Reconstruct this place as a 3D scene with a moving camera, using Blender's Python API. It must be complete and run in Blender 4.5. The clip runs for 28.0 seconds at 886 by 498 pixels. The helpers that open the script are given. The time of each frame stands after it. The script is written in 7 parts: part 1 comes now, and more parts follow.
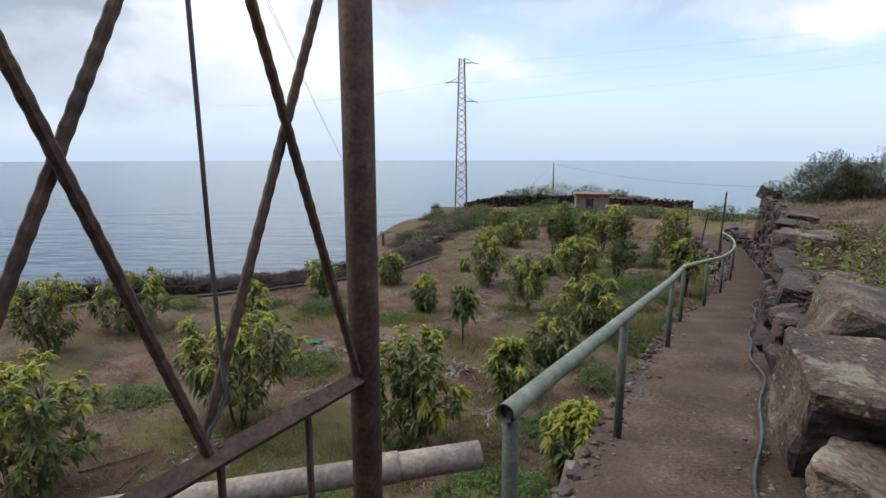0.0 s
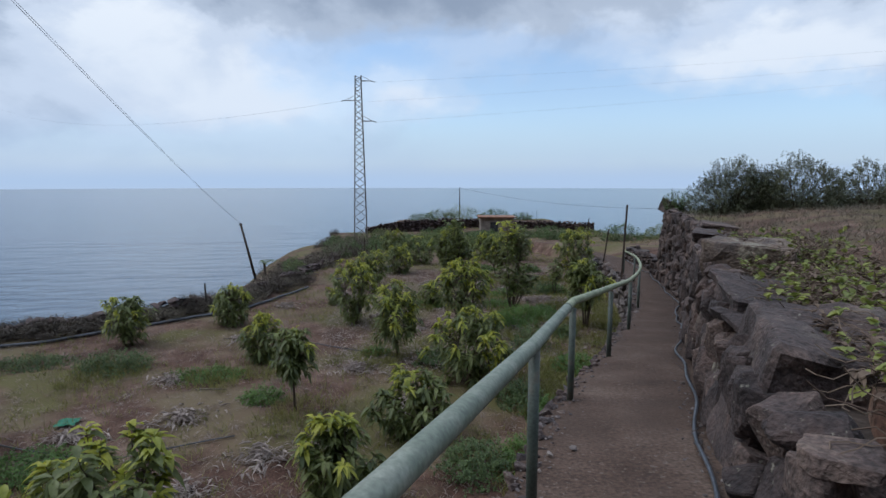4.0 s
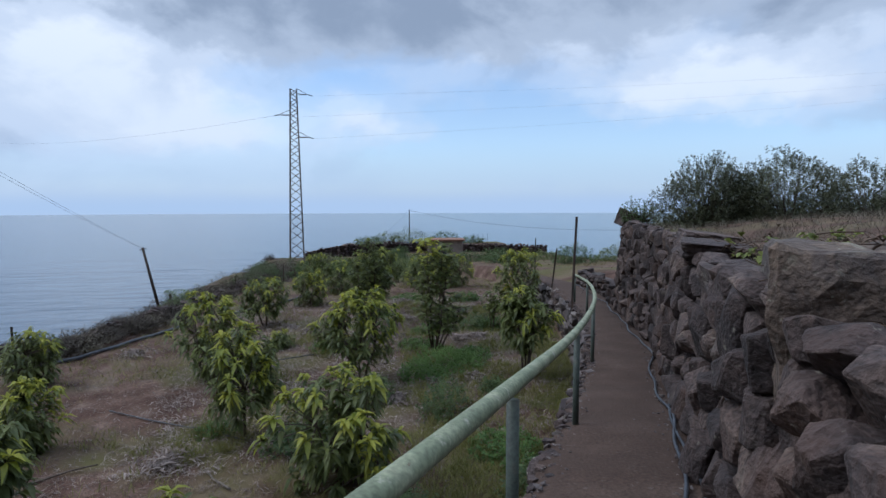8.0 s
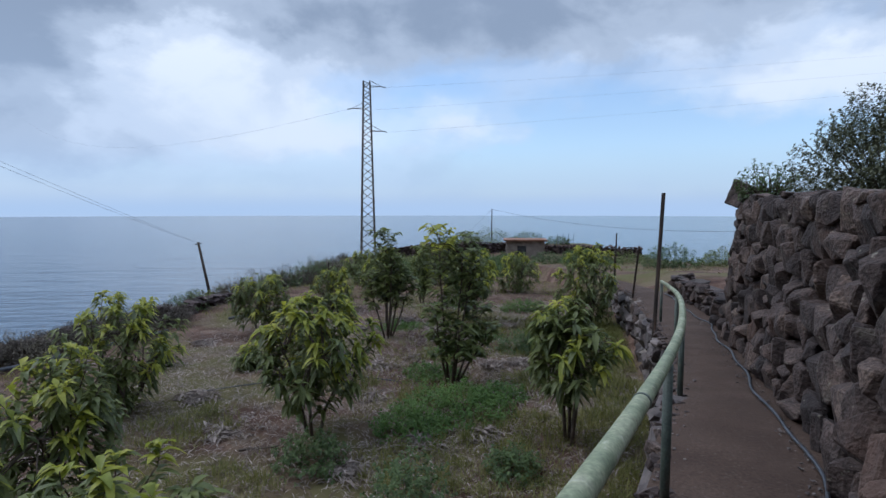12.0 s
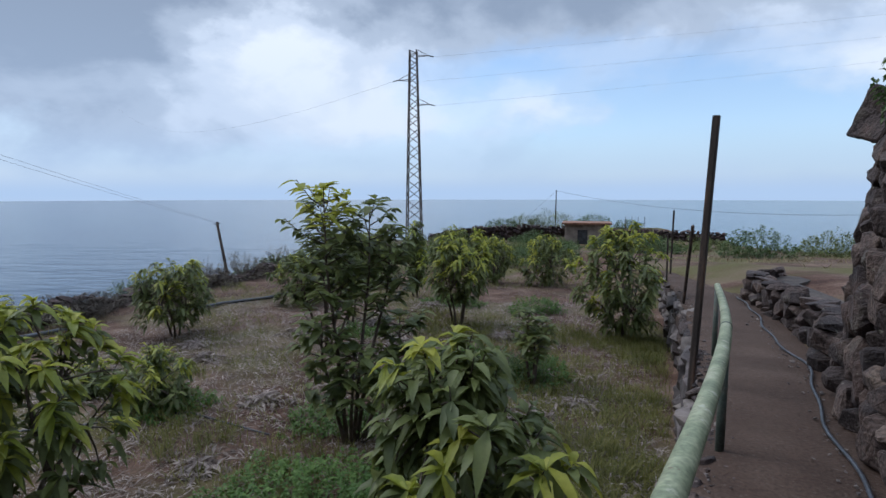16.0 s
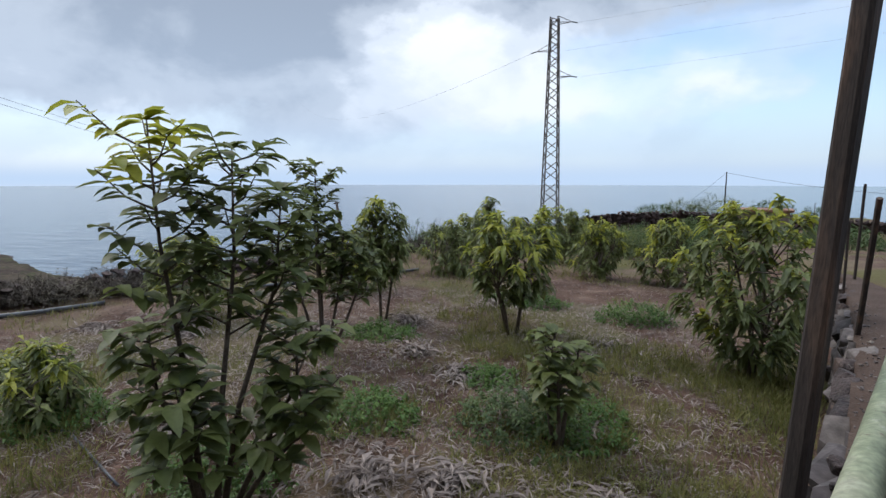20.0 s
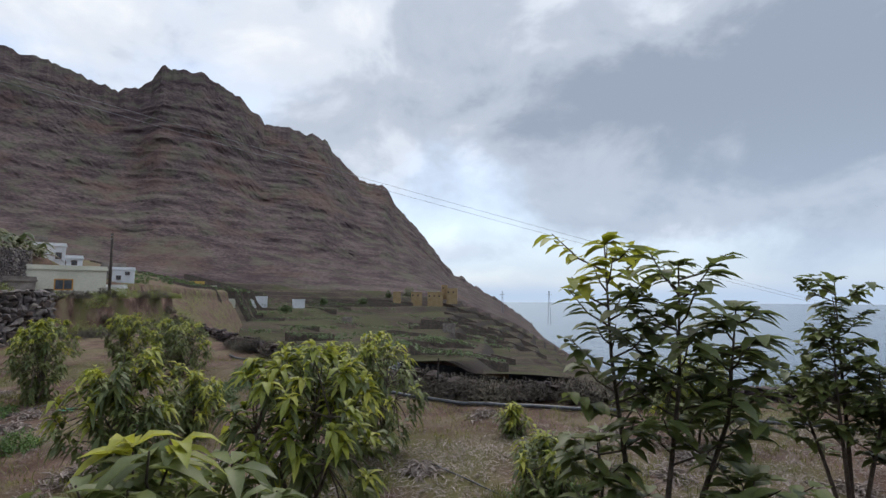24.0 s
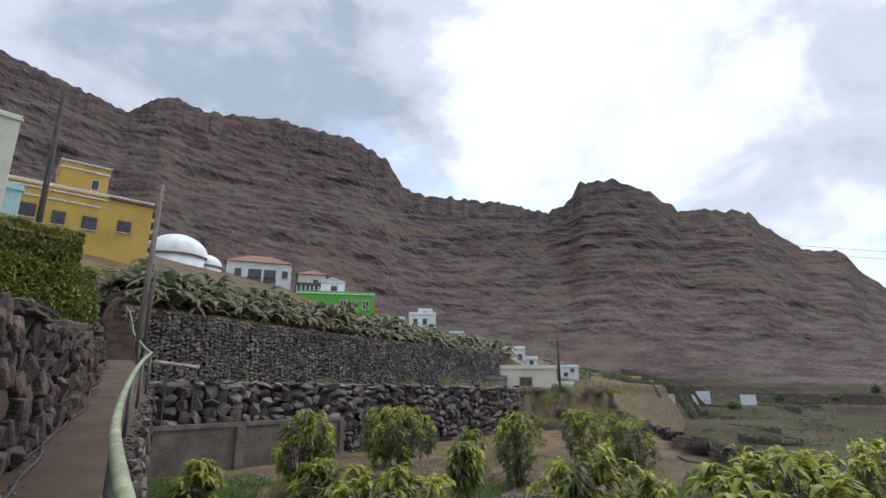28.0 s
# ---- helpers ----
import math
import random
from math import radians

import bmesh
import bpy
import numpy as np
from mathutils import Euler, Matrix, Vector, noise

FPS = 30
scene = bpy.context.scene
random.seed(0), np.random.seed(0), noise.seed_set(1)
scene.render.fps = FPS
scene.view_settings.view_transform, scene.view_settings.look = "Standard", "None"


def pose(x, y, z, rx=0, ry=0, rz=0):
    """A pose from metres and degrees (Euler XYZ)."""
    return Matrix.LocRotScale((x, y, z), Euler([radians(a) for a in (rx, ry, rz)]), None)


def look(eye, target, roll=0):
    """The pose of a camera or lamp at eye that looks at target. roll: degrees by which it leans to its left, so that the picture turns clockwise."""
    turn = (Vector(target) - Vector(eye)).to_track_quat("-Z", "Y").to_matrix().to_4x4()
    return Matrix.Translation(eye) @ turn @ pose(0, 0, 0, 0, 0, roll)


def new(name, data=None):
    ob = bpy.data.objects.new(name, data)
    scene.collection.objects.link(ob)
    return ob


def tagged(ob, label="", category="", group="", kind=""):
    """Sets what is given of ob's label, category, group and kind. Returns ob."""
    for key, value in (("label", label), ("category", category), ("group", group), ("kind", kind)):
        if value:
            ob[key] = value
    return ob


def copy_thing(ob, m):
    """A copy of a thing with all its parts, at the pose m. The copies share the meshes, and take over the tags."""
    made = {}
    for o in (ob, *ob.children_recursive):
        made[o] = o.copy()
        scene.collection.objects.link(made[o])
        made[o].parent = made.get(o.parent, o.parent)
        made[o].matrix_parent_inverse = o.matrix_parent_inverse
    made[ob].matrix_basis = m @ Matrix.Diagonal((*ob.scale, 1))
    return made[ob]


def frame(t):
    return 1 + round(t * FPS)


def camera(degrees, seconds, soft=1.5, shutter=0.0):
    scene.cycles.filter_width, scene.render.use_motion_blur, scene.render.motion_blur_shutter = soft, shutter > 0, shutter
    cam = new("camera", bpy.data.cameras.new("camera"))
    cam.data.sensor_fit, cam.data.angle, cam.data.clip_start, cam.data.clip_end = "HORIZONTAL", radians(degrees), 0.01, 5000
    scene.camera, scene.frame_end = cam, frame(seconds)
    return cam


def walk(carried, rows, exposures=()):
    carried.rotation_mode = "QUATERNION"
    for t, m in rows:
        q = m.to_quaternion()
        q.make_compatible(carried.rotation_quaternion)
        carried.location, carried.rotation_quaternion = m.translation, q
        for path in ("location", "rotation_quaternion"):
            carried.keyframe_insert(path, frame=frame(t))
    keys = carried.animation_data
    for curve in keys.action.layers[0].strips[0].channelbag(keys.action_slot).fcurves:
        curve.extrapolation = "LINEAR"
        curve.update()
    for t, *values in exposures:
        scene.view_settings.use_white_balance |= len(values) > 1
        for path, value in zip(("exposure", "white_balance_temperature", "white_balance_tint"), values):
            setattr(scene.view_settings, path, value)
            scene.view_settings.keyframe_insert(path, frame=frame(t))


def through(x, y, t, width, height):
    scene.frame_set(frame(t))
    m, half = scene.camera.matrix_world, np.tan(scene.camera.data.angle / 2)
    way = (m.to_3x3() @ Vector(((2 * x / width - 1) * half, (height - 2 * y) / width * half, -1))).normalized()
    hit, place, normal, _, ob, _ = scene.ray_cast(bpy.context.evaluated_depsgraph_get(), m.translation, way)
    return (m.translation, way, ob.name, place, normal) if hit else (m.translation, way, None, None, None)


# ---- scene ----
cam = camera(79.73, 28.0)
# seconds, x, y, z, yaw, pitch, roll of the eye
PATH = [
    (0, 2.070, -0.350, 1.542, 0.01, -10.09, 0.01),
    (0.5, 2.326, 0.104, 1.417, -1.11, -9.71, 0.14),
    (1, 2.549, 0.605, 1.307, -2.00, -9.31, 0.14),
    (1.5, 2.809, 1.100, 1.226, -3.56, -8.85, 0.14),
    (2, 3.051, 1.612, 1.147, -4.28, -8.79, 0.15),
    (2.5, 3.277, 2.139, 1.073, -5.75, -8.04, 0.24),
    (3, 3.495, 2.665, 0.989, -7.53, -7.45, 0.15),
    (3.5, 3.755, 3.156, 0.893, -8.13, -7.18, 0.09),
    (4, 4.080, 3.643, 0.821, -9.22, -7.15, 0.04),
    (4.5, 4.402, 4.131, 0.758, -10.12, -6.95, 0.01),
    (6.5, 5.561, 6.126, 0.512, -12.03, -5.47, -0.13),
    (7, 5.840, 6.672, 0.413, -12.20, -5.28, -0.09),
    (7.5, 6.164, 7.243, 0.339, -12.72, -5.17, -0.08),
    (8, 6.489, 7.828, 0.269, -13.73, -4.46, -0.11),
    (8.5, 6.809, 8.436, 0.210, -14.52, -3.81, -0.10),
    (9, 7.155, 9.034, 0.108, -15.09, -3.36, -0.05),
    (9.5, 7.511, 9.681, 0.017, -15.15, -3.34, -0.01),
    (10, 7.874, 10.242, -0.091, -15.07, -3.53, -0.12),
    (10.5, 8.215, 10.725, -0.185, -13.05, -3.78, -0.29),
    (11, 8.564, 11.187, -0.207, -10.34, -4.16, -0.05),
    (11.5, 8.868, 11.647, -0.288, -7.50, -4.01, 0.02),
    (12, 9.145, 12.154, -0.346, -3.73, -4.18, 0.02),
    (12.5, 9.470, 12.701, -0.409, -0.57, -4.40, -0.11),
    (14.5, 10.881, 15.082, -0.607, 2.70, -5.88, -0.08),
    (15, 11.240, 15.620, -0.671, 3.19, -5.75, -0.08),
    (15.5, 11.534, 16.168, -0.729, 3.94, -5.85, 0.06),
    (16, 11.814, 16.718, -0.783, 4.23, -5.89, -0.02),
    (16.5, 12.061, 17.269, -0.833, 4.97, -6.09, 0.05),
    (17, 12.304, 17.774, -0.886, 5.89, -6.05, 0.12),
    (17.5, 12.527, 18.210, -0.926, 7.68, -6.02, 0.05),
    (18, 12.710, 18.644, -0.987, 9.97, -6.12, 0.00),
    (18.5, 12.951, 19.062, -1.057, 12.68, -6.26, -0.10),
    (19, 13.172, 19.507, -1.094, 15.48, -6.67, -0.18),
    (19.5, 13.355, 19.861, -1.134, 17.63, -7.08, -0.03),
    (20, 13.491, 20.206, -1.176, 20.94, -7.46, 0.02),
    (20.5, 13.547, 20.487, -1.184, 26.22, -7.58, 0.13),
    (21, 13.629, 20.704, -1.224, 31.98, -7.20, 0.20),
    (21.5, 13.659, 20.853, -1.235, 39.21, -6.18, 0.26),
    (22, 13.668, 20.944, -1.218, 48.44, -3.90, 0.25),
    (22.5, 13.715, 20.989, -1.221, 57.55, -1.02, 0.11),
    (24.5, 13.963, 20.770, -1.163, 80.93, 7.64, 0.09),
    (25, 13.968, 20.776, -1.170, 87.77, 10.64, 0.15),
    (25.5, 13.967, 20.777, -1.171, 95.62, 12.79, 0.08),
    (26, 13.968, 20.772, -1.175, 102.79, 14.36, 0.08),
    (26.5, 13.960, 20.768, -1.174, 108.44, 14.98, 0.09),
    (27, 13.950, 20.764, -1.174, 112.88, 15.07, 0.06),
    (27.5, 13.940, 20.763, -1.167, 116.49, 15.07, 0.02),
    (28, 13.934, 20.762, -1.157, 119.47, 15.03, -0.02),
]
walk(cam, [(t, pose(x, y, z, 90 + pitch, 0, yaw) @ pose(0, 0, 0, 0, 0, roll)) for t, x, y, z, yaw, pitch, roll in PATH], exposures=[(0, 0.47, 6850, 10), (2, 0.15, 6450, 10), (4, 0.07, 6100, 9), (9, 0.09, 5800, 9), (16, 0.14, 5950, 9), (20, 0.38, 6450, 9), (22, 0.45, 6650, 10), (24, 0.24, 6650, 10), (26, 0.20, 6650, 10), (27, 0.38, 6700, 10), (28, 0.60, 6700, 10)])

# ---- light and sky ----
SUN_AZ, SUN_EL = 72.0, 48.0
world = bpy.data.worlds.new("world")
scene.world = world
world.use_nodes = True
wn, wl = world.node_tree.nodes, world.node_tree.links
wn.clear()


def wnode(kind, **props):
    n = wn.new(kind)
    for k, v in props.items():
        if k == "op":
            n.operation = v
        elif k == "val":
            for i, x in v.items():
                n.inputs[i].default_value = x
    return n


# cloud banks: bearing, rise, half width and half height in degrees, cover, tone
BANKS = [
    (20, 14, 9, 5.5, 0.55, 0.62), (8, 7.5, 9, 3.2, 0.35, 0.40), (28, 6, 10, 3, 0.30, 0.16), (-41, 11.5, 12, 3.2, 0.55, 0.55), (-7, 8.5, 5, 2.2, 0.40, 0.42),
    (-22, 7, 16, 6.0, -0.62, 0.10), (-2, 12.2, 7, 2.2, -0.20, 0.05), (-46, 4, 16, 4, -0.45, 0.10), (4, 20, 60, 4.6, 0.60, -0.40), (42, 12, 13, 6, 0.45, -0.36),
    (43, 19, 14, 6, 0.45, -0.34), (56, 9, 9, 4, 0.40, -0.16), (69, 1.5, 9, 1.8, -0.20, 0.10), (84, 15, 9, 4, 0.30, -0.10), (60, 22, 16, 6, 0.4, -0.24),
    (105, 37, 15, 13, 0.30, 0.36), (116, 27, 9, 6, 0.3, 0.22), (146, 33, 20, 10, 0.5, -0.46), (128, 38, 9, 9, 0.3, -0.15), (76, 5, 7, 2, 0.2, 0.20), (80, 27, 10, 6, 0.3, -0.10),
]


def build_sky():
    tex = wn.new("ShaderNodeTexCoord")
    sky = wn.new("ShaderNodeTexSky")
    sky.sky_type = "NISHITA"
    sky.sun_disc = False
    sky.sun_elevation = radians(SUN_EL)
    sky.sun_rotation = radians(-SUN_AZ)
    sky.altitude = 150
    sky.air_density, sky.dust_density, sky.ozone_density = 1.0, 1.0, 2.0
    blue = wnode("ShaderNodeVectorMath", op="SCALE", val={3: 0.165})
    wl.new(sky.outputs[0], blue.inputs[0])

    def math_(op, a, b=None, c=None):
        n = wnode("ShaderNodeMath", op=op)
        for k, v in enumerate((a, b, c)):
            if v is None:
                continue
            if isinstance(v, (int, float)):
                n.inputs[k].default_value = v
            else:
                wl.new(v, n.inputs[k])
        return n.outputs[0]

    def cloud(scale, detail, rough=0.5, dist=0.0, off=(0, 0, 0)):
        mp = wn.new("ShaderNodeMapping")
        mp.inputs["Location"].default_value = off
        mp.inputs["Scale"].default_value = (1, 1, 1.6)
        wl.new(tex.outputs["Generated"], mp.inputs[0])
        n = wn.new("ShaderNodeTexNoise")
        n.inputs["Scale"].default_value = scale
        n.inputs["Detail"].default_value = detail
        n.inputs["Roughness"].default_value = rough
        n.inputs["Distortion"].default_value = dist
        wl.new(mp.outputs[0], n.inputs["Vector"])
        return n.outputs[0]

    def ramp(src, stops):
        r = wn.new("ShaderNodeValToRGB")
        r.color_ramp.interpolation = "EASE"
        while len(r.color_ramp.elements) < len(stops):
            r.color_ramp.elements.new(0.5)
        for e, (p, c) in zip(r.color_ramp.elements, stops):
            e.position, e.color = p, (*c, 1)
        wl.new(src, r.inputs[0])
        return r.outputs[0]

    sep = wn.new("ShaderNodeSeparateXYZ")
    wl.new(tex.outputs["Generated"], sep.inputs[0])
    x, y, z = sep.outputs
    absz = math_("ABSOLUTE", z)
    az = math_("MULTIPLY", math_("ARCTAN2", math_("MULTIPLY", x, -1.0), y), 57.2958)
    el = math_("MULTIPLY", math_("ARCSINE", absz), 57.2958)
    # ragged edges
    az = math_("ADD", az, math_("MULTIPLY_ADD", cloud(6.5, 6, 0.58), 16.0, -8.0))
    el = math_("ADD", el, math_("MULTIPLY_ADD", cloud(5.5, 6, 0.58, 0, (7, 3, 1)), 9.0, -4.5))
    cov = math_("MULTIPLY_ADD", el, 0.009, math_("MULTIPLY_ADD", cloud(2.6, 6, 0.52, 0.3, (3, 1, 4)), 1.3, -0.22))
    tone = math_("MULTIPLY_ADD", cloud(4.6, 6, 0.54, 0.3, (1, 8, 2)), 1.45, -0.20)
    for a0, e0, wa, we, dc, dt in BANKS:
        ua = math_("MULTIPLY", math_("SUBTRACT", az, a0), 1.0 / wa)
        ue = math_("MULTIPLY", math_("SUBTRACT", el, e0), 1.0 / we)
        g = math_("POWER", 2.718, math_("MULTIPLY", math_("MULTIPLY_ADD", ua, ua, math_("MULTIPLY", ue, ue)), -1.0))
        cov = math_("MULTIPLY_ADD", g, dc, cov)
        tone = math_("MULTIPLY_ADD", g, dt, tone)
    cover = ramp(cov, [(0.16, (0.05,) * 3), (0.48, (0.5,) * 3), (0.82, (1, 1, 1))])
    col = ramp(tone, [(0.08, (0.27, 0.325, 0.42)), (0.42, (0.44, 0.50, 0.60)), (0.66, (0.64, 0.70, 0.80)), (1.0, (0.84, 0.87, 0.91))])
    mix = wn.new("ShaderNodeMixRGB")
    wl.new(cover, mix.inputs[0])
    wl.new(blue.outputs[0], mix.inputs[1])
    wl.new(col, mix.inputs[2])
    # the air near the horizon is pale and hazy
    haze = ramp(absz, [(0.0, (1, 1, 1)), (0.04, (0.74,) * 3), (0.13, (0.30,) * 3), (0.34, (0.05,) * 3)])
    mix2 = wn.new("ShaderNodeMixRGB")
    mix2.inputs[2].default_value = (0.43, 0.55, 0.73, 1)
    wl.new(haze, mix2.inputs[0])
    wl.new(mix.outputs[0], mix2.inputs[1])
    bg = wn.new("ShaderNodeBackground")
    zen = wn.new("ShaderNodeMapRange")
    zen.interpolation_type = "SMOOTHSTEP"
    zen.inputs[1].default_value, zen.inputs[2].default_value, zen.inputs[3].default_value, zen.inputs[4].default_value = 0.62, 0.92, 1.0, 2.1
    wl.new(absz, zen.inputs[0])
    wl.new(zen.outputs[0], bg.inputs[1])
    out = wn.new("ShaderNodeOutputWorld")
    wl.new(mix2.outputs[0], bg.inputs[0])
    wl.new(bg.outputs[0], out.inputs[0])


build_sky()
sun = new("sun", bpy.data.lights.new("sun", "SUN"))
sun.data.energy, sun.data.angle, sun.data.color = 1.25, radians(25), (1.0, 0.96, 0.9)
sa, se = radians(SUN_AZ), radians(SUN_EL)
sun.matrix_world = look((0, 0, 60), (60 * math.sin(sa) * math.cos(se), -60 * math.cos(sa) * math.cos(se), 60 - 60 * math.sin(se)))

# ---- materials ----


def mat(name, stops, scale=2.0, rough=0.9, bump=0.4, fine=24.0, rand=0.0, metal=0.0, detail=6, stretch=(1, 1, 1), island=False, spec=0.5, fine_mix=0.35, dist=0.01):
    """Noise over world position picks the colour; a finer noise adds grain and relief."""
    m = bpy.data.materials.new(name)
    m.use_nodes = True
    nt = m.node_tree
    n, l = nt.nodes, nt.links
    bs = n["Principled BSDF"]
    bs.inputs["Roughness"].default_value = rough
    bs.inputs["Metallic"].default_value = metal
    bs.inputs["Specular IOR Level"].default_value = spec
    geo = n.new("ShaderNodeNewGeometry")
    mp = n.new("ShaderNodeMapping")
    mp.inputs["Scale"].default_value = stretch
    l.new(geo.outputs["Position"], mp.inputs["Vector"])
    n1 = n.new("ShaderNodeTexNoise")
    n1.inputs["Scale"].default_value, n1.inputs["Detail"].default_value = scale, detail
    n2 = n.new("ShaderNodeTexNoise")
    n2.inputs["Scale"].default_value, n2.inputs["Detail"].default_value = fine, 4
    l.new(mp.outputs[0], n1.inputs["Vector"])
    l.new(mp.outputs[0], n2.inputs["Vector"])
    src = n1.outputs[0]
    if rand or island:
        add = n.new("ShaderNodeMath")
        add.operation = "MULTIPLY_ADD"
        if island:
            l.new(geo.outputs["Random Per Island"], add.inputs[0])
        else:
            info = n.new("ShaderNodeObjectInfo")
            l.new(info.outputs["Random"], add.inputs[0])
        add.inputs[1].default_value = rand
        sub = n.new("ShaderNodeMath")
        sub.operation = "SUBTRACT"
        sub.inputs[1].default_value = rand / 2
        l.new(n1.outputs[0], sub.inputs[0])
        l.new(sub.outputs[0], add.inputs[2])
        src = add.outputs[0]
    rp = n.new("ShaderNodeValToRGB")
    els = rp.color_ramp.elements
    while len(els) < len(stops):
        els.new(0.5)
    for e, (p, c) in zip(els, stops):
        e.position, e.color = p, (*c, 1)
    l.new(src, rp.inputs[0])
    grain = n.new("ShaderNodeMapRange")
    grain.inputs[1].default_value, grain.inputs[2].default_value = 0.3, 0.7
    grain.inputs[3].default_value, grain.inputs[4].default_value = 1 - fine_mix, 1 + fine_mix
    l.new(n2.outputs[0], grain.inputs[0])
    mul = n.new("ShaderNodeVectorMath")
    mul.operation = "SCALE"
    l.new(rp.outputs[0], mul.inputs[0])
    l.new(grain.outputs[0], mul.inputs[3])
    l.new(mul.outputs[0], bs.inputs["Base Color"])
    if bump:
        h = n.new("ShaderNodeMath")
        h.operation = "MULTIPLY_ADD"
        h.inputs[1].default_value = 0.5
        l.new(n2.outputs[0], h.inputs[0])
        l.new(n1.outputs[0], h.inputs[2])
        b = n.new("ShaderNodeBump")
        b.inputs["Strength"].default_value, b.inputs["Distance"].default_value = bump, dist
        l.new(h.outputs[0], b.inputs["Height"])
        l.new(b.outputs[0], bs.inputs["Normal"])
    return m


def speckle(m, scale, lo, hi, col, amount):
    """Lichen, pits or stains of their own shape over a finished material."""
    n, l = m.node_tree.nodes, m.node_tree.links
    bs = n["Principled BSDF"]
    src = bs.inputs["Base Color"].links[0].from_socket
    geo = [x for x in n if x.type == "NEW_GEOMETRY"][0]
    mp = n.new("ShaderNodeMapping")
    mp.inputs["Location"].default_value = (scale * 1.7, 3.1, scale)
    l.new(geo.outputs["Position"], mp.inputs[0])
    t = n.new("ShaderNodeTexNoise")
    t.inputs["Scale"].default_value, t.inputs["Detail"].default_value, t.inputs["Roughness"].default_value = scale, 6, 0.6
    l.new(mp.outputs[0], t.inputs["Vector"])
    r = n.new("ShaderNodeMapRange")
    r.inputs[1].default_value, r.inputs[2].default_value, r.inputs[4].default_value = lo, hi, amount
    l.new(t.outputs[0], r.inputs[0])
    mx = n.new("ShaderNodeMixRGB")
    l.new(r.outputs[0], mx.inputs[0])
    l.new(src, mx.inputs[1])
    mx.inputs[2].default_value = (*col, 1)
    l.new(mx.outputs[0], bs.inputs["Base Color"])


def leaf_mat(name, c1, c2, rough=0.45, through=0.25):
    m = mat(name, [(0.25, c1), (0.75, c2)], scale=1.5, rough=rough, bump=0.0, fine=30, rand=0.5, island=True, fine_mix=0.12)
    n, l = m.node_tree.nodes, m.node_tree.links
    bs = n["Principled BSDF"]
    tr = n.new("ShaderNodeBsdfTranslucent")
    src = bs.inputs["Base Color"].links[0].from_socket
    l.new(src, tr.inputs[0])
    mx = n.new("ShaderNodeMixShader")
    mx.inputs[0].default_value = through
    out = [o for o in n if o.type == "OUTPUT_MATERIAL"][0]
    l.new(bs.outputs[0], mx.inputs[1])
    l.new(tr.outputs[0], mx.inputs[2])
    l.new(mx.outputs[0], out.inputs[0])
    return m


def ground_mat():
    """Brown earth with straw litter and patches of dry and green grass."""
    m = mat("field_earth", [(0.30, (0.052, 0.027, 0.019)), (0.46, (0.086, 0.048, 0.035)), (0.58, (0.122, 0.075, 0.056)), (0.72, (0.190, 0.130, 0.100))], scale=1.3, rough=0.95, bump=0.9, fine=30, detail=9, fine_mix=0.5, dist=0.03)
    n, l = m.node_tree.nodes, m.node_tree.links
    bs = n["Principled BSDF"]
    src = bs.inputs["Base Color"].links[0].from_socket
    geo = [x for x in n if x.type == "NEW_GEOMETRY"][0]

    def mask(scale, lo, hi, off):
        mp = n.new("ShaderNodeMapping")
        mp.inputs["Location"].default_value = off
        l.new(geo.outputs["Position"], mp.inputs[0])
        t = n.new("ShaderNodeTexNoise")
        t.inputs["Scale"].default_value, t.inputs["Detail"].default_value = scale, 5
        l.new(mp.outputs[0], t.inputs["Vector"])
        r = n.new("ShaderNodeMapRange")
        r.inputs[1].default_value, r.inputs[2].default_value = lo, hi
        l.new(t.outputs[0], r.inputs[0])
        return r.outputs[0]

    for scale, lo, hi, off, col in ((0.45, 0.50, 0.62, (5, 2, 0), (0.132, 0.100, 0.060)), (0.33, 0.50, 0.60, (31, 17, 3), (0.098, 0.086, 0.034))):
        mx = n.new("ShaderNodeMixRGB")
        l.new(mask(scale, lo, hi, off), mx.inputs[0])
        l.new(src, mx.inputs[1])
        mx.inputs[2].default_value = (*col, 1)
        src = mx.outputs[0]
    l.new(src, bs.inputs["Base Color"])
    return m


def sea_mat():
    m = bpy.data.materials.new("sea_water")
    m.use_nodes = True
    n, l = m.node_tree.nodes, m.node_tree.links
    bs = n["Principled BSDF"]
    bs.inputs["Base Color"].default_value = (0.040, 0.076, 0.124, 1)
    bs.inputs["Roughness"].default_value = 0.16
    bs.inputs["Specular IOR Level"].default_value = 0.5
    bs.inputs["IOR"].default_value = 1.33
    geo = n.new("ShaderNodeNewGeometry")
    hs = []
    for sc, st in ((0.045, (1, 2.6, 1)), (0.012, (1, 3.0, 1))):
        mp = n.new("ShaderNodeMapping")
        mp.inputs["Scale"].default_value = st
        mp.inputs["Rotation"].default_value = (0, 0, 0.35)
        t = n.new("ShaderNodeTexNoise")
        t.inputs["Scale"].default_value, t.inputs["Detail"].default_value = sc, 6
        l.new(geo.outputs["Position"], mp.inputs[0])
        l.new(mp.outputs[0], t.inputs["Vector"])
        hs.append(t.outputs[0])
    a = n.new("ShaderNodeMath")
    a.operation = "MULTIPLY_ADD"
    a.inputs[1].default_value = 2.0
    l.new(hs[1], a.inputs[0])
    l.new(hs[0], a.inputs[2])
    b = n.new("ShaderNodeBump")
    b.inputs["Strength"].default_value, b.inputs["Distance"].default_value = 0.50, 1.6
    l.new(a.outputs[0], b.inputs["Height"])
    l.new(b.outputs[0], bs.inputs["Normal"])
    return m


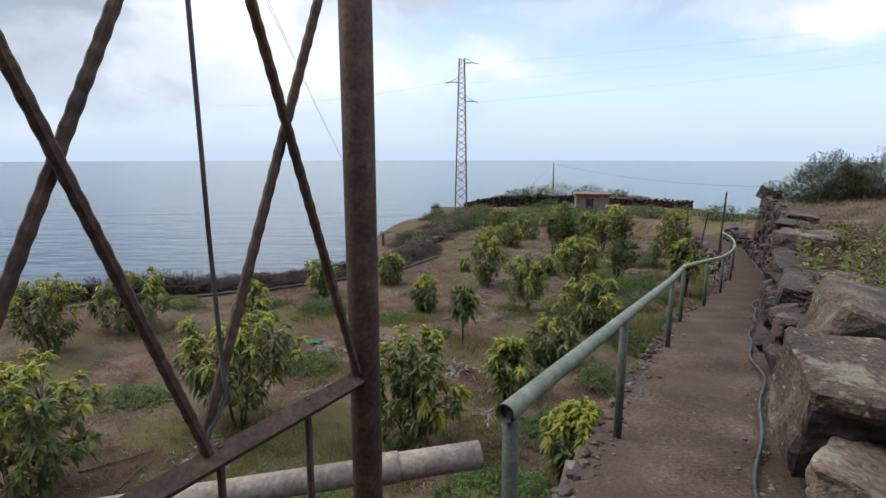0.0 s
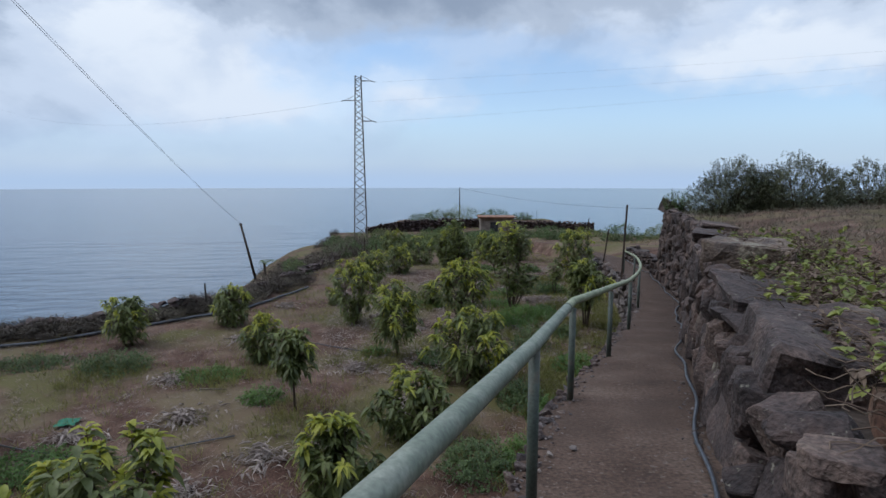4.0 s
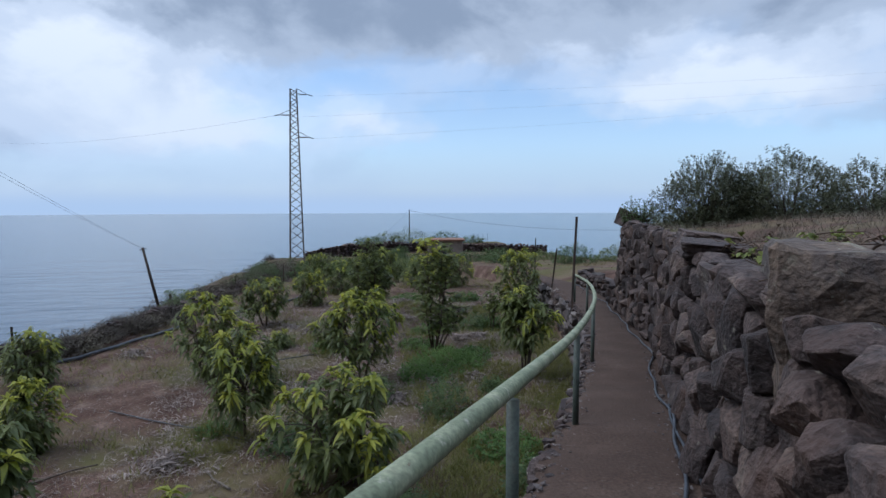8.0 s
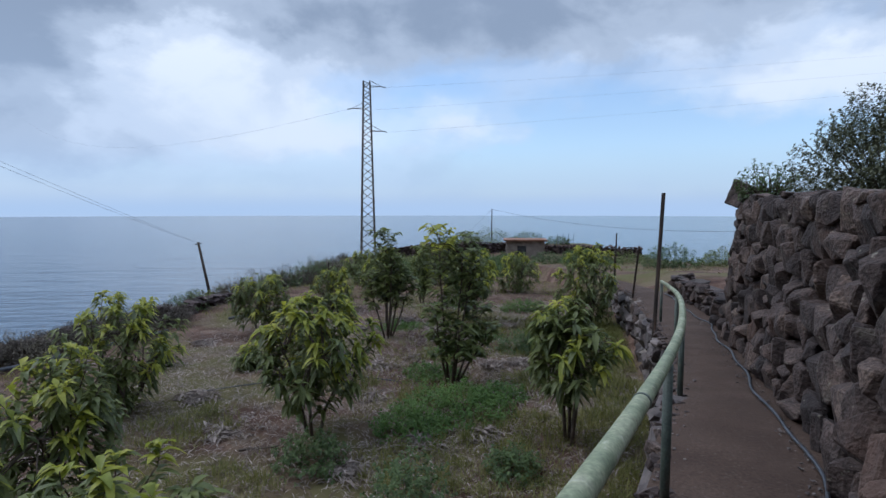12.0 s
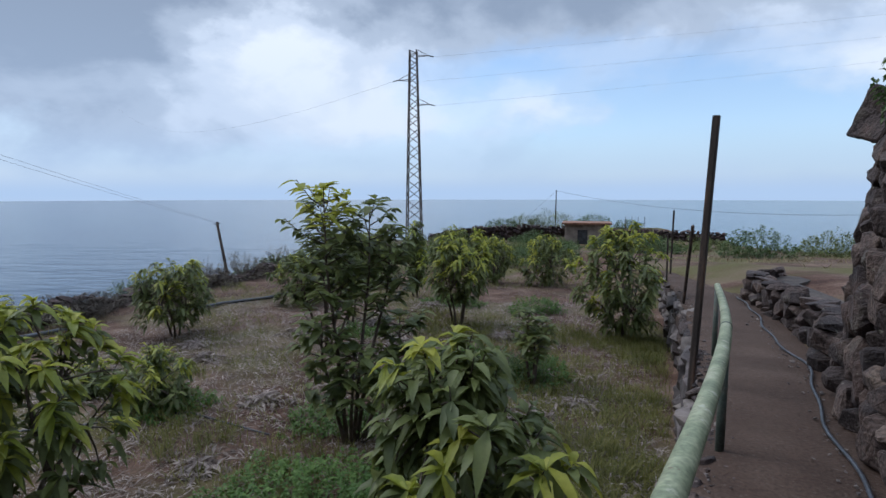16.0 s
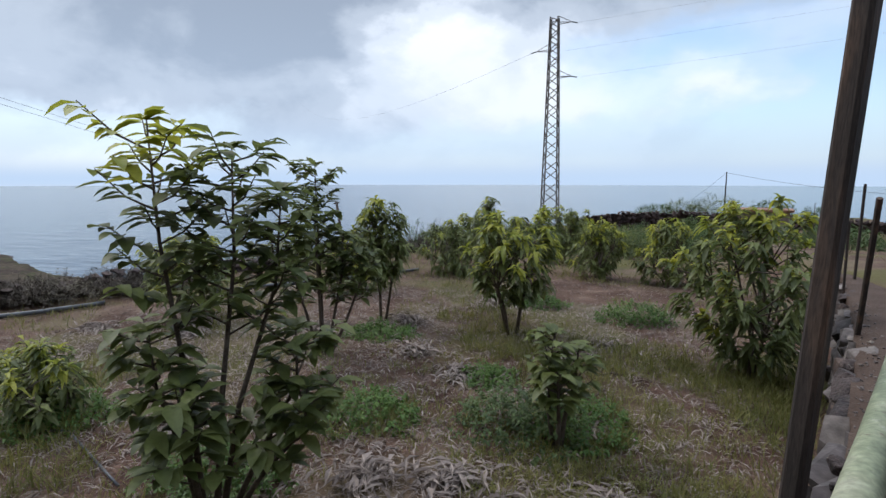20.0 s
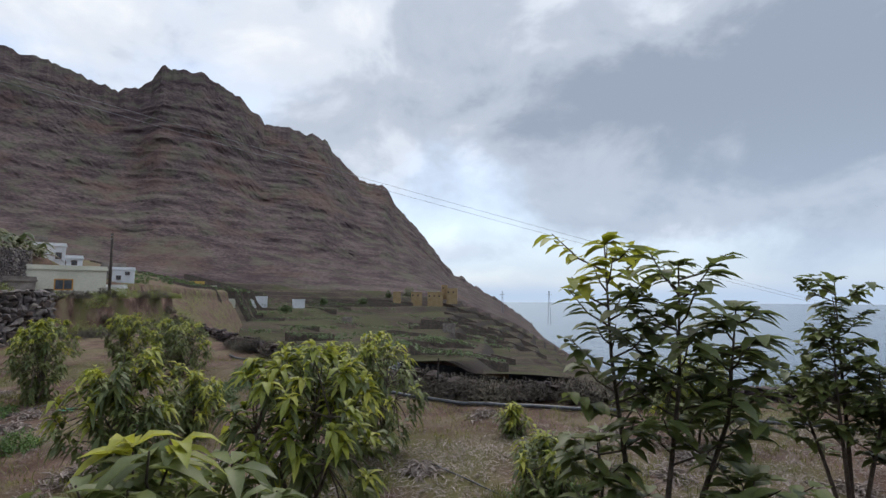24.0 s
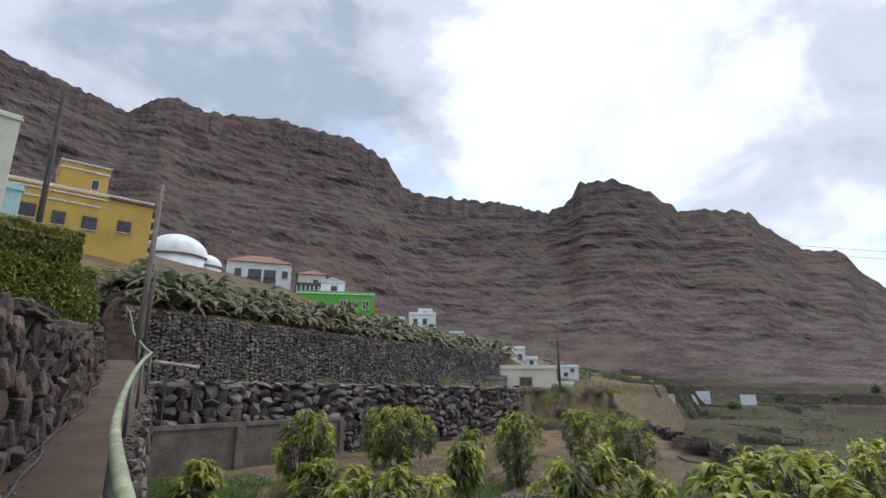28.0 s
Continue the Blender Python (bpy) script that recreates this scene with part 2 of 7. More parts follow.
M = {}
M["earth"] = ground_mat()
M["sea"] = sea_mat()
M["path"] = mat("path_concrete", [(0.3, (0.054, 0.034, 0.025)), (0.5, (0.088, 0.057, 0.043)), (0.7, (0.134, 0.094, 0.073))], scale=1.6, bump=1.0, fine=38, detail=10, fine_mix=0.45, dist=0.03)
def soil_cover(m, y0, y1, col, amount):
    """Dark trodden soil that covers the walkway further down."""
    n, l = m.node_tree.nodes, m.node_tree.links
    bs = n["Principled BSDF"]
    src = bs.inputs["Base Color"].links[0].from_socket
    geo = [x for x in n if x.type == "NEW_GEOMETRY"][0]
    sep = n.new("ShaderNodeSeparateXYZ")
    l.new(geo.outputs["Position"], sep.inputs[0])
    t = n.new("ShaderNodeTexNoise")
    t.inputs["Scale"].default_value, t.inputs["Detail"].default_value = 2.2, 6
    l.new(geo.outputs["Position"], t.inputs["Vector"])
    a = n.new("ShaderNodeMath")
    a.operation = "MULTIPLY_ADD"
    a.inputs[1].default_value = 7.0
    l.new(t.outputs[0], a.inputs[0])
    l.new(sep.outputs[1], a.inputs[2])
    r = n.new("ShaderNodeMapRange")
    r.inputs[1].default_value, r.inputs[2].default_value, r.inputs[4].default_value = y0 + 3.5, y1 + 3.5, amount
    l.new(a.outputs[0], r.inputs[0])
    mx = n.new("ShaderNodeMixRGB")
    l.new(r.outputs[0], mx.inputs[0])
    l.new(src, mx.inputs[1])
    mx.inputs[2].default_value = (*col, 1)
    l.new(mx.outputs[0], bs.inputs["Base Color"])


speckle(M["path"], 26, 0.60, 0.66, (0.20, 0.165, 0.14), 0.7)
speckle(M["path"], 0.9, 0.50, 0.64, (0.075, 0.050, 0.038), 0.7)
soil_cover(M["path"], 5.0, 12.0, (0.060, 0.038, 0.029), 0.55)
M["basalt"] = mat("basalt_stone", [(0.22, (0.024, 0.017, 0.017)), (0.44, (0.048, 0.034, 0.032)), (0.60, (0.071, 0.050, 0.045)), (0.74, (0.108, 0.075, 0.063)), (0.86, (0.150, 0.110, 0.088))], scale=3.6, bump=1.0, fine=34, rand=0.42, detail=12, fine_mix=0.55, dist=0.045)
speckle(M["basalt"], 2.2, 0.60, 0.68, (0.17, 0.145, 0.115), 0.35)
speckle(M["basalt"], 17, 0.64, 0.70, (0.30, 0.28, 0.22), 0.6)
speckle(M["basalt"], 1.1, 0.56, 0.68, (0.105, 0.060, 0.045), 0.6)
M["boulder"] = mat("boulder_basalt", [(0.24, (0.047, 0.034, 0.027)), (0.44, (0.090, 0.064, 0.050)), (0.60, (0.138, 0.100, 0.076)), (0.76, (0.202, 0.152, 0.112))], scale=2.4, bump=1.0, fine=30, rand=0.2, detail=13, fine_mix=0.5, dist=0.05)
speckle(M["boulder"], 3.5, 0.56, 0.62, (0.27, 0.25, 0.19), 0.6)
speckle(M["boulder"], 22, 0.62, 0.68, (0.36, 0.34, 0.27), 0.6)
speckle(M["boulder"], 1.0, 0.52, 0.60, (0.062, 0.050, 0.050), 0.7)
# bare broken rock, with the shade of that end painted into its colour
M["broken"] = mat("shaded_broken_basalt", [(0.25, (0.018, 0.011, 0.011)), (0.5, (0.034, 0.021, 0.021)), (0.75, (0.062, 0.040, 0.037))], scale=3.0, bump=1.0, fine=22, detail=10, fine_mix=0.4, dist=0.04)
M["basalt_far"] = mat("basalt_rubble", [(0.22, (0.062, 0.051, 0.051)), (0.45, (0.104, 0.086, 0.083)), (0.62, (0.145, 0.120, 0.111)), (0.80, (0.215, 0.183, 0.158))], scale=1.2, bump=0.8, fine=9, rand=0.34, island=True, detail=6, fine_mix=0.4, dist=0.05)
M["basalt_dark"] = mat("dark_red_rubble", [(0.22, (0.026, 0.017, 0.018)), (0.45, (0.050, 0.033, 0.033)), (0.62, (0.080, 0.054, 0.050)), (0.80, (0.135, 0.098, 0.085))], scale=1.6, bump=0.8, fine=9, rand=0.34, island=True, detail=6, fine_mix=0.4, dist=0.05)
M["terrace_stone"] = mat("terrace_rubble", [(0.25, (0.060, 0.046, 0.038)), (0.5, (0.096, 0.074, 0.060)), (0.75, (0.140, 0.110, 0.086))], scale=0.9, bump=0.8, fine=4, detail=8, fine_mix=0.5, dist=0.1)
M["joint"] = mat("wall_core", [(0.3, (0.030, 0.023, 0.020)), (0.7, (0.075, 0.056, 0.046))], scale=3, bump=0.9, fine=18, dist=0.04)
M["rail"] = mat("rail_green_paint", [(0.30, (0.140, 0.160, 0.098)), (0.48, (0.200, 0.225, 0.138)), (0.60, (0.265, 0.280, 0.180)), (0.76, (0.36, 0.35, 0.26))], scale=6, rough=0.6, bump=0.3, fine=60, fine_mix=0.28, spec=0.35)
speckle(M["rail"], 14, 0.60, 0.66, (0.42, 0.41, 0.33), 0.7)
speckle(M["rail"], 9, 0.66, 0.70, (0.12, 0.07, 0.045), 0.8)
M["post"] = mat("post_paint", [(0.3, (0.040, 0.052, 0.046)), (0.55, (0.065, 0.082, 0.068)), (0.75, (0.10, 0.085, 0.065))], scale=9, rough=0.6, bump=0.3, fine=70, fine_mix=0.3)
M["worn_rail"] = mat("worn_rail_paint", [(0.3, (0.105, 0.128, 0.098)), (0.5, (0.155, 0.180, 0.138)), (0.7, (0.225, 0.240, 0.195))], scale=9, rough=0.55, bump=0.2, fine=60, metal=0.1, fine_mix=0.25)
M["zinc"] = mat("galvanised_steel", [(0.3, (0.19, 0.20, 0.21)), (0.7, (0.30, 0.31, 0.32))], scale=9, rough=0.5, bump=0.15, fine=60, metal=0.6, fine_mix=0.2)
M["rust"] = mat("rusty_steel", [(0.3, (0.050, 0.030, 0.024)), (0.55, (0.085, 0.052, 0.040)), (0.75, (0.14, 0.085, 0.06))], scale=14, rough=0.8, bump=0.4, fine=80, fine_mix=0.4)
M["steel"] = mat("weathered_tower_steel", [(0.3, (0.085, 0.072, 0.066)), (0.7, (0.16, 0.14, 0.13))], scale=4, rough=0.7, bump=0.1, fine=30, fine_mix=0.2)
M["brush"] = leaf_mat("dry_brush", (0.075, 0.062, 0.045), (0.165, 0.140, 0.100), 0.8, 0.15)
M["scrub"] = leaf_mat("dark_scrub", (0.040, 0.032, 0.026), (0.098, 0.078, 0.060), 0.85, 0.1)
M["hose"] = mat("black_hose", [(0.35, (0.028, 0.030, 0.036)), (0.65, (0.07, 0.075, 0.09))], scale=6, rough=0.45, bump=0.1, fine=40)
M["wood_dark"] = mat("weathered_dark_wood", [(0.3, (0.022, 0.017, 0.015)), (0.55, (0.045, 0.032, 0.027)), (0.8, (0.13, 0.075, 0.05))], scale=2.2, rough=0.85, bump=0.5, fine=30, stretch=(6, 6, 0.7), fine_mix=0.4)
M["wood_pole"] = mat("grey_pole_wood", [(0.3, (0.10, 0.08, 0.065)), (0.7, (0.19, 0.16, 0.13))], scale=3, rough=0.9, bump=0.4, fine=25, stretch=(5, 5, 0.6))
M["concrete"] = mat("grey_concrete", [(0.3, (0.155, 0.13, 0.11)), (0.5, (0.225, 0.19, 0.165)), (0.7, (0.31, 0.27, 0.235))], scale=1.4, bump=0.4, fine=20, fine_mix=0.25)
M["cement_pipe"] = mat("cement_pipe", [(0.3, (0.20, 0.165, 0.14)), (0.7, (0.33, 0.28, 0.24))], scale=3, bump=0.4, fine=30)
M["tank"] = mat("stained_tank_concrete", [(0.3, (0.085, 0.066, 0.055)), (0.5, (0.130, 0.104, 0.088)), (0.7, (0.185, 0.155, 0.132))], scale=1.1, bump=0.4, fine=14, fine_mix=0.3)
M["white"] = mat("white_wash", [(0.3, (0.56, 0.57, 0.58)), (0.7, (0.72, 0.73, 0.74))], scale=0.8, bump=0.1, fine=6, fine_mix=0.06)
M["cream"] = mat("cream_plaster", [(0.3, (0.52, 0.50, 0.40)), (0.7, (0.66, 0.63, 0.52))], scale=0.5, bump=0.1, fine=6, fine_mix=0.06)
M["yellow"] = mat("ochre_plaster", [(0.3, (0.47, 0.30, 0.070)), (0.7, (0.60, 0.40, 0.10))], scale=0.5, bump=0.1, fine=6, fine_mix=0.08)
M["green_wall"] = mat("green_plaster", [(0.3, (0.085, 0.36, 0.045)), (0.7, (0.13, 0.46, 0.07))], scale=0.5, bump=0.1, fine=6, fine_mix=0.08)
M["orange_wall"] = mat("orange_plaster", [(0.3, (0.42, 0.19, 0.035)), (0.7, (0.52, 0.25, 0.05))], scale=0.5, bump=0.1, fine=6, fine_mix=0.08)
M["cyan_wall"] = mat("pale_blue_plaster", [(0.3, (0.34, 0.54, 0.56)), (0.7, (0.45, 0.64, 0.66))], scale=0.5, bump=0.1, fine=6, fine_mix=0.08)
M["tan"] = mat("tan_plaster", [(0.3, (0.30, 0.20, 0.095)), (0.7, (0.40, 0.29, 0.16))], scale=0.4, bump=0.1, fine=4, fine_mix=0.1)
M["roof"] = mat("clay_tile", [(0.3, (0.17, 0.085, 0.055)), (0.7, (0.30, 0.155, 0.10))], scale=1.5, bump=0.5, fine=9)
M["limestone"] = mat("pale_coping", [(0.3, (0.5, 0.5, 0.48)), (0.7, (0.66, 0.66, 0.64))], scale=1, bump=0, fine=8)
M["pane"] = mat("dark_glass", [(0.3, (0.025, 0.028, 0.034)), (0.7, (0.06, 0.065, 0.075))], scale=1, rough=0.15, bump=0, fine=4)
M["frame"] = mat("brown_window_frame", [(0.3, (0.07, 0.045, 0.035)), (0.7, (0.12, 0.08, 0.06))], scale=3, bump=0, fine=9)
M["mango"] = leaf_mat("mango_leaf", (0.082, 0.106, 0.034), (0.185, 0.212, 0.064), 0.5, 0.45)
M["mango_new"] = leaf_mat("mango_new_leaf", (0.23, 0.265, 0.034), (0.43, 0.42, 0.060), 0.5, 0.5)
M["bark"] = mat("mango_bark", [(0.3, (0.06, 0.042, 0.032)), (0.7, (0.13, 0.10, 0.08))], scale=8, bump=0.4, fine=50)
M["bush"] = leaf_mat("shrub_leaf", (0.058, 0.068, 0.038), (0.140, 0.148, 0.080), 0.55)
M["weed"] = leaf_mat("weed_leaf", (0.055, 0.120, 0.022), (0.125, 0.205, 0.042), 0.6, 0.35)
M["weed_dark"] = leaf_mat("dark_weed_leaf", (0.052, 0.088, 0.030), (0.115, 0.165, 0.052), 0.6, 0.35)
M["dry"] = leaf_mat("dry_grass", (0.17, 0.130, 0.070), (0.32, 0.255, 0.150), 0.8)
M["green_grass"] = leaf_mat("green_grass", (0.110, 0.118, 0.028), (0.235, 0.220, 0.066), 0.7, 0.4)
M["litter"] = leaf_mat("dead_leaf", (0.16, 0.125, 0.110), (0.38, 0.315, 0.280), 0.8, 0.1)
M["straw"] = leaf_mat("grey_straw", (0.105, 0.078, 0.066), (0.25, 0.200, 0.172), 0.85, 0.1)
M["litter_brown"] = leaf_mat("brown_litter", (0.07, 0.043, 0.030), (0.18, 0.13, 0.095), 0.85, 0.1)
M["vine"] = leaf_mat("vine_leaf", (0.12, 0.155, 0.035), (0.27, 0.29, 0.065), 0.5, 0.35)
M["banana"] = leaf_mat("banana_leaf", (0.062, 0.080, 0.032), (0.175, 0.175, 0.080), 0.55, 0.4)
M["hedge"] = leaf_mat("hedge_leaf", (0.17, 0.185, 0.055), (0.36, 0.35, 0.10), 0.6, 0.45)
M["net"] = mat("green_netting", [(0.3, (0.018, 0.10, 0.06)), (0.7, (0.035, 0.17, 0.10))], scale=9, bump=0.2, fine=40)
M["wire"] = mat("grey_wire", [(0.3, (0.22, 0.22, 0.23)), (0.7, (0.28, 0.28, 0.29))], scale=3, bump=0, fine=9)
M["cable"] = mat("cable_black", [(0.3, (0.05, 0.05, 0.055)), (0.7, (0.09, 0.09, 0.1))], scale=3, bump=0, fine=9)


def mountain_mat():
    m = mat("volcanic_slope", [(0.30, (0.042, 0.028, 0.030)), (0.44, (0.064, 0.045, 0.046)), (0.56, (0.086, 0.062, 0.061)), (0.70, (0.120, 0.090, 0.084))], scale=0.030, rough=1.0, bump=0.8, fine=0.30, detail=14, stretch=(1, 1, 4.5), fine_mix=0.5, dist=1.8)
    speckle(m, 0.010, 0.54, 0.66, (0.125, 0.075, 0.058), 0.6)
    speckle(m, 0.25, 0.56, 0.66, (0.036, 0.028, 0.026), 0.75)
    speckle(m, 0.11, 0.60, 0.68, (0.145, 0.108, 0.092), 0.45)
    n, l = m.node_tree.nodes, m.node_tree.links
    bs = n["Principled BSDF"]
    bs.inputs["Specular IOR Level"].default_value = 0.1
    src = bs.inputs["Base Color"].links[0].from_socket
    geo = [x for x in n if x.type == "NEW_GEOMETRY"][0]
    t = n.new("ShaderNodeTexNoise")
    t.inputs["Scale"].default_value, t.inputs["Detail"].default_value, t.inputs["Roughness"].default_value = 0.035, 9, 0.65
    l.new(geo.outputs["Position"], t.inputs["Vector"])
    r = n.new("ShaderNodeMapRange")
    r.inputs[1].default_value, r.inputs[2].default_value, r.inputs[4].default_value = 0.50, 0.66, 0.75
    l.new(t.outputs[0], r.inputs[0])
    mx = n.new("ShaderNodeMixRGB")
    mx.inputs[2].default_value = (0.098, 0.098, 0.066, 1)
    l.new(r.outputs[0], mx.inputs[0])
    l.new(src, mx.inputs[1])
    l.new(mx.outputs[0], bs.inputs["Base Color"])
    return m


M["mountain"] = mountain_mat()


def terrace_mat():
    """Farm terraces seen from afar: dark stone risers, brown and green beds."""
    m = mat("far_terraces", [(0.34, (0.036, 0.026, 0.022)), (0.48, (0.052, 0.039, 0.032)), (0.60, (0.072, 0.056, 0.042))], scale=0.05, rough=1.0, bump=0.6, fine=0.6, detail=10, fine_mix=0.45, dist=1.0)
    speckle(m, 0.035, 0.50, 0.60, (0.060, 0.064, 0.028), 0.7)
    speckle(m, 0.12, 0.56, 0.64, (0.046, 0.055, 0.024), 0.8)
    speckle(m, 0.30, 0.62, 0.68, (0.10, 0.078, 0.064), 0.5)
    n, l = m.node_tree.nodes, m.node_tree.links
    bs = n["Principled BSDF"]
    bs.inputs["Specular IOR Level"].default_value = 0.08
    src = bs.inputs["Base Color"].links[0].from_socket
    geo = [x for x in n if x.type == "NEW_GEOMETRY"][0]
    sep = n.new("ShaderNodeSeparateXYZ")
    l.new(geo.outputs["True Normal"], sep.inputs[0])
    r = n.new("ShaderNodeMapRange")
    r.inputs[1].default_value, r.inputs[2].default_value, r.inputs[3].default_value, r.inputs[4].default_value = 0.86, 0.96, 0.9, 0.0
    l.new(sep.outputs[2], r.inputs[0])
    mx = n.new("ShaderNodeMixRGB")
    mx.inputs[2].default_value = (0.045, 0.036, 0.033, 1)
    l.new(r.outputs[0], mx.inputs[0])
    l.new(src, mx.inputs[1])
    l.new(mx.outputs[0], bs.inputs["Base Color"])
    return m


M["terraces"] = terrace_mat()
for dull in ("earth", "path"):  # dry soil and rough concrete hardly shine
    M[dull].node_tree.nodes["Principled BSDF"].inputs["Specular IOR Level"].default_value = 0.22

# ---- helpers for meshes ----


def link_mesh(name, verts, faces, material, parent=None, label="", smooth=False, extra=None, mat_ids=None):
    me = bpy.data.meshes.new(name)
    me.from_pydata([tuple(v) for v in verts], [], [tuple(f) for f in faces])
    me.materials.append(material)
    for e in extra or ():
        me.materials.append(e)
    if mat_ids is not None:
        me.polygons.foreach_set("material_index", np.asarray(mat_ids, dtype=np.int32))
    if smooth:
        me.polygons.foreach_set("use_smooth", [True] * len(me.polygons))
    me.update()
    ob = new(name, me)
    if parent is not None:
        ob.parent = parent
    if label:
        ob["label"] = label
    return ob


def empty(name, label, category, at=(0, 0, 0), group="", kind=""):
    ob = new(name)
    ob.empty_display_size = 0.2
    ob.location = at
    return tagged(ob, label, category, group, kind)


class Geo:
    """Collects simple solids into one list of vertices and faces."""

    def __init__(self):
        self.v, self.f = [], []

    def add(self, verts, faces):
        k = len(self.v)
        self.v += [tuple(p) for p in verts]
        self.f += [tuple(i + k for i in q) for q in faces]
        return self

    def box(self, x0, y0, z0, x1, y1, z1, m=None, bev=0.0):
        b = min(bev, abs(x1 - x0) / 3, abs(y1 - y0) / 3)
        if b > 0:
            ring = [(x0 + b, y0), (x1 - b, y0), (x1, y0 + b), (x1, y1 - b), (x1 - b, y1), (x0 + b, y1), (x0, y1 - b), (x0, y0 + b)]
        else:
            ring = [(x0, y0), (x1, y0), (x1, y1), (x0, y1)]
        n = len(ring)
        vs = [(x, y, z0) for x, y in ring] + [(x, y, z1) for x, y in ring]
        fs = [tuple(range(n - 1, -1, -1)), tuple(range(n, 2 * n))] + [(i, (i + 1) % n, (i + 1) % n + n, i + n) for i in range(n)]
        if m is not None:
            vs = [m @ Vector(p) for p in vs]
        return self.add(vs, fs)

    def tube(self, pts, r, seg=8, caps=True):
        pts = [Vector(p) for p in pts]
        rs = r if isinstance(r, (list, tuple)) else [r] * len(pts)
        vs, fs = [], []
        ref = None
        for i, p in enumerate(pts):
            d = (pts[min(i + 1, len(pts) - 1)] - pts[max(i - 1, 0)]).normalized()
            if ref is None:
                ref = Vector((0, 0, 1)) if abs(d.z) < 0.9 else Vector((1, 0, 0))
            a = (ref - d * ref.dot(d)).normalized()
            ref = a
            b = d.cross(a)
            for k in range(seg):
                w = 2 * math.pi * k / seg
                vs.append(p + (a * math.cos(w) + b * math.sin(w)) * rs[i])
        for i in range(len(pts) - 1):
            for k in range(seg):
                q = (k + 1) % seg
                fs.append((i * seg + k, i * seg + q, (i + 1) * seg + q, (i + 1) * seg + k))
        if caps:
            fs.append(tuple(range(seg - 1, -1, -1)))
            fs.append(tuple(range((len(pts) - 1) * seg, len(pts) * seg)))
        return self.add(vs, fs)

    def link(self, name, material, parent=None, label="", smooth=False, at=None):
        vs = self.v
        if at is not None:
            vs = [(x - at[0], y - at[1], z - at[2]) for x, y, z in vs]
        return link_mesh(name, vs, self.f, material, parent, label, smooth)


def lerp_table(xs, ys):
    return lambda v: float(np.interp(v, xs, ys))


def along(pts):
    """Arc-length walk over a polyline: a function of s giving place and heading, and the length."""
    p = np.array(pts, float)
    d = np.hypot(*np.diff(p[:, :2], axis=0).T)
    s = np.concatenate([[0], np.cumsum(d)])

    def at(u):
        x, y = np.interp(u, s, p[:, 0]), np.interp(u, s, p[:, 1])
        e = 0.15
        dx = np.interp(min(u + e, s[-1]), s, p[:, 0]) - np.interp(max(u - e, 0), s, p[:, 0])
        dy = np.interp(min(u + e, s[-1]), s, p[:, 1]) - np.interp(max(u - e, 0), s, p[:, 1])
        n = math.hypot(dx, dy) or 1
        return x, y, dx / n, dy / n
    return at, s[-1]


def rock_data(name, seed, points=16, bevel=0.03, rough=0, material=None):
    """A broken block: the hull of random points in a cushion shape, its edges knocked off."""
    rng = random.Random(seed)
    bm = bmesh.new()
    for _ in range(points):
        p = Vector((rng.uniform(-1, 1), rng.uniform(-1, 1), rng.uniform(-1, 1)))
        k = (abs(p.x) ** 3.4 + abs(p.y) ** 3.4 + abs(p.z) ** 3.4) ** (1 / 3.4)
        bm.verts.new(p / k * 0.5 * rng.uniform(0.86, 1.06))
    res = bmesh.ops.convex_hull(bm, input=bm.verts[:])
    bmesh.ops.delete(bm, geom=[v for v in bm.verts if not v.link_faces], context="VERTS")
    bmesh.ops.dissolve_limit(bm, angle_limit=0.30, verts=bm.verts[:], edges=bm.edges[:])
    if bevel:
        bmesh.ops.bevel(bm, geom=bm.edges[:], offset=bevel, segments=1, affect="EDGES", clamp_overlap=True)
    bmesh.ops.triangulate(bm, faces=bm.faces[:])
    if rough:
        bmesh.ops.subdivide_edges(bm, edges=bm.edges[:], cuts=rough, use_grid_fill=True)
        bm.normal_update()
        off = Vector((rng.uniform(0, 90), 3, 7))
        for v in bm.verts:
            v.co += v.normal * (0.020 * noise.fractal(v.co * 5.0 + off, 0.8, 2.0, 4) + 0.012 * noise.noise(v.co * 19 + off))
    me = bpy.data.meshes.new(name)
    bm.to_mesh(me)
    bm.free()
    me.materials.append(material)
    return me


ROCKS = [rock_data("stone", 11 + i, 14 + i % 6, 0.035, 2, M["basalt"]) for i in range(20)]
BIG_ROCKS = [rock_data("boulder", 31 + i, 14 + i % 4, 0.022, 3, M["basalt"]) for i in range(8)]
DARK_ROCKS = [rock_data("stone", 41 + i, 12, 0.03, 1, M["basalt_dark"]) for i in range(6)]
FAR_ROCKS = [rock_data("rubble", 51 + i, 12, 0.0, 0, M["basalt_far"]) for i in range(8)]


ROCK_NP, ROCK_FINE = [], [(np.array([v.co[:] for v in m_.vertices]), [tuple(p.vertices) for p in m_.polygons]) for m_ in ROCKS[:8]]
for me_ in FAR_ROCKS:
    ROCK_NP.append((np.array([v.co[:] for v in me_.vertices]), [tuple(p.vertices) for p in me_.polygons]))


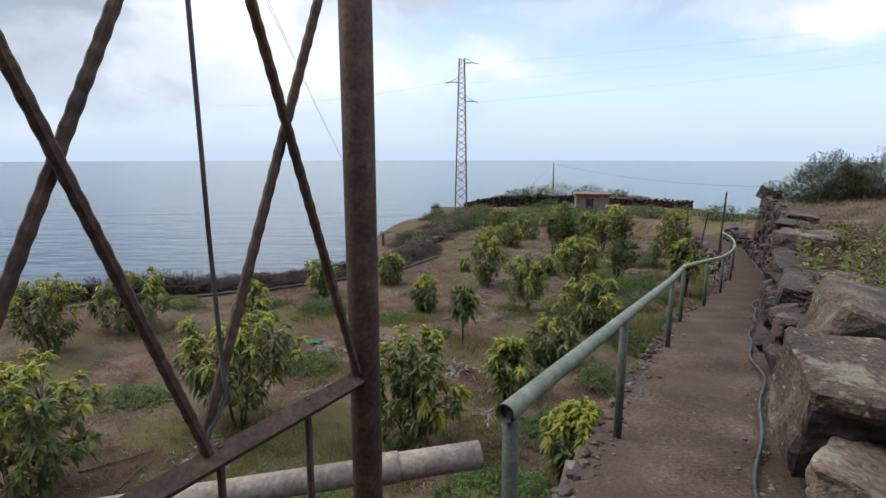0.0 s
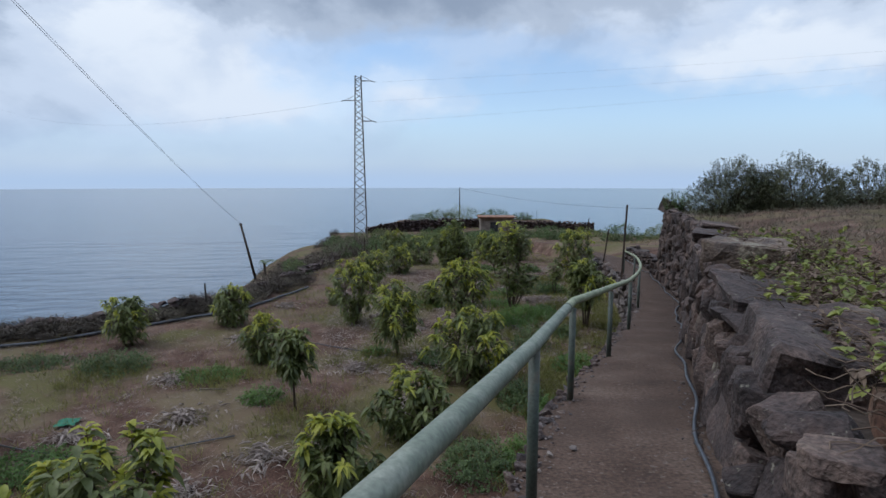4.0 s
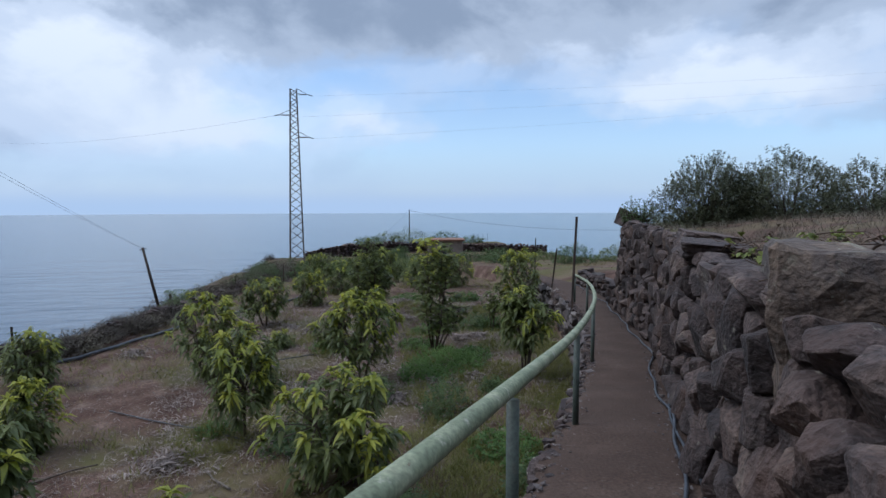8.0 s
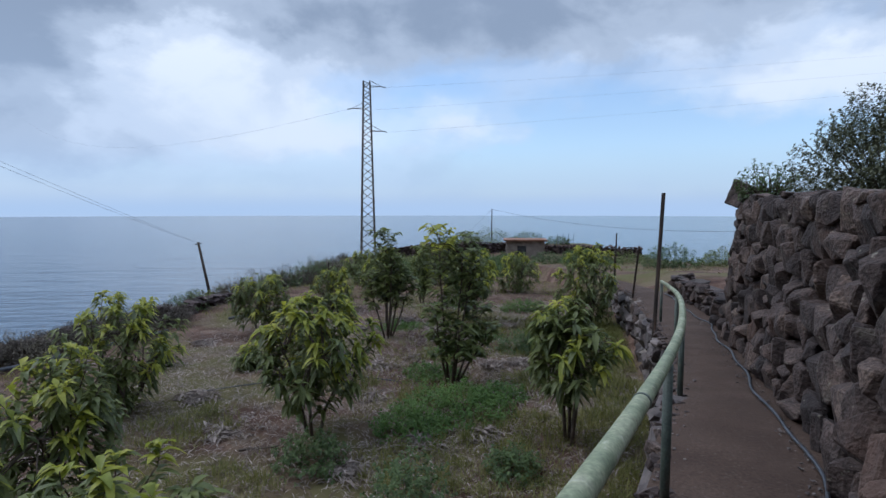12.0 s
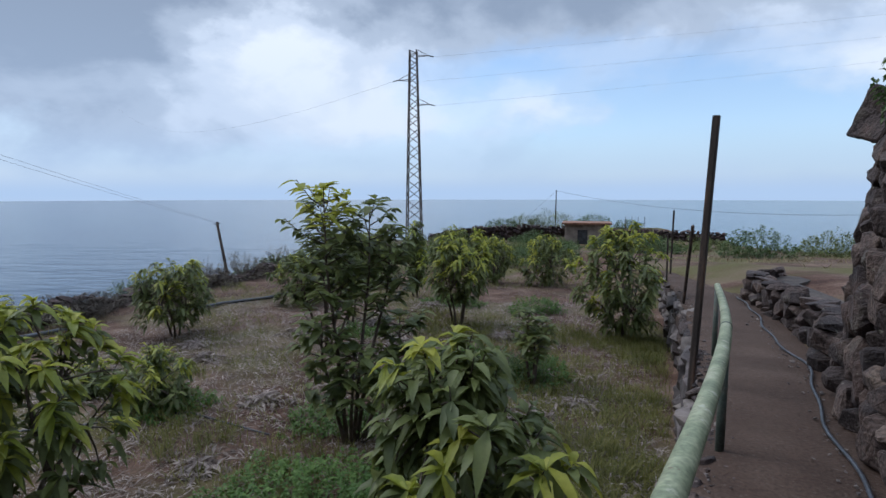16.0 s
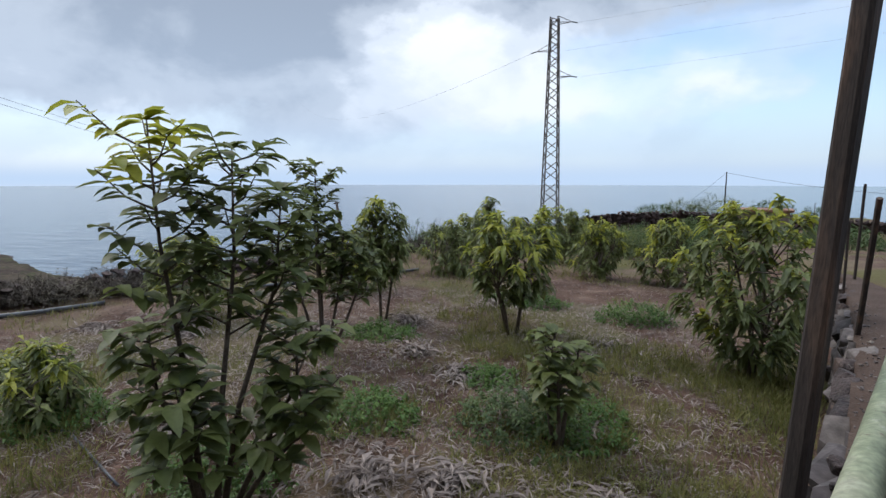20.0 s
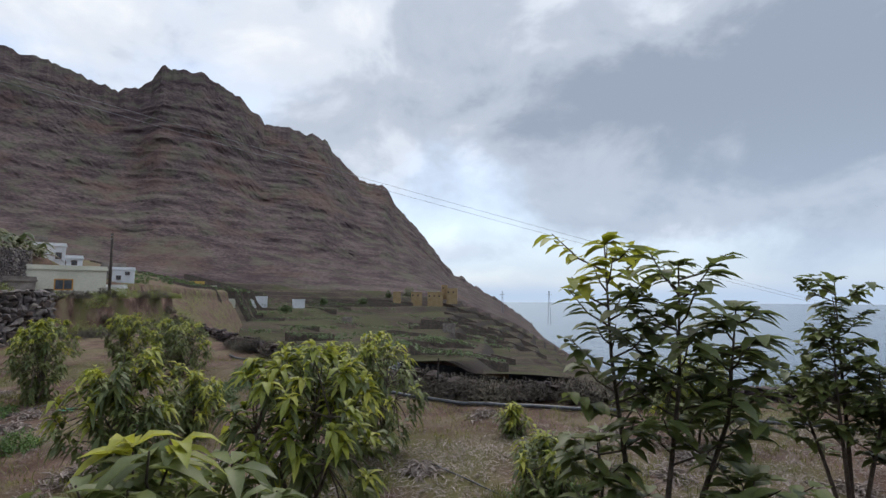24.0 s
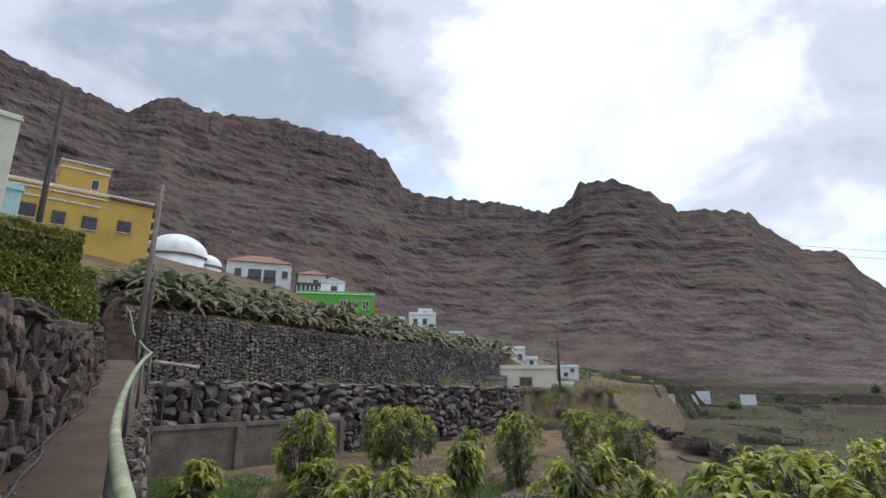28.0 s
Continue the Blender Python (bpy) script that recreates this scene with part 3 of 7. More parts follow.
def stone_face(parent, pts, z0, z1, side, size, seed, depth=0.28, batter=0.08, pieces=300, rocks=None, gap=0.96, tall=1.0, far="basalt_far"):
    """Courses of odd stones on the face of a wall along pts. The first ones are pieces, the rest joined."""
    rng = random.Random(seed)
    at, length = along(pts)
    todo = []
    s = -0.1
    while s < length + 0.1:
        x, y, dx, dy = at(min(max(s, 0), length))
        col_w = size * rng.uniform(0.75, 1.45)
        sm = s + col_w / 2
        x, y, dx, dy = at(min(max(sm, 0), length))
        lo, hi = z0(x, y), z1(x, y)
        z = lo - 0.05 + rng.uniform(-0.1, 0.05) * size
        while z < hi - 0.04:
            h = min(size * tall * rng.uniform(0.55, 1.15), max(hi - z + 0.03, size * 0.28))
            w = col_w * rng.uniform(0.9, 1.12)
            back = batter * (z - lo) + rng.uniform(-0.05, 0.06) * (size / 0.35)
            nx, ny = dy * side, -dx * side
            cx, cy = x - nx * back + dx * rng.uniform(-0.12, 0.12) * size, y - ny * back + dy * rng.uniform(-0.12, 0.12) * size
            m = Matrix.Translation((cx, cy, z + h / 2)) @ Matrix.Rotation(math.atan2(dy, dx) + rng.uniform(-0.25, 0.25), 4, "Z") @ Matrix.Rotation(rng.uniform(-0.22, 0.22), 4, "Y") @ Matrix.Rotation(rng.choice((0, 0, math.pi)) + rng.uniform(-0.2, 0.2), 4, "X")
            todo.append((m, (w / gap, depth * rng.uniform(1.5, 2.1) * max(1, size / 0.4) ** 0.5, h / gap * 1.06)))
            z += h * 0.93
        s += col_w * 0.93
    order = list(range(len(todo)))
    if len(order) > pieces:
        rng.shuffle(order)
    for k in order[:pieces]:
        m, sc = todo[k]
        kinds = rocks or ROCKS
        ob = new("stone", kinds[rng.randrange(len(kinds))])
        ob.parent = parent
        ob.matrix_basis = m @ Matrix.Diagonal((*sc, 1))
    rest = order[pieces:]
    if rest:
        g = Geo()
        for k in rest:
            m, sc = todo[k]
            kinds = ROCK_FINE if far == "basalt" else ROCK_NP
            vs, fs = kinds[rng.randrange(len(kinds))]
            a = np.array(m)
            w = (vs * np.array(sc)) @ a[:3, :3].T + a[:3, 3]
            g.add(w.tolist(), fs)
        ob = g.link("rubble_stones", M[far], parent)
        ob["kind"] = "stuff"
    return len(todo)

# ---- the plan, in metres ----
POSTS = [(2.32, 1.46), (3.34, 3.22), (4.97, 6.18), (6.02, 8.15), (7.36, 10.05), (8.92, 12.38), (10.80, 15.38), (12.13, 17.70), (13.49, 20.42), (14.76, 23.52)]
RAIL_RISE = [0.86, 0.905, 0.895, 0.935, 0.935, 0.92, 0.92, 0.90, 0.895, 0.895]
path_z = lerp_table([-12, -6.2, -1.0, -0.35, 6.19, 14.21, 16.21, 23.51, 34, 60], [2.4, 2.2, 0.12, 0.02, -0.90, -2.10, -2.27, -2.82, -3.2, -4.6])
left_x = lerp_table([-12, -4.5, 1.4, 3.2, 6.2, 8.15, 10.05, 12.4, 15.36, 17.7, 20.4, 23.5, 27, 33], [-3.3, -0.75, 2.12, 3.14, 4.78, 5.85, 7.18, 8.75, 10.66, 12.0, 13.34, 14.55, 15.7, 17.3])
right_x = lerp_table([-12, -4.5, 0.5, 2.41, 3.86, 6.8, 10.2, 12.0, 16.1, 19.4, 21.0, 22.6, 26.6, 33], [-2.2, 0.45, 2.85, 3.93, 4.78, 6.42, 8.50, 9.70, 12.30, 13.85, 14.60, 15.40, 16.75, 18.9])
east_top = lerp_table([-6, -0.5, 0.9, 2, 4, 5.2, 6.4, 8, 10, 12, 14, 18, 21, 23], [2.2, 1.1, 0.35, 0.05, 0.08, -0.10, -0.20, -0.22, -0.12, -0.22, -0.24, -0.18, -0.12, -0.1])
FIELD = -4.1
SEA = -50.0
WEST = [(-34, 12.5), (-20, 17.0), (-12, 20.0), (-7.5, 21.8), (-5.0, 22.9), (-2.4, 24.2), (-0.6, 26.6), (1.0, 31), (2.4, 37), (3.5, 46), (3.2, 58), (1.5, 72)]
west_high = lerp_table([-34, -12, -6, -3.4, -0.4, 1.3, 3], [0.75, 0.75, 0.70, 0.65, 0.62, 0.5, 0.42])
west_y = lerp_table([p[0] for p in WEST[:9]], [p[1] for p in WEST[:9]])


def smooth(a, b, v):
    t = min(max((v - a) / (b - a), 0.0), 1.0)
    return t * t * (3 - 2 * t)


lower_line = lerp_table([-60, -22.4, -9, -7.6, 2], [7.2, 4.1, 2.8, 2.7, 1.9])
upper_line = lerp_table([-90, -42, -22.4, -13.4, -0.9], [0.7, -2.9, -4.25, -5.05, -5.05])
WP = np.array(WEST, float)


def west_side(x, y):
    """Distance beyond the west wall (positive outside the field)."""
    best, sign = 1e9, -1
    for (ax, ay), (bx, by) in zip(WP[:-1], WP[1:]):
        dx, dy = bx - ax, by - ay
        u = min(max(((x - ax) * dx + (y - ay) * dy) / (dx * dx + dy * dy), 0), 1)
        d = math.hypot(x - ax - u * dx, y - ay - u * dy)
        if d < best:
            best = d
            sign = 1 if dx * (y - ay) - dy * (x - ax) > 0 else -1
    return best * sign


def ground_z(x, y):
    z = FIELD - 2.2 * smooth(32, 74, y) + 0.10 * noise.noise(Vector((x * 0.35, y * 0.35, 0))) + 0.035 * noise.noise(Vector((x * 1.3, y * 1.3, 4)))
    lx, rx = left_x(y), right_x(y)
    # level ground past the end of the high wall
    z2 = path_z(y) - 0.06 + 0.05 * noise.noise(Vector((x * 0.5, y * 0.5, 9))) + 0.5 * smooth(17.0, 19.5, x) * smooth(22.0, 23.0, y) * (1 - smooth(30, 40, y))
    if y > 22.2:
        k = smooth(lx - 0.15, lx + 0.35, x) * (1 - 0.8 * smooth(40, 70, y))
        z = z * (1 - k) + z2 * k
    # terrace behind the high wall
    k = smooth(rx + 0.44, rx + 0.72, x) * (1 - smooth(22.0, 22.35, y)) * smooth(-9, -4, y)
    if k > 0:
        t = (east_top(max(y, 2.0)) - 0.10) * (1 - smooth(1.2, 5.0, x - rx)) + 0.02 * smooth(1.2, 5.0, x - rx) + 0.16 * smooth(4, 12, x - rx) + 1.1 * smooth(1.2, -1.5, y) + 0.10 * noise.noise(Vector((x * 0.4, y * 0.4, 2)))
        z = z * (1 - k) + t * k
    if y < 8 and x < lx + 0.3:
        line = lower_line(x)
        k1 = smooth(line - 0.55, line - 0.95, y)
        z = z * (1 - k1) + (-1.15 + 0.06 * noise.noise(Vector((x, y, 1)))) * k1
        up = upper_line(x)
        k2 = smooth(up - 0.75, up - 1.2, y) * (1 - smooth(-44, -60, x) * 0.55)
        z = z * (1 - k2) + 2.7 * k2
    if y < -5:
        z += 0.335 * (-5 - y) * (1 - 0.25 * smooth(-40, -90, x)) if x < lx + 0.3 else 0.30 * (-5 - y) * smooth(-5, -9, y)
        if x >= lx + 0.3 and y < -9:
            z = max(z, 0.15 + 0.335 * (-5 - y))
    w = west_side(x, y)
    if w > 0 and y > -2:
        cut = smooth(-2, 12, y)
        z -= cut * (0.9 * smooth(0.3, 2.5, w) + (0.18 if y < 26 and x < 0 else 0.55) * max(w - 1.5, 0) * smooth(1.5, 14, w))
    if 80 < y < 100 and 6 < x < 42:
        k = smooth(83.5, 86, y) * (1 - smooth(93, 99, y)) * smooth(7, 11, x) * (1 - smooth(36, 41, x))
        return z * (1 - k) - 5.3 * k - 0.5 * max(y - 82, 0) * (1 - k)
    if y > 82:
        z -= 0.5 * (y - 82)
    if x > 34:
        z -= 0.10 * (x - 34) * smooth(8, 30, y)
    return max(z, SEA - 3)


# ---- ground, sea and mountain ----


def spaced(lo, a, b, hi, fine, coarse):
    out, v, st = [], a, fine
    while v < b:
        out.append(v)
        v += fine
    st, v = fine, b
    while v < hi:
        out.append(v)
        st = min(st * 1.18, coarse)
        v += st
    out.append(hi)
    st, v = fine, a - fine
    low = []
    while v > lo:
        low.append(v)
        st = min(st * 1.18, coarse)
        v -= st
    low.append(lo)
    return low[::-1] + out


def build_ground():
    xs, ys = spaced(-150, -20, 20, 110, 0.26, 4.0), spaced(-120, -6, 40, 150, 0.26, 4.0)
    vs = [(x, y, ground_z(x, y)) for y in ys for x in xs]
    n = len(xs)
    fs = [(j * n + i, j * n + i + 1, (j + 1) * n + i + 1, (j + 1) * n + i) for j in range(len(ys) - 1) for i in range(n - 1)]
    ob = link_mesh("ground", vs, fs, M["earth"], smooth=True)
    tagged(ob, "brown field earth with straw litter and grass patches", "ground", kind="structure")


build_ground()


def build_sea():
    rings = [30, 80, 160, 320, 640, 1280, 2400, 4200, 4960]
    seg = 96
    vs = [(r * math.cos(2 * math.pi * k / seg), r * math.sin(2 * math.pi * k / seg), SEA) for r in rings for k in range(seg)]
    fs = [(i * seg + k, i * seg + (k + 1) % seg, (i + 1) * seg + (k + 1) % seg, (i + 1) * seg + k) for i in range(len(rings) - 1) for k in range(seg)]
    fs.append(tuple(range(seg)))
    tagged(link_mesh("water", vs, fs, M["sea"]), "calm grey blue sea reaching a hazy horizon", "sea", kind="structure")


build_sea()

# outline of the ridge: bearing from the path's end, and its rise in degrees
RIDGE = [(48, -9.0), (58, -7.5), (62, -5.0), (64.5, -3.8), (68, -1.2), (71.6, 1.0), (74.9, 2.8), (77.1, 5.8), (80.7, 9.8), (81.6, 11.6), (84.2, 12.1), (87.2, 14.7), (88.2, 16.2), (91.3, 17.0), (94.4, 17.2), (96.8, 19.4), (100.5, 21.2), (104, 21.2), (105.8, 19.0), (108.3, 18.4), (112.6, 19.7), (122.3, 20.7), (124, 21.4), (126, 24.2), (130, 26.2), (138.6, 27.3), (145.6, 26.7), (149.5, 27.5), (151.6, 26.2), (153, 25.1), (160, 26.6), (170, 28), (190, 27), (215, 22), (240, 15), (262, 8), (280, 2)]
HUB = (13.93, 20.76, -1.16)


def build_mountain():
    ba, be = [p[0] for p in RIDGE], [p[1] for p in RIDGE]
    azs = list(np.arange(48, 165, 0.27)) + list(np.arange(165, 281, 1.2))
    us = list(np.linspace(0, 0.355, 112)) + list(np.linspace(0.36, 1.0, 116))
    rows = len(us)
    vs = []
    for a in azs:
        top = float(np.interp(a, ba, be)) + 0.3 * smooth(70, 78, a)
        sx, sy = -math.sin(radians(a)), math.cos(radians(a))
        foot = float(np.interp(a, [48, 62, 68, 75, 90, 105, 125, 150, 280], [-9, -6, -2.6, 0.2, 1.2, 1.8, 4.5, 9.0, 2]))
        foot = min(foot, top - 0.4)
        low = float(np.interp(a, [48, 62, 70, 80, 100, 112, 122, 280], [-12, -8.5, -7.5, -6.2, -5.5, -4.0, 2.0, 2.0]))
        low = min(low, foot - 0.5)
        r_top = 980 + 60 * math.sin(a * 0.11)
        for j in range(rows):
            u = us[j]
            if u < 0.36:
                q = u / 0.36
                el, r = low + (foot - low) * q, 88 + (430 - 88) * q ** 1.5
            elif u < 0.92:
                q = (u - 0.36) / 0.56
                el, r = foot + (top - foot) * q, 430 + (r_top - 430) * q ** 0.9
            else:
                q = (u - 0.92) / 0.08
                el, r = top - 9 * q, r_top + 420 * q
            x, y = HUB[0] + sx * r, HUB[1] + sy * r
            z = HUB[2] + r * math.tan(radians(el))
            p = Vector((x, y, z))
            if u >= 0.36:
                edge = min(1.0, (0.92 - u) / 0.06) if u < 0.92 else 0.0
                big = noise.fractal(p * 0.006, 1.0, 2.1, 6)
                gully = abs(noise.fractal(Vector((a * 0.20, u * 1.6, 3)), 1.0, 2.0, 4)) * 42
                ledge = noise.fractal(Vector((a * 0.06, z * 0.075, 5)), 0.7, 2.1, 5)
                crag = noise.fractal(p * 0.045, 0.9, 2.1, 4)
                k = smooth(0.36, 0.5, u) * max(edge, 0)
                out = big * 20 + gully * 0.15 + 4.6 * ledge + 2.4 * crag + 1.8 * noise.noise(p * 0.13)
                x += sx * k * out
                y += sy * k * out
                z += (1 - abs(2 * edge - 1)) * 3 * noise.noise(p * 0.03)
                if 0.86 < u < 0.94:
                    z += 7.5 * noise.fractal(Vector((a * 1.1, 0, 7)), 0.9, 2.2, 5) + 2.0 * noise.noise(Vector((a * 6.0, 0, 1)))
            else:
                step = 2.4 + 2.0 * q
                f = z / step + 0.7 * noise.noise(Vector((x * 0.012, y * 0.012, 2)))
                fr = f - math.floor(f)
                z += step * (smooth(0.62, 0.92, fr) - fr) * 0.92 + 0.4 * noise.noise(p * 0.05)
            vs.append((x, y, max(z, SEA - 6)))
    n = rows
    fs = [(i * n + j, (i + 1) * n + j, (i + 1) * n + j + 1, i * n + j + 1) for i in range(len(azs) - 1) for j in range(n - 1)]
    foot_rows = 111
    ids = [1 if j < foot_rows else 0 for i in range(len(azs) - 1) for j in range(n - 1)]
    ob = link_mesh("backdrop_mountain", vs, fs, M["mountain"], smooth=False, extra=[M["terraces"]], mat_ids=ids)
    tagged(ob, "steep dark volcanic mountainside with ledges and terraced foot", "mountain", kind="structure")


build_mountain()

# ---- the concrete walkway ----


def build_path():
    vs, fs = [], []
    ys = []
    y = 34.0
    while y > -0.6:
        ys.append(y)
        y -= 0.22
    ys = ys[::-1]
    cols = 9
    for y in ys:
        lx, rx = left_x(y), right_x(y) + 0.24
        z = path_z(y)
        for c in range(cols):
            u = c / (cols - 1)
            x = lx + (rx - lx) * u
            jx = 0.05 * noise.noise(Vector((0, y * 2.1, 5))) + 0.035 * noise.noise(Vector((0, y * 7, 8))) if c == 0 else 0
            dz = 0.022 * noise.noise(Vector((x * 1.6, y * 1.6, 3))) + 0.010 * noise.noise(Vector((x * 6, y * 6, 1)))
            if c == 0:
                dz -= 0.02
            vs.append((x + jx, y - u * 0.25, z + dz))
    n = cols
    fs = [(j * n + i, j * n + i + 1, (j + 1) * n + i + 1, (j + 1) * n + i) for j in range(len(ys) - 1) for i in range(n - 1)]
    base = len(vs)
    for j, y in enumerate(ys):
        x0, y0, z0 = vs[j * n]
        vs.append((x0 + 0.05 * noise.noise(Vector((y * 3, 2, 0))), y0, z0 - 0.20))
    for j in range(len(ys) - 1):
        fs.append((j * n, (j + 1) * n, base + j + 1, base + j))
    ob = link_mesh("path", vs, fs, M["path"], smooth=True)
    tagged(ob, "narrow worn brown concrete footpath sloping down beside a wall", "footpath", kind="structure")


build_path()


def build_steps():
    st = empty("stairs", "worn concrete steps climbing from the footpath", "stairs", (0, -2, 0), kind="structure")
    count = 13
    for k in range(count):
        y1 = -0.45 - k * 0.42
        y0 = y1 - 0.46
        lx, rx = left_x(y1), right_x(y1)
        z = 0.06 + (k + 1) * 0.168
        g = Geo().box(lx, y0, z - 0.5, rx, y1, z, bev=0.02)
        g.link("step", M["path"], st, at=(0, -2, 0))


build_steps()

# ---- dry stone walls of the setting ----


def wall_body(name, pts, z0, z1, side, thick, label, batter=0.08, inset=0.06):
    """A solid core that leans back from its face."""
    at, length = along(pts)
    n = max(2, int(length / 0.8))
    vs = []
    for k in range(n + 1):
        x, y, dx, dy = at(length * k / n)
        nx, ny = dy * side, -dx * side
        lo, hi = z0(x, y) - 0.35, z1(x, y) - 0.10
        b = batter * (hi - lo) + inset
        vs += [(x - nx * inset, y - ny * inset, lo), (x - nx * b, y - ny * b, hi), (x - nx * (b + thick), y - ny * (b + thick), hi), (x - nx * (thick + inset), y - ny * (thick + inset), lo)]
    fs = []
    for k in range(n):
        for i in range(4):
            j = (i + 1) % 4
            fs.append((k * 4 + i, k * 4 + j, (k + 1) * 4 + j, (k + 1) * 4 + i))
    fs += [(0, 3, 2, 1), (n * 4, n * 4 + 1, n * 4 + 2, n * 4 + 3)]
    ob = link_mesh(name, vs, fs, M["joint"])
    return tagged(ob, label, "stone wall", kind="structure")


EAST = [(right_x(y) + 0.27, y) for y in np.arange(-5.5, 22.3, 0.5)] + [(15.75, 22.55)]
zpath = lambda x, y: path_z(y)
zeast = lambda x, y: min(east_top(y), -0.52) if 1.3 < y < 5.3 else east_top(y) - 0.12 * smooth(9, 7, y)
wall_east = wall_body("wall_east", EAST, zpath, zeast, -1, 0.5, "high dry stone wall of dark brown basalt beside the footpath", 0.10, 0.10)
WEST_FACE = [(left_x(y) - 0.02, y) for y in np.arange(0.2, 33, 0.5)]
zfield = lambda x, y: ground_z(x - 0.6, y)
zedge = lambda x, y: path_z(y) - 0.05
wall_path = wall_body("wall_path", WEST_FACE, zfield, lambda x, y: path_z(y) - 0.16, -1, 0.55, "rough stone retaining wall carrying the footpath above the field", 0.06, 0.10)
LOWER = [(2.0, 1.9), (-7.6, 2.7), (-9.0, 2.8), (-22.4, 4.1), (-27.5, 4.5)]
UPPER = [(-0.9, -5.05), (-13.4, -5.05), (-22.4, -4.25), (-42, -2.9)]
wall_lower = wall_body("wall_lower", LOWER, lambda x, y: -4.2 if x < -7.6 else -2.4, lambda x, y: -0.85, 1, 0.8, "lower dry stone terrace wall of large dark boulders", 0.12, 0.15)
wall_upper = wall_body("wall_upper", UPPER, lambda x, y: -1.5, lambda x, y: 2.85, 1, 0.8, "tall dry stone terrace wall of dark grey rubble", 0.10, 0.15)
wall_west = wall_body("wall_west", [p for p in WEST[:10]], lambda x, y: ground_z(x, y) - 0.2, lambda x, y: ground_z(x + 0.8, y - 0.8) + 0.5 * west_high(x), 1, 0.7, "low tumbled stone wall along the sea edge of the field", 0.05, 0.1)
NORTH = [(5.5, 80), (14, 82.5), (22, 83), (30, 80), (38, 76)]
wall_north = wall_body("wall_north", NORTH, lambda x, y: -7.0, lambda x, y: -4.75 - 0.02 * abs(x - 18) - 0.7 * smooth(10, 5, x), 1, 0.8, "dark stone enclosure wall on the far knoll", 0.05, 0.1)
LOWEAST = [(15.75, 22.9), (16.45, 24.0), (17.0, 26.2), (17.5, 28.2), (18.6, 29.4)]
wall_loweast = wall_body("wall_loweast", LOWEAST, lambda x, y: path_z(y) - 0.1, lambda x, y: path_z(y) + 0.50, -1, 0.6, "low crumbling stone wall beside the dirt path", 0.1, 0.1)

# ---- the tube railing ----


def build_rail():
    r = empty("railing", "green painted steel tube handrail on dark posts along the footpath", "railing", (8, 12, -1.5))
    o = (8, 12, -1.5)
    pts = []
    P3 = [Vector((x, y, path_z(y) + hh)) for (x, y), hh in zip(POSTS, RAIL_RISE)]
    for i in range(len(P3) - 1):
        a, b = P3[i], P3[i + 1]
        p0, p3 = P3[max(i - 1, 0)], P3[min(i + 2, len(P3) - 1)]
        n = 8
        for k in range(n):
            t = k / n
            q = 0.5 * ((2 * a) + (b - p0) * t + (2 * p0 - 5 * a + 4 * b - p3) * t * t + (3 * a - p0 - 3 * b + p3) * t ** 3)
            if i < 4:
                q = a.lerp(b, t)
            pts.append(q)
    pts.append(P3[-1])
    d = (P3[0] - P3[1]).normalized()
    first = P3[0] + d * 0.06
    # each length of pipe is a piece with an open or sleeved end
    cuts = [0, 22, 45, 64, len(pts) - 1]
    for k in range(len(cuts) - 1):
        seg = pts[cuts[k]:cuts[k + 1] + 1]
        if k == 0:
            seg = [first] + seg[1:]
        g = Geo().tube(seg, 0.037, 16, caps=False)
        g.tube([p for p in seg], 0.031, 16, caps=False)
        g.link("handrail", M["rail"] if k else M["worn_rail"], r, "faded green handrail tube" if k else "bare grey green handrail tube with worn paint", True, o)
    for k in cuts[1:-1]:
        a, b = pts[k - 1], pts[k + 1]
        dd = (b - a).normalized()
        Geo().tube([pts[k] - dd * 0.012, pts[k] + dd * 0.012], 0.0405, 16).link("collar", M["post"], r, "", True, o)
    for i, (x, y) in enumerate(POSTS):
        z = path_z(y)
        g = Geo().tube([(x, y, z - 0.25), (x, y, z + 0.87)], 0.030, 12)
        g.link("post", M["post"], r, "", True, o)
    return r


build_rail()


def stair_rail():
    """The handrail goes on beside the steps."""
    o = (0.6, -2.0, 1.2)
    r = empty("stair_railing", "thin green steel handrail beside the concrete steps", "railing", o)
    pts = [(left_x(y) + 0.14, y, path_z(y) + 0.95) for y in np.arange(-0.6, -5.4, -0.4)]
    Geo().tube(pts, 0.026, 10).link("handrail", M["rail"], r, "", True, o)
    for y in (-0.7, -2.2, -3.7, -5.2):
        x = left_x(y) + 0.14
        Geo().tube([(x, y, path_z(y) - 0.15), (x, y, path_z(y) + 0.94)], 0.024, 10).link("post", M["post"], r, "", True, o)


stair_rail()

# ---- plants ----


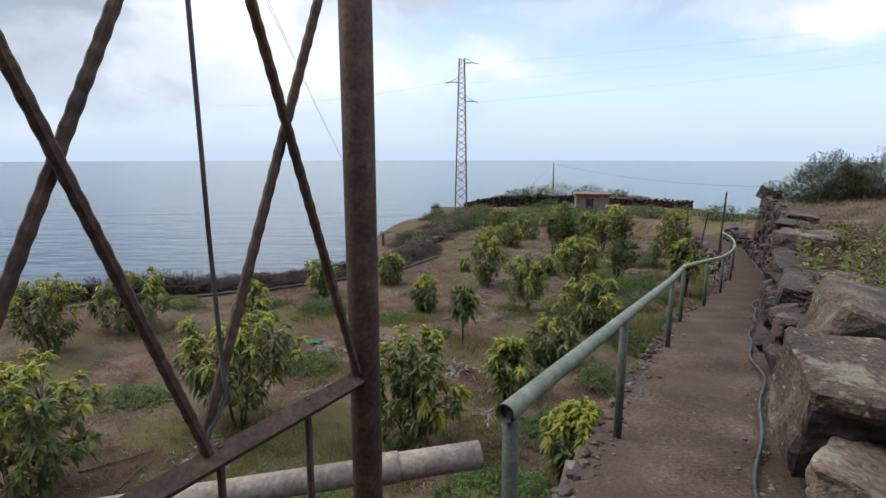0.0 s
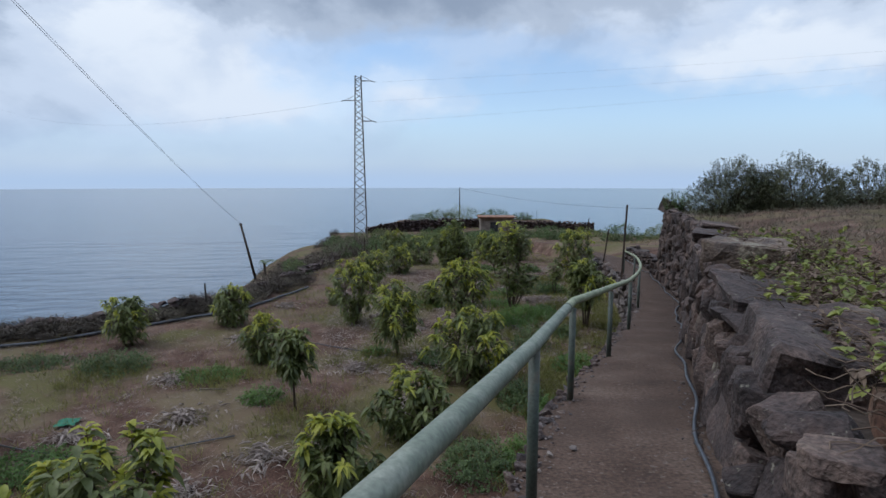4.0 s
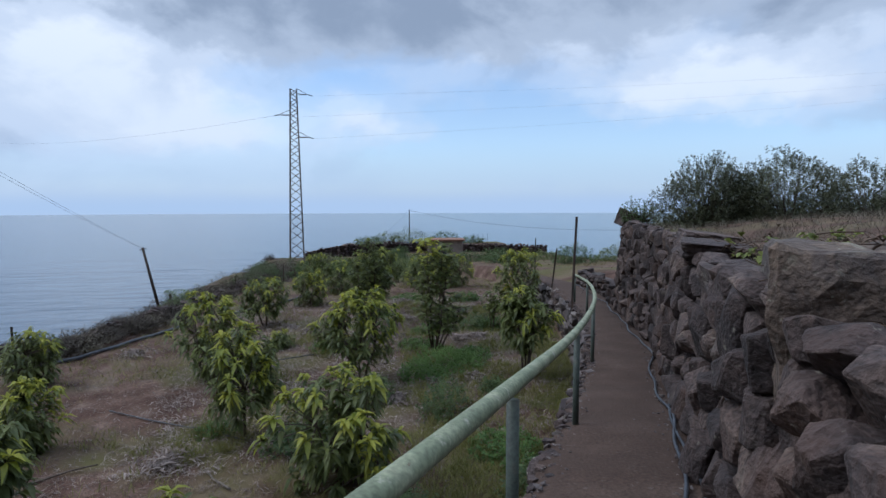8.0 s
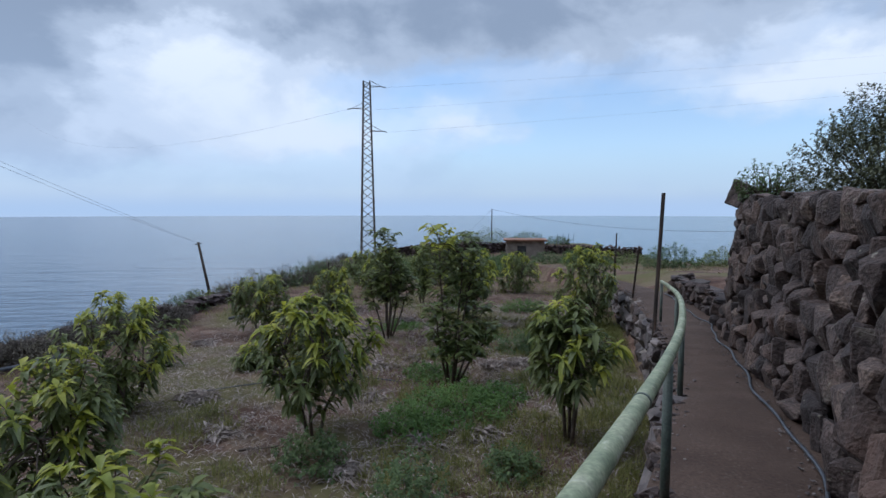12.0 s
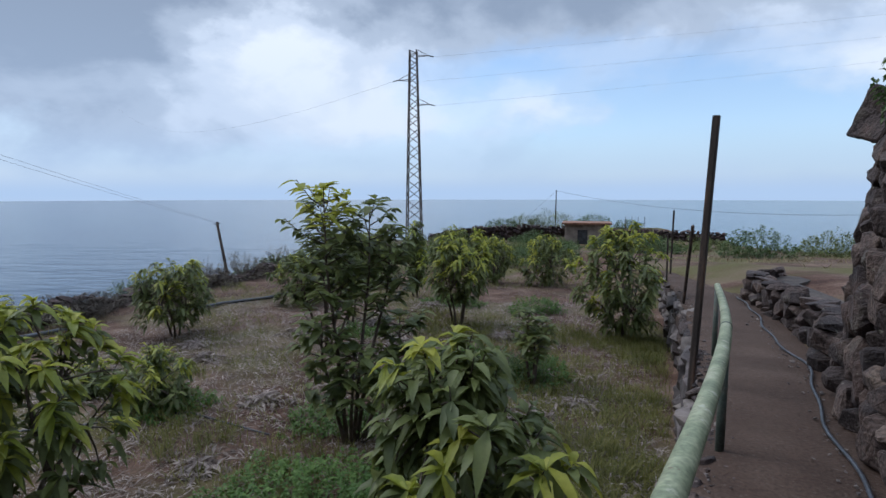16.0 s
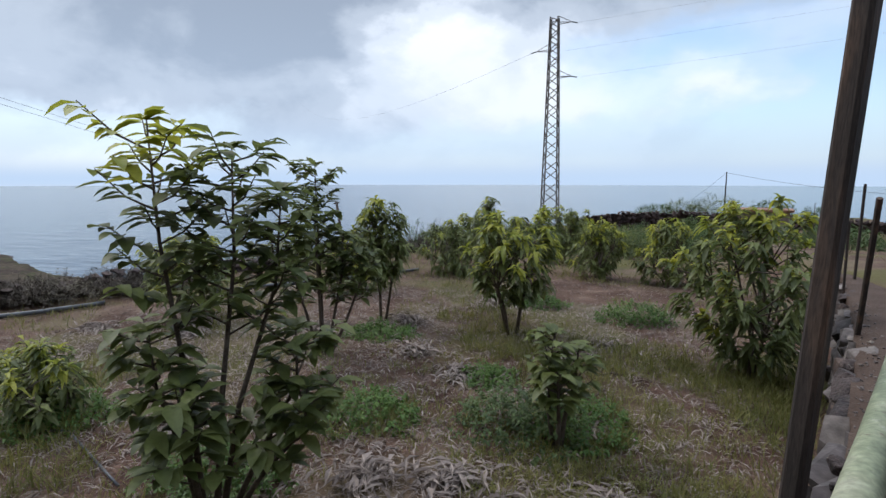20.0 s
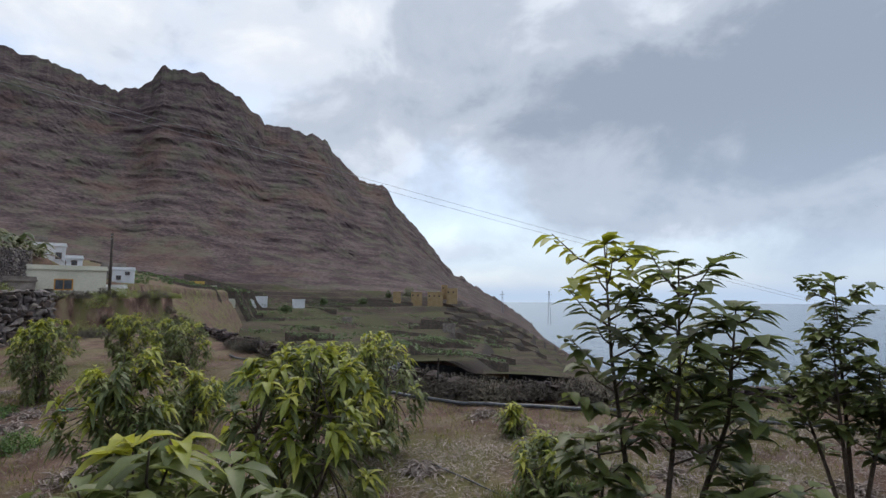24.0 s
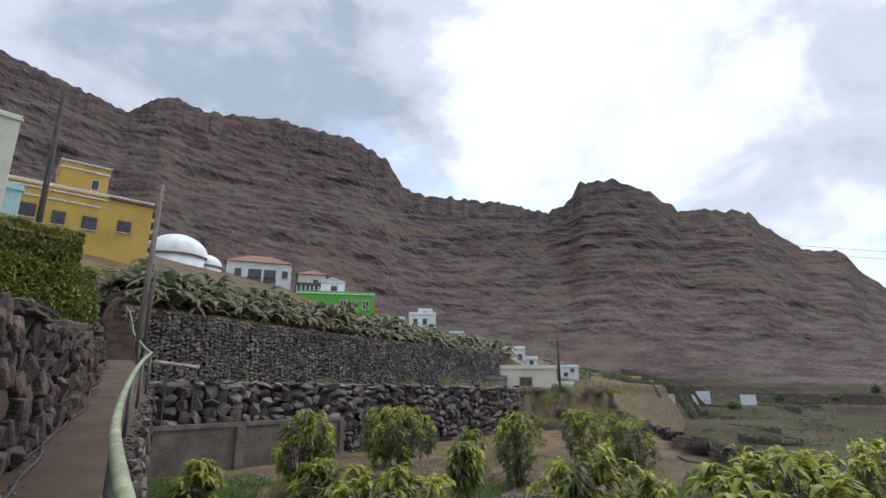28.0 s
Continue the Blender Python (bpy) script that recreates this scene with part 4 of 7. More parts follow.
def blades(base, out, length, width, droop, fold=0.25, form=1):
    """Leaf blades as folded strips: arrays of base points, directions, lengths and widths."""
    n = len(base)
    up = np.tile([0.0, 0.0, 1.0], (n, 1))
    out = out / np.linalg.norm(out, axis=1)[:, None]
    side = np.cross(out, up)
    bad = np.linalg.norm(side, axis=1) < 1e-3
    side[bad] = [1, 0, 0]
    side /= np.linalg.norm(side, axis=1)[:, None]
    nor = np.cross(side, out)
    L, W = length[:, None], width[:, None]
    pts = []
    if form:
        c = base + out * (0.45 * L) - up * (droop[:, None] * 0.2 * L)
        tip = base + out * L - up * (droop * length)[:, None]
        left, right = c + side * (W * 0.5) + nor * (W * fold), c - side * (W * 0.5) + nor * (W * fold)
        if form == 2:
            pts, cells = [base, left, tip, right], [(0, 3, 2, 1)]
        else:
            pts, cells = [base, left, c, right, tip], [(0, 2, 1), (0, 3, 2), (1, 2, 4), (2, 3, 4)]
        v = np.stack(pts, 1).reshape(-1, 3)
        k = (np.arange(n) * len(pts))[:, None]
        return v, [tuple(q) for a in cells for q in (k + np.array([a])).tolist()]
    for s, w in ((0.0, 0.16), (0.38, 1.0), (0.72, 0.74)):
        c = base + out * (s * L) - up * (droop[:, None] * (s * s) * L)
        pts.append(c + side * (W * w * 0.5) + nor * (W * w * fold))
        pts.append(c - nor * (W * w * 0.02))
        pts.append(c - side * (W * w * 0.5) + nor * (W * w * fold))
    pts.append(base + out * L - up * (droop * length)[:, None])
    v = np.stack(pts, 1).reshape(-1, 3)
    k = (np.arange(n) * 10)[:, None]
    quads = []
    for r in (0, 1):
        for c in (0, 1):
            quads.append(k + np.array([[3 * r + c, 3 * r + c + 1, 3 * r + c + 4, 3 * r + c + 3]]))
    tris = [k + np.array([[6, 7, 9]]), k + np.array([[7, 8, 9]])]
    f = [tuple(q) for a in quads for q in a.tolist()] + [tuple(q) for a in tris for q in a.tolist()]
    return v, f


def whorl(tips, dirs, rng, per, length, wide, droop, spread=(0.9, 1.5), along_len=0.18, form=1):
    """Leaves set round each shoot tip."""
    n = len(tips) * per
    base = np.repeat(tips, per, 0)
    d = np.repeat(dirs, per, 0)
    ref = rng.normal(size=(n, 3))
    a = np.cross(d, ref)
    a /= np.linalg.norm(a, axis=1)[:, None] + 1e-9
    ang = rng.uniform(*spread, n)[:, None]
    out = d * np.cos(ang) + a * np.sin(ang)
    back = rng.uniform(0, 1, n)[:, None] ** 1.3
    base = base - d * back * along_len
    ln = rng.uniform(0.65, 1.1, n) * length
    return blades(base, out, ln, ln * wide * rng.uniform(0.85, 1.15, n), rng.uniform(0.5, 1.3, n) * droop, form=form)


def mango_tree(x, y, h, w, seed, clear=0.2, stems=3, shoots=0, new_share=0.4, leaf=0.23, flat=0.0, label=None):
    """Bare stems that fork into shoots, each carrying loose whorls of long drooping leaves."""
    rng = np.random.default_rng(seed)
    z0 = ground_z(x, y) - 0.03
    shoots = shoots or int(24 + 20 * w * h ** 0.5)
    g = Geo()
    rr = 0.016 + 0.009 * h / 2
    tips, axes = [], []
    for k in range(shoots):
        a = 2.4 * k + rng.uniform(-0.5, 0.5)
        q = (k + 0.5) / shoots
        zf = clear + (1 - clear) * (0.10 + 0.88 * q ** (1.0 - 0.45 * flat))
        u = (zf - clear) / (1 - clear)
        prof = math.sqrt(max(0.03, 1 - ((u - 0.50 - 0.12 * flat) / (0.54 - 0.06 * flat)) ** 2))
        lump = 1 + 0.55 * noise.noise(Vector((math.cos(a) * 1.3, math.sin(a) * 1.3, u * 2.2 + seed)))
        r = w * 0.5 * prof * lump * (rng.uniform(0.72, 1.0) if rng.random() < 0.75 else rng.uniform(0.2, 0.6))
        r = max(r - 0.10, 0.04)
        tips.append((r * math.cos(a), r * math.sin(a), h * zf - 0.05 + 0.06 * h * rng.normal(0, 0.5)))
        d = np.array([math.cos(a) * (0.85 - 0.6 * u), math.sin(a) * (0.85 - 0.6 * u), 0.8])
        axes.append(d / np.linalg.norm(d))
    tips, axes = np.array(tips), np.array(axes)
    heads = []
    for st in range(stems):
        a = 2.1 * st + rng.uniform(0, 1.5)
        lean = 0.0 if stems == 1 else rng.uniform(0.05, 0.11) * w
        head = np.array([lean * 1.9 * math.cos(a), lean * 1.9 * math.sin(a), h * (clear + 0.10) * rng.uniform(0.9, 1.15)])
        mid = np.array([lean * math.cos(a) + rng.normal(0, 0.02), lean * math.sin(a) + rng.normal(0, 0.02), head[2] * 0.5])
        g.tube([(lean * 0.4 * math.cos(a), lean * 0.4 * math.sin(a), -0.12), tuple(mid), tuple(head)], [rr * 1.25, rr, rr * 0.85], 7)
        heads.append(head)
    hubs = []
    for k in range(max(5, shoots // 7)):
        t = tips[rng.integers(shoots)]
        hd = heads[int(np.argmin([np.linalg.norm(t[:2] - q[:2] * 3) for q in heads]))]
        hub = hd + (t - hd) * rng.uniform(0.40, 0.62) + np.array([0, 0, 0.03 * h])
        mid = (hd + hub) / 2 + np.array([0, 0, -0.02 * h])
        g.tube([tuple(hd), tuple(mid), tuple(hub)], [rr * 0.8, rr * 0.62, rr * 0.45], 6, caps=False)
        hubs.append(hub)
    hubs = np.array(hubs)
    for t, d in zip(tips, axes):
        hub = hubs[int(np.argmin(np.linalg.norm((hubs - t) * np.array([1, 1, 0.8]), axis=1)))]
        mid = hub * 0.45 + t * 0.55 - d * 0.08 * np.linalg.norm(t - hub)
        g.tube([tuple(hub), tuple(mid), tuple(t - d * 0.12), tuple(t)], [rr * 0.42, rr * 0.34, 0.0055, 0.004], 5, caps=False)
    up = tips[:, 2] / h
    sector = np.array([noise.noise(Vector((t[0] * 1.6, t[1] * 1.6, t[2] * 1.2 + seed * 3.7))) for t in tips])
    is_new = sector + 0.9 * (up - 0.72) > 0.30 - new_share
    is_new &= up > clear + 0.15
    tree = empty("mango_tree", label or "young mango tree with drooping dark leaves and yellow green tips", "tree", (x, y, z0), group="mango trees in the field")
    g.link("trunk", M["bark"], tree, "", True)
    form = 0 if left_x(y) - x < 6.0 and y < 32 or math.hypot(x - 2, y) < 13 else 1
    old = tips[~is_new]
    if len(old):
        v, f = whorl(old, axes[~is_new], rng, 21, leaf, 0.35, 0.60, (0.75, 1.8), 0.36, form)
        link_mesh("crown", v, f, M["mango"], tree, smooth=True)
    if is_new.any():
        v, f = whorl(tips[is_new], axes[is_new], rng, 12, leaf * 0.95, 0.36, 0.62, (0.7, 1.7), 0.36, form)
        link_mesh("older_leaves", v, f, M["mango"], tree, smooth=True)
        v, f = whorl(tips[is_new] + axes[is_new] * 0.04, axes[is_new], rng, 12, leaf, 0.33, 0.70, (0.55, 1.5), 0.14, form)
        link_mesh("new_leaves", v, f, M["mango_new"], tree, "yellow green new leaves", smooth=True)
    return tree


def shoot_tree(x, y, stems, seed, label, leaf=0.22, per=6, new_tops=1):
    """An open tree of slim leaders with big leaves spaced along arching side shoots: (dx, dy, height, spread, bare share)."""
    rng = np.random.default_rng(seed)
    z0 = ground_z(x, y) - 0.03
    tree = empty("mango_tree", label, "tree", (x, y, z0), group="mango trees in the field")
    g = Geo()
    bases, outs, kinds = [], [], []
    for j, (dx, dy, h, sp, bare) in enumerate(stems):
        bend = rng.normal(0, 0.03, 2)
        line = [np.array([dx * 0.12, dy * 0.12, -0.1]), np.array([dx * 0.55 + bend[0], dy * 0.55 + bend[1], h * 0.35]), np.array([dx, dy, h * 0.7]), np.array([dx * 1.02 - bend[0], dy * 1.02 - bend[1], h * 0.97])]
        g.tube([tuple(p) for p in line], [0.032, 0.025, 0.015, 0.006], 7)
        at = lambda q: np.array([np.interp(q, [0, 0.36, 0.72, 1], [p[i] for p in line]) for i in range(3)])
        n = int(7 + h * (1 - bare) * 9.0)
        for k in range(n):
            q = bare + (1 - bare) * ((k + rng.uniform(0.1, 0.9)) / n) ** 0.75
            s = at(q * 0.97)
            a = 2.4 * k + rng.uniform(-0.4, 0.4) + j
            r = sp * rng.uniform(0.55, 1.0) * (1.0 - 0.25 * max(0, q - 0.55))
            rise = rng.uniform(0.45, 0.85) * r
            e = s + np.array([r * math.cos(a), r * math.sin(a), rise])
            e[2] = min(e[2], h)
            m = (s + e) / 2 + np.array([0, 0, -0.12 * r])
            g.tube([tuple(s), tuple(m), tuple(e)], [0.010, 0.008, 0.004], 5, caps=False)
            top = q > 0.86 and j < new_tops
            for b in range(per + 3):
                f_ = 0.35 + 0.65 * (b + 0.5) / (per + 3)
                p = s * (1 - f_) ** 2 + m * 2 * f_ * (1 - f_) + e * f_ ** 2
                side = a + rng.choice((-1, 1)) * rng.uniform(0.5, 1.7)
                bases.append(p)
                outs.append((math.cos(side), math.sin(side), rng.uniform(-0.05, 0.45)))
                kinds.append(top)
        for b in range(11):
            a = 0.9 * b
            bases.append(line[-1])
            outs.append((math.cos(a), math.sin(a), rng.uniform(0.3, 1.0)))
            kinds.append(j < new_tops)
    bases, outs, kinds = np.array(bases), np.array(outs), np.array(kinds)
    g.link("trunk", M["bark"], tree, "", True)
    for name, pick, m in (("crown", ~kinds, "mango"), ("new_leaves", kinds, "mango_new")):
        if not pick.any():
            continue
        n = int(pick.sum())
        ln = leaf * rng.uniform(0.7, 1.15, n)
        v, f = blades(bases[pick], outs[pick], ln, ln * rng.uniform(0.46, 0.58, n), rng.uniform(0.15, 0.6, n), 0.16, 0)
        link_mesh(name, v, f, M[m], tree, "yellow green new leaves" if m == "mango_new" else "", smooth=True)
    return tree


# x, y, height, width, bare share of the stem, stems, share of new leaves, flat top
TREES = [
    (1.50, 9.15, 2.45, 1.75, 0.12, 3, 0.42, 0.2), (-2.20, 10.0, 2.45, 2.45, 0.24, 3, 0.42, 0.6), (-4.90, 7.5, 2.45, 2.3, 0.15, 3, 0.45, 0.3),
    (-3.15, 13.8, 2.3, 1.25, 0.08, 2, 0.40, 0.0), (-2.80, 20.6, 1.65, 1.4, 0.16, 2, 0.30, 0.3), (-0.25, 22.5, 1.5, 1.4, 0.12, 2, 0.15, 0.0),
    (2.68, 15.0, 1.95, 1.0, 0.48, 1, 0.15, 0.2), (1.40, 18.6, 1.45, 1.2, 0.10, 2, 0.45, 0.0), (3.65, 11.6, 1.5, 1.25, 0.08, 3, 0.20, 0.0),
    (5.15, 13.6, 1.35, 1.6, 0.08, 3, 0.02, 0.0), (6.90, 16.0, 1.9, 2.1, 0.06, 4, 0.36, 0.2), (5.14, 18.3, 2.2, 1.6, 0.28, 1, 0.25, 0.0),
    (3.90, 22.0, 2.3, 1.65, 0.10, 3, 0.45, 0.2), (7.55, 20.9, 2.35, 1.95, 0.28, 3, 0.42, 0.5), (6.97, 24.1, 1.05, 1.15, 0.10, 3, 0.12, 0.0),
    (8.42, 29.9, 2.7, 1.2, 0.34, 2, 0.10, 0.0), (11.24, 29.75, 2.35, 2.05, 0.32, 4, 0.45, 0.7), (9.69, 33.4, 2.5, 1.0, 0.12, 2, 0.25, 0.0),
    (11.68, 20.25, 2.35, 1.45, 0.38, 4, 0.12, 0.6), (15.0, 28.85, 2.68, 2.05, 0.10, 4, 0.42, 0.0), (4.69, 28.4, 1.85, 1.9, 0.25, 3, 0.12, 0.4),
    (3.13, 25.2, 0.75, 0.7, 0.10, 2, 0.40, 0.0), (4.50, 8.4, 1.4, 1.2, 0.10, 2, 0.35, 0.0), (-8.1, 16.4, 2.1, 2.3, 0.12, 3, 0.10, 0.2),
    (-9.3, 14.2, 2.3, 1.9, 0.15, 3, 0.35, 0.2), (-7.6, 9.8, 1.5, 1.5, 0.12, 3, 0.30, 0.0), (5.4, 24.7, 0.6, 0.9, 0.05, 2, 0.30, 0.0),
    (7.8, 36.0, 1.8, 2.0, 0.08, 3, 0.15, 0.0), (12.2, 37.0, 1.9, 1.6, 0.12, 3, 0.25, 0.0), (10.8, 40.0, 2.2, 2.2, 0.08, 3, 0.20, 0.0),
    (14.2, 36.5, 2.0, 1.8, 0.10, 3, 0.30, 0.0), (6.6, 41.5, 1.9, 2.0, 0.10, 3, 0.12, 0.0), (6.3, 32.4, 1.7, 1.6, 0.10, 3, 0.30, 0.0),
    (-11.5, 10.6, 2.1, 2.0, 0.12, 3, 0.35, 0.2), (-14.5, 14.5, 2.0, 2.0, 0.12, 3, 0.25, 0.2),
]
for i, (x, y, h, w, clear, stems, share, flat) in enumerate(TREES):
    kind = "low bushy mango with dense dark leaves" if share < 0.13 else "young mango tree with bare stems under a leafy crown" if clear > 0.25 else None
    mango_tree(x, y, h, w * 1.12, 100 + i, clear, stems, 0, share, 0.235 if h > 1.2 else 0.19, flat, kind)

OPEN_TREE = "tall slender mango tree with open leafy shoots"
shoot_tree(10.05, 23.5, [(-0.24, -0.12, 3.58, 0.54, 0.50), (0.26, 0.16, 3.36, 0.54, 0.50), (0.46, 0.42, 3.0, 0.42, 0.55), (-0.30, -0.20, 1.85, 0.40, 0.35), (0.14, -0.34, 1.45, 0.42, 0.30), (0.62, 0.46, 1.75, 0.42, 0.35), (0.80, 0.30, 1.30, 0.36, 0.4)], 131, OPEN_TREE, 0.235, 6)
shoot_tree(8.53, 27.55, [(-0.05, 0.0, 3.25, 0.48, 0.40), (0.34, 0.12, 2.1, 0.45, 0.42), (-0.46, -0.15, 2.0, 0.45, 0.42), (0.12, -0.30, 2.6, 0.42, 0.42), (0.55, 0.35, 1.8, 0.4, 0.45)], 132, OPEN_TREE, 0.23, 8, 0)
shoot_tree(12.7, 25.75, [(-0.10, 0.0, 1.40, 0.26, 0.45), (0.16, 0.1, 1.20, 0.24, 0.45), (0.02, -0.15, 1.05, 0.24, 0.4)], 133, "thin young mango sapling with limp leaves among weeds", 0.20, 3, 0)


def leafy_shrub(name, x, y, z, w, d, h, seed, material, label, tips=260, per=9, leaf=0.075, wide=0.5, twigs=True, category="shrub", group="", twig_mat=None):
    """A dense shrub: many stems, each ending in a tuft of small leaves."""
    rng = np.random.default_rng(seed)
    ob = empty(name, label, category, (x, y, z - 0.03), group=group)
    u = rng.normal(size=(tips, 3))
    u /= np.linalg.norm(u, axis=1)[:, None]
    u[:, 2] = np.abs(u[:, 2]) * 0.9 + 0.05
    lump = np.array([1 + 0.32 * noise.noise(Vector(a) * 2.2 + Vector((seed, 0, 0))) for a in u])
    r = np.where(rng.random(tips) < 0.7, rng.uniform(0.8, 1.05, tips), rng.uniform(0.3, 0.8, tips)) * lump
    p = u * r[:, None] * np.array([w / 2, d / 2, h])
    dr = u + np.array([0, 0, 0.5])
    dr /= np.linalg.norm(dr, axis=1)[:, None]
    if twigs:
        g = Geo()
        for k in range(0, tips, max(1, tips // 90)):
            b = np.array([p[k][0] * 0.25, p[k][1] * 0.25, 0])
            m = b * 0.4 + p[k] * 0.6 + rng.normal(size=3) * 0.04
            g.tube([tuple(b), tuple(m), tuple(p[k])], [0.012, 0.007, 0.003], 4, caps=False)
        g.link("branchwork", twig_mat or M["bark"], ob)["kind"] = "stuff"
    v, f = whorl(p, dr, rng, per, leaf, wide, 0.35, (0.5, 1.7), leaf * 2.2)
    link_mesh("crown", v, f, material, ob, smooth=True)
    return ob


# the shrubs on the terrace above the high wall
GREY_SHRUB = "dense grey green shrub on top of the stone wall"
leafy_shrub("terrace_shrub", 16.6, 19.9, -0.30, 2.7, 2.3, 2.0, 3, M["bush"], GREY_SHRUB, 3300, 9, 0.065, 0.55)
leafy_shrub("terrace_shrub", 18.5, 19.1, -0.15, 3.4, 2.7, 1.95, 4, M["bush"], GREY_SHRUB, 3300, 9, 0.065, 0.55)
leafy_shrub("terrace_shrub", 17.7, 19.9, -0.25, 1.8, 1.8, 1.75, 9, M["bush"], GREY_SHRUB, 2000, 9, 0.065, 0.55)
leafy_shrub("terrace_shrub", 15.7, 21.4, -0.12, 1.3, 1.0, 0.75, 5, M["weed_dark"], "small bright green shrub at the end of the stone wall", 200, 8, 0.08, 0.5)
leafy_shrub("terrace_shrub", 21.6, 19.4, 0.05, 3.4, 3.0, 1.6, 6, M["bush"], "dense grey green shrub further back on the terrace", 1100, 9, 0.09, 0.55)
leafy_shrub("terrace_shrub", 25.5, 20.5, 0.05, 3.6, 3.4, 1.3, 7, M["bush"], "dense grey green shrub further back on the terrace", 800, 9, 0.10, 0.55)
leafy_shrub("terrace_shrub", 30.5, 21.0, 0.05, 4.6, 3.4, 1.5, 8, M["bush"], "dense grey green shrub further back on the terrace", 800, 9, 0.12, 0.55)

# green weed mounds between the trees
for i, (x, y, w, d, h, k) in enumerate([(10.0, 21.7, 2.5, 2.0, 0.62, 0), (9.2, 20.9, 1.5, 1.3, 0.45, 0), (10.9, 22.3, 1.3, 1.1, 0.45, 0), (9.1, 18.4, 1.2, 1.1, 0.95, 1), (7.7, 19.75, 1.15, 1.0, 0.75, 1), (10.6, 19.4, 0.9, 0.9, 0.5, 1), (12.25, 26.0, 1.6, 1.4, 0.70, 1), (12.9, 26.3, 1.3, 1.3, 0.5, 0), (10.4, 25.7, 1.5, 1.2, 0.40, 0), (9.7, 24.0, 1.6, 1.2, 0.35, 0), (6.3, 17.6, 1.6, 1.4, 0.5, 1), (5.2, 8.9, 1.4, 1.6, 0.5, 1), (4.2, 9.8, 1.8, 1.6, 0.45, 1), (3.0, 7.6, 2.2, 1.6, 0.45, 0), (8.0, 13.6, 1.2, 2.0, 0.55, 0), (9.7, 16.4, 1.4, 1.6, 0.5, 0), (1.4, 6.4, 2.4, 1.6, 0.45, 1), (-0.4, 7.2, 2.0, 1.4, 0.45, 0), (7.6, 14.7, 1.2, 1.4, 0.6, 1), (6.0, 12.0, 1.4, 1.6, 0.6, 1), (-2.3, 18.4, 1.9, 1.5, 0.55, 1), (-4.6, 18.9, 2.4, 1.2, 0.40, 1), (0.2, 17.4, 2.0, 1.1, 0.30, 0), (1.9, 15.6, 1.1, 0.9, 0.4, 0), (-1.6, 13.2, 2.0, 1.5, 0.40, 0), (3.7, 6.4, 1.4, 1.5, 0.6, 0), (3.2, 4.8, 1.5, 1.2, 0.6, 1), (7.2, 12.2, 1.3, 1.6, 0.45, 0), (-5.2, 11.2, 2.2, 1.4, 0.40, 0), (-7.6, 18.9, 1.6, 1.2, 0.5, 0), (9.6, 14.9, 1.0, 1.0, 0.7, 1), (4.6, 18.7, 0.9, 0.8, 0.3, 0), (8.9, 28.9, 1.6, 1.2, 0.3, 0), (11.4, 27.6, 1.0, 0.9, 0.3, 0), (7.0, 24.2, 1.5, 1.3, 0.3, 0), (10.9, 32.4, 2.0, 1.4, 0.4, 0), (13.4, 31.6, 1.6, 1.2, 0.5, 0)]):
    leafy_shrub("weed_mound", x, y, ground_z(x, y), w, d, h, 40 + i, M["weed"] if k == 0 else M["weed_dark"], "low mound of bright green weeds" if k == 0 else "low mound of dark green broad leaved weeds", int(330 * w * d / 2) + 120, 8, 0.06, 0.62, False, "weeds", "weed mounds in the field")

# bushes on the far part of the field and the knoll
for i, (x, y, w, h) in enumerate([(12, 45, 4.5, 1.5), (8, 48, 4.0, 1.4), (16, 48, 4.0, 1.6), (10, 54, 5.0, 1.6), (17, 56, 4.5, 1.5), (6, 58, 3.6, 1.2), (13, 62, 5.0, 1.4), (2.6, 40, 2.2, 0.9), (3.4, 46, 2.6, 1.2), (21, 88.5, 7, 2.5), (14.5, 88, 5, 1.5), (26.5, 89, 6, 2.1), (17.5, 89, 5, 2.0), (31, 88, 4, 1.4), (24.5, 42, 3.4, 1.5), (29, 44, 4.0, 1.3), (21, 46, 3.6, 1.0), (34, 42, 4.5, 1.4), (27, 54, 5, 1.0), (40, 48, 6, 1.5), (2.0, 60, 3.5, 1.3), (0.6, 34.5, 1.6, 0.8), (-0.8, 44.5, 1.6, 0.9)]):
    leafy_shrub("far_bush", x, y, ground_z(x, y), w, w * 0.8, h, 70 + i, M["weed_dark"] if i % 3 else M["mango"], "rounded green bush at the far end of the field", int(110 * w), 8, 0.16, 0.5, False, "bush", "bushes at the far end")


# green thicket between the field and the knoll, open along the track to the hut
rk = random.Random(23)
made = 0
while made < 34:
    x, y = rk.uniform(5.5, 26), rk.uniform(44, 79)
    track = 9.0 + 13.6 * (y - 12) / 60.5
    if west_side(x, y) > -1.0 or abs(x - track) < 1.8 or x > 8 + 0.30 * y or (x > 18.5 and y > 66 and x < 27):
        continue
    w, h = rk.uniform(2.2, 4.2), rk.uniform(0.7, 1.5)
    leafy_shrub("far_bush", x, y, ground_z(x, y), w, w * 0.85, h, 800 + made, M["weed_dark"] if made % 3 else M["mango"], "rounded green bush at the far end of the field", int(120 * w), 8, 0.15, 0.5, False, "bush", "bushes at the far end")
    made += 1

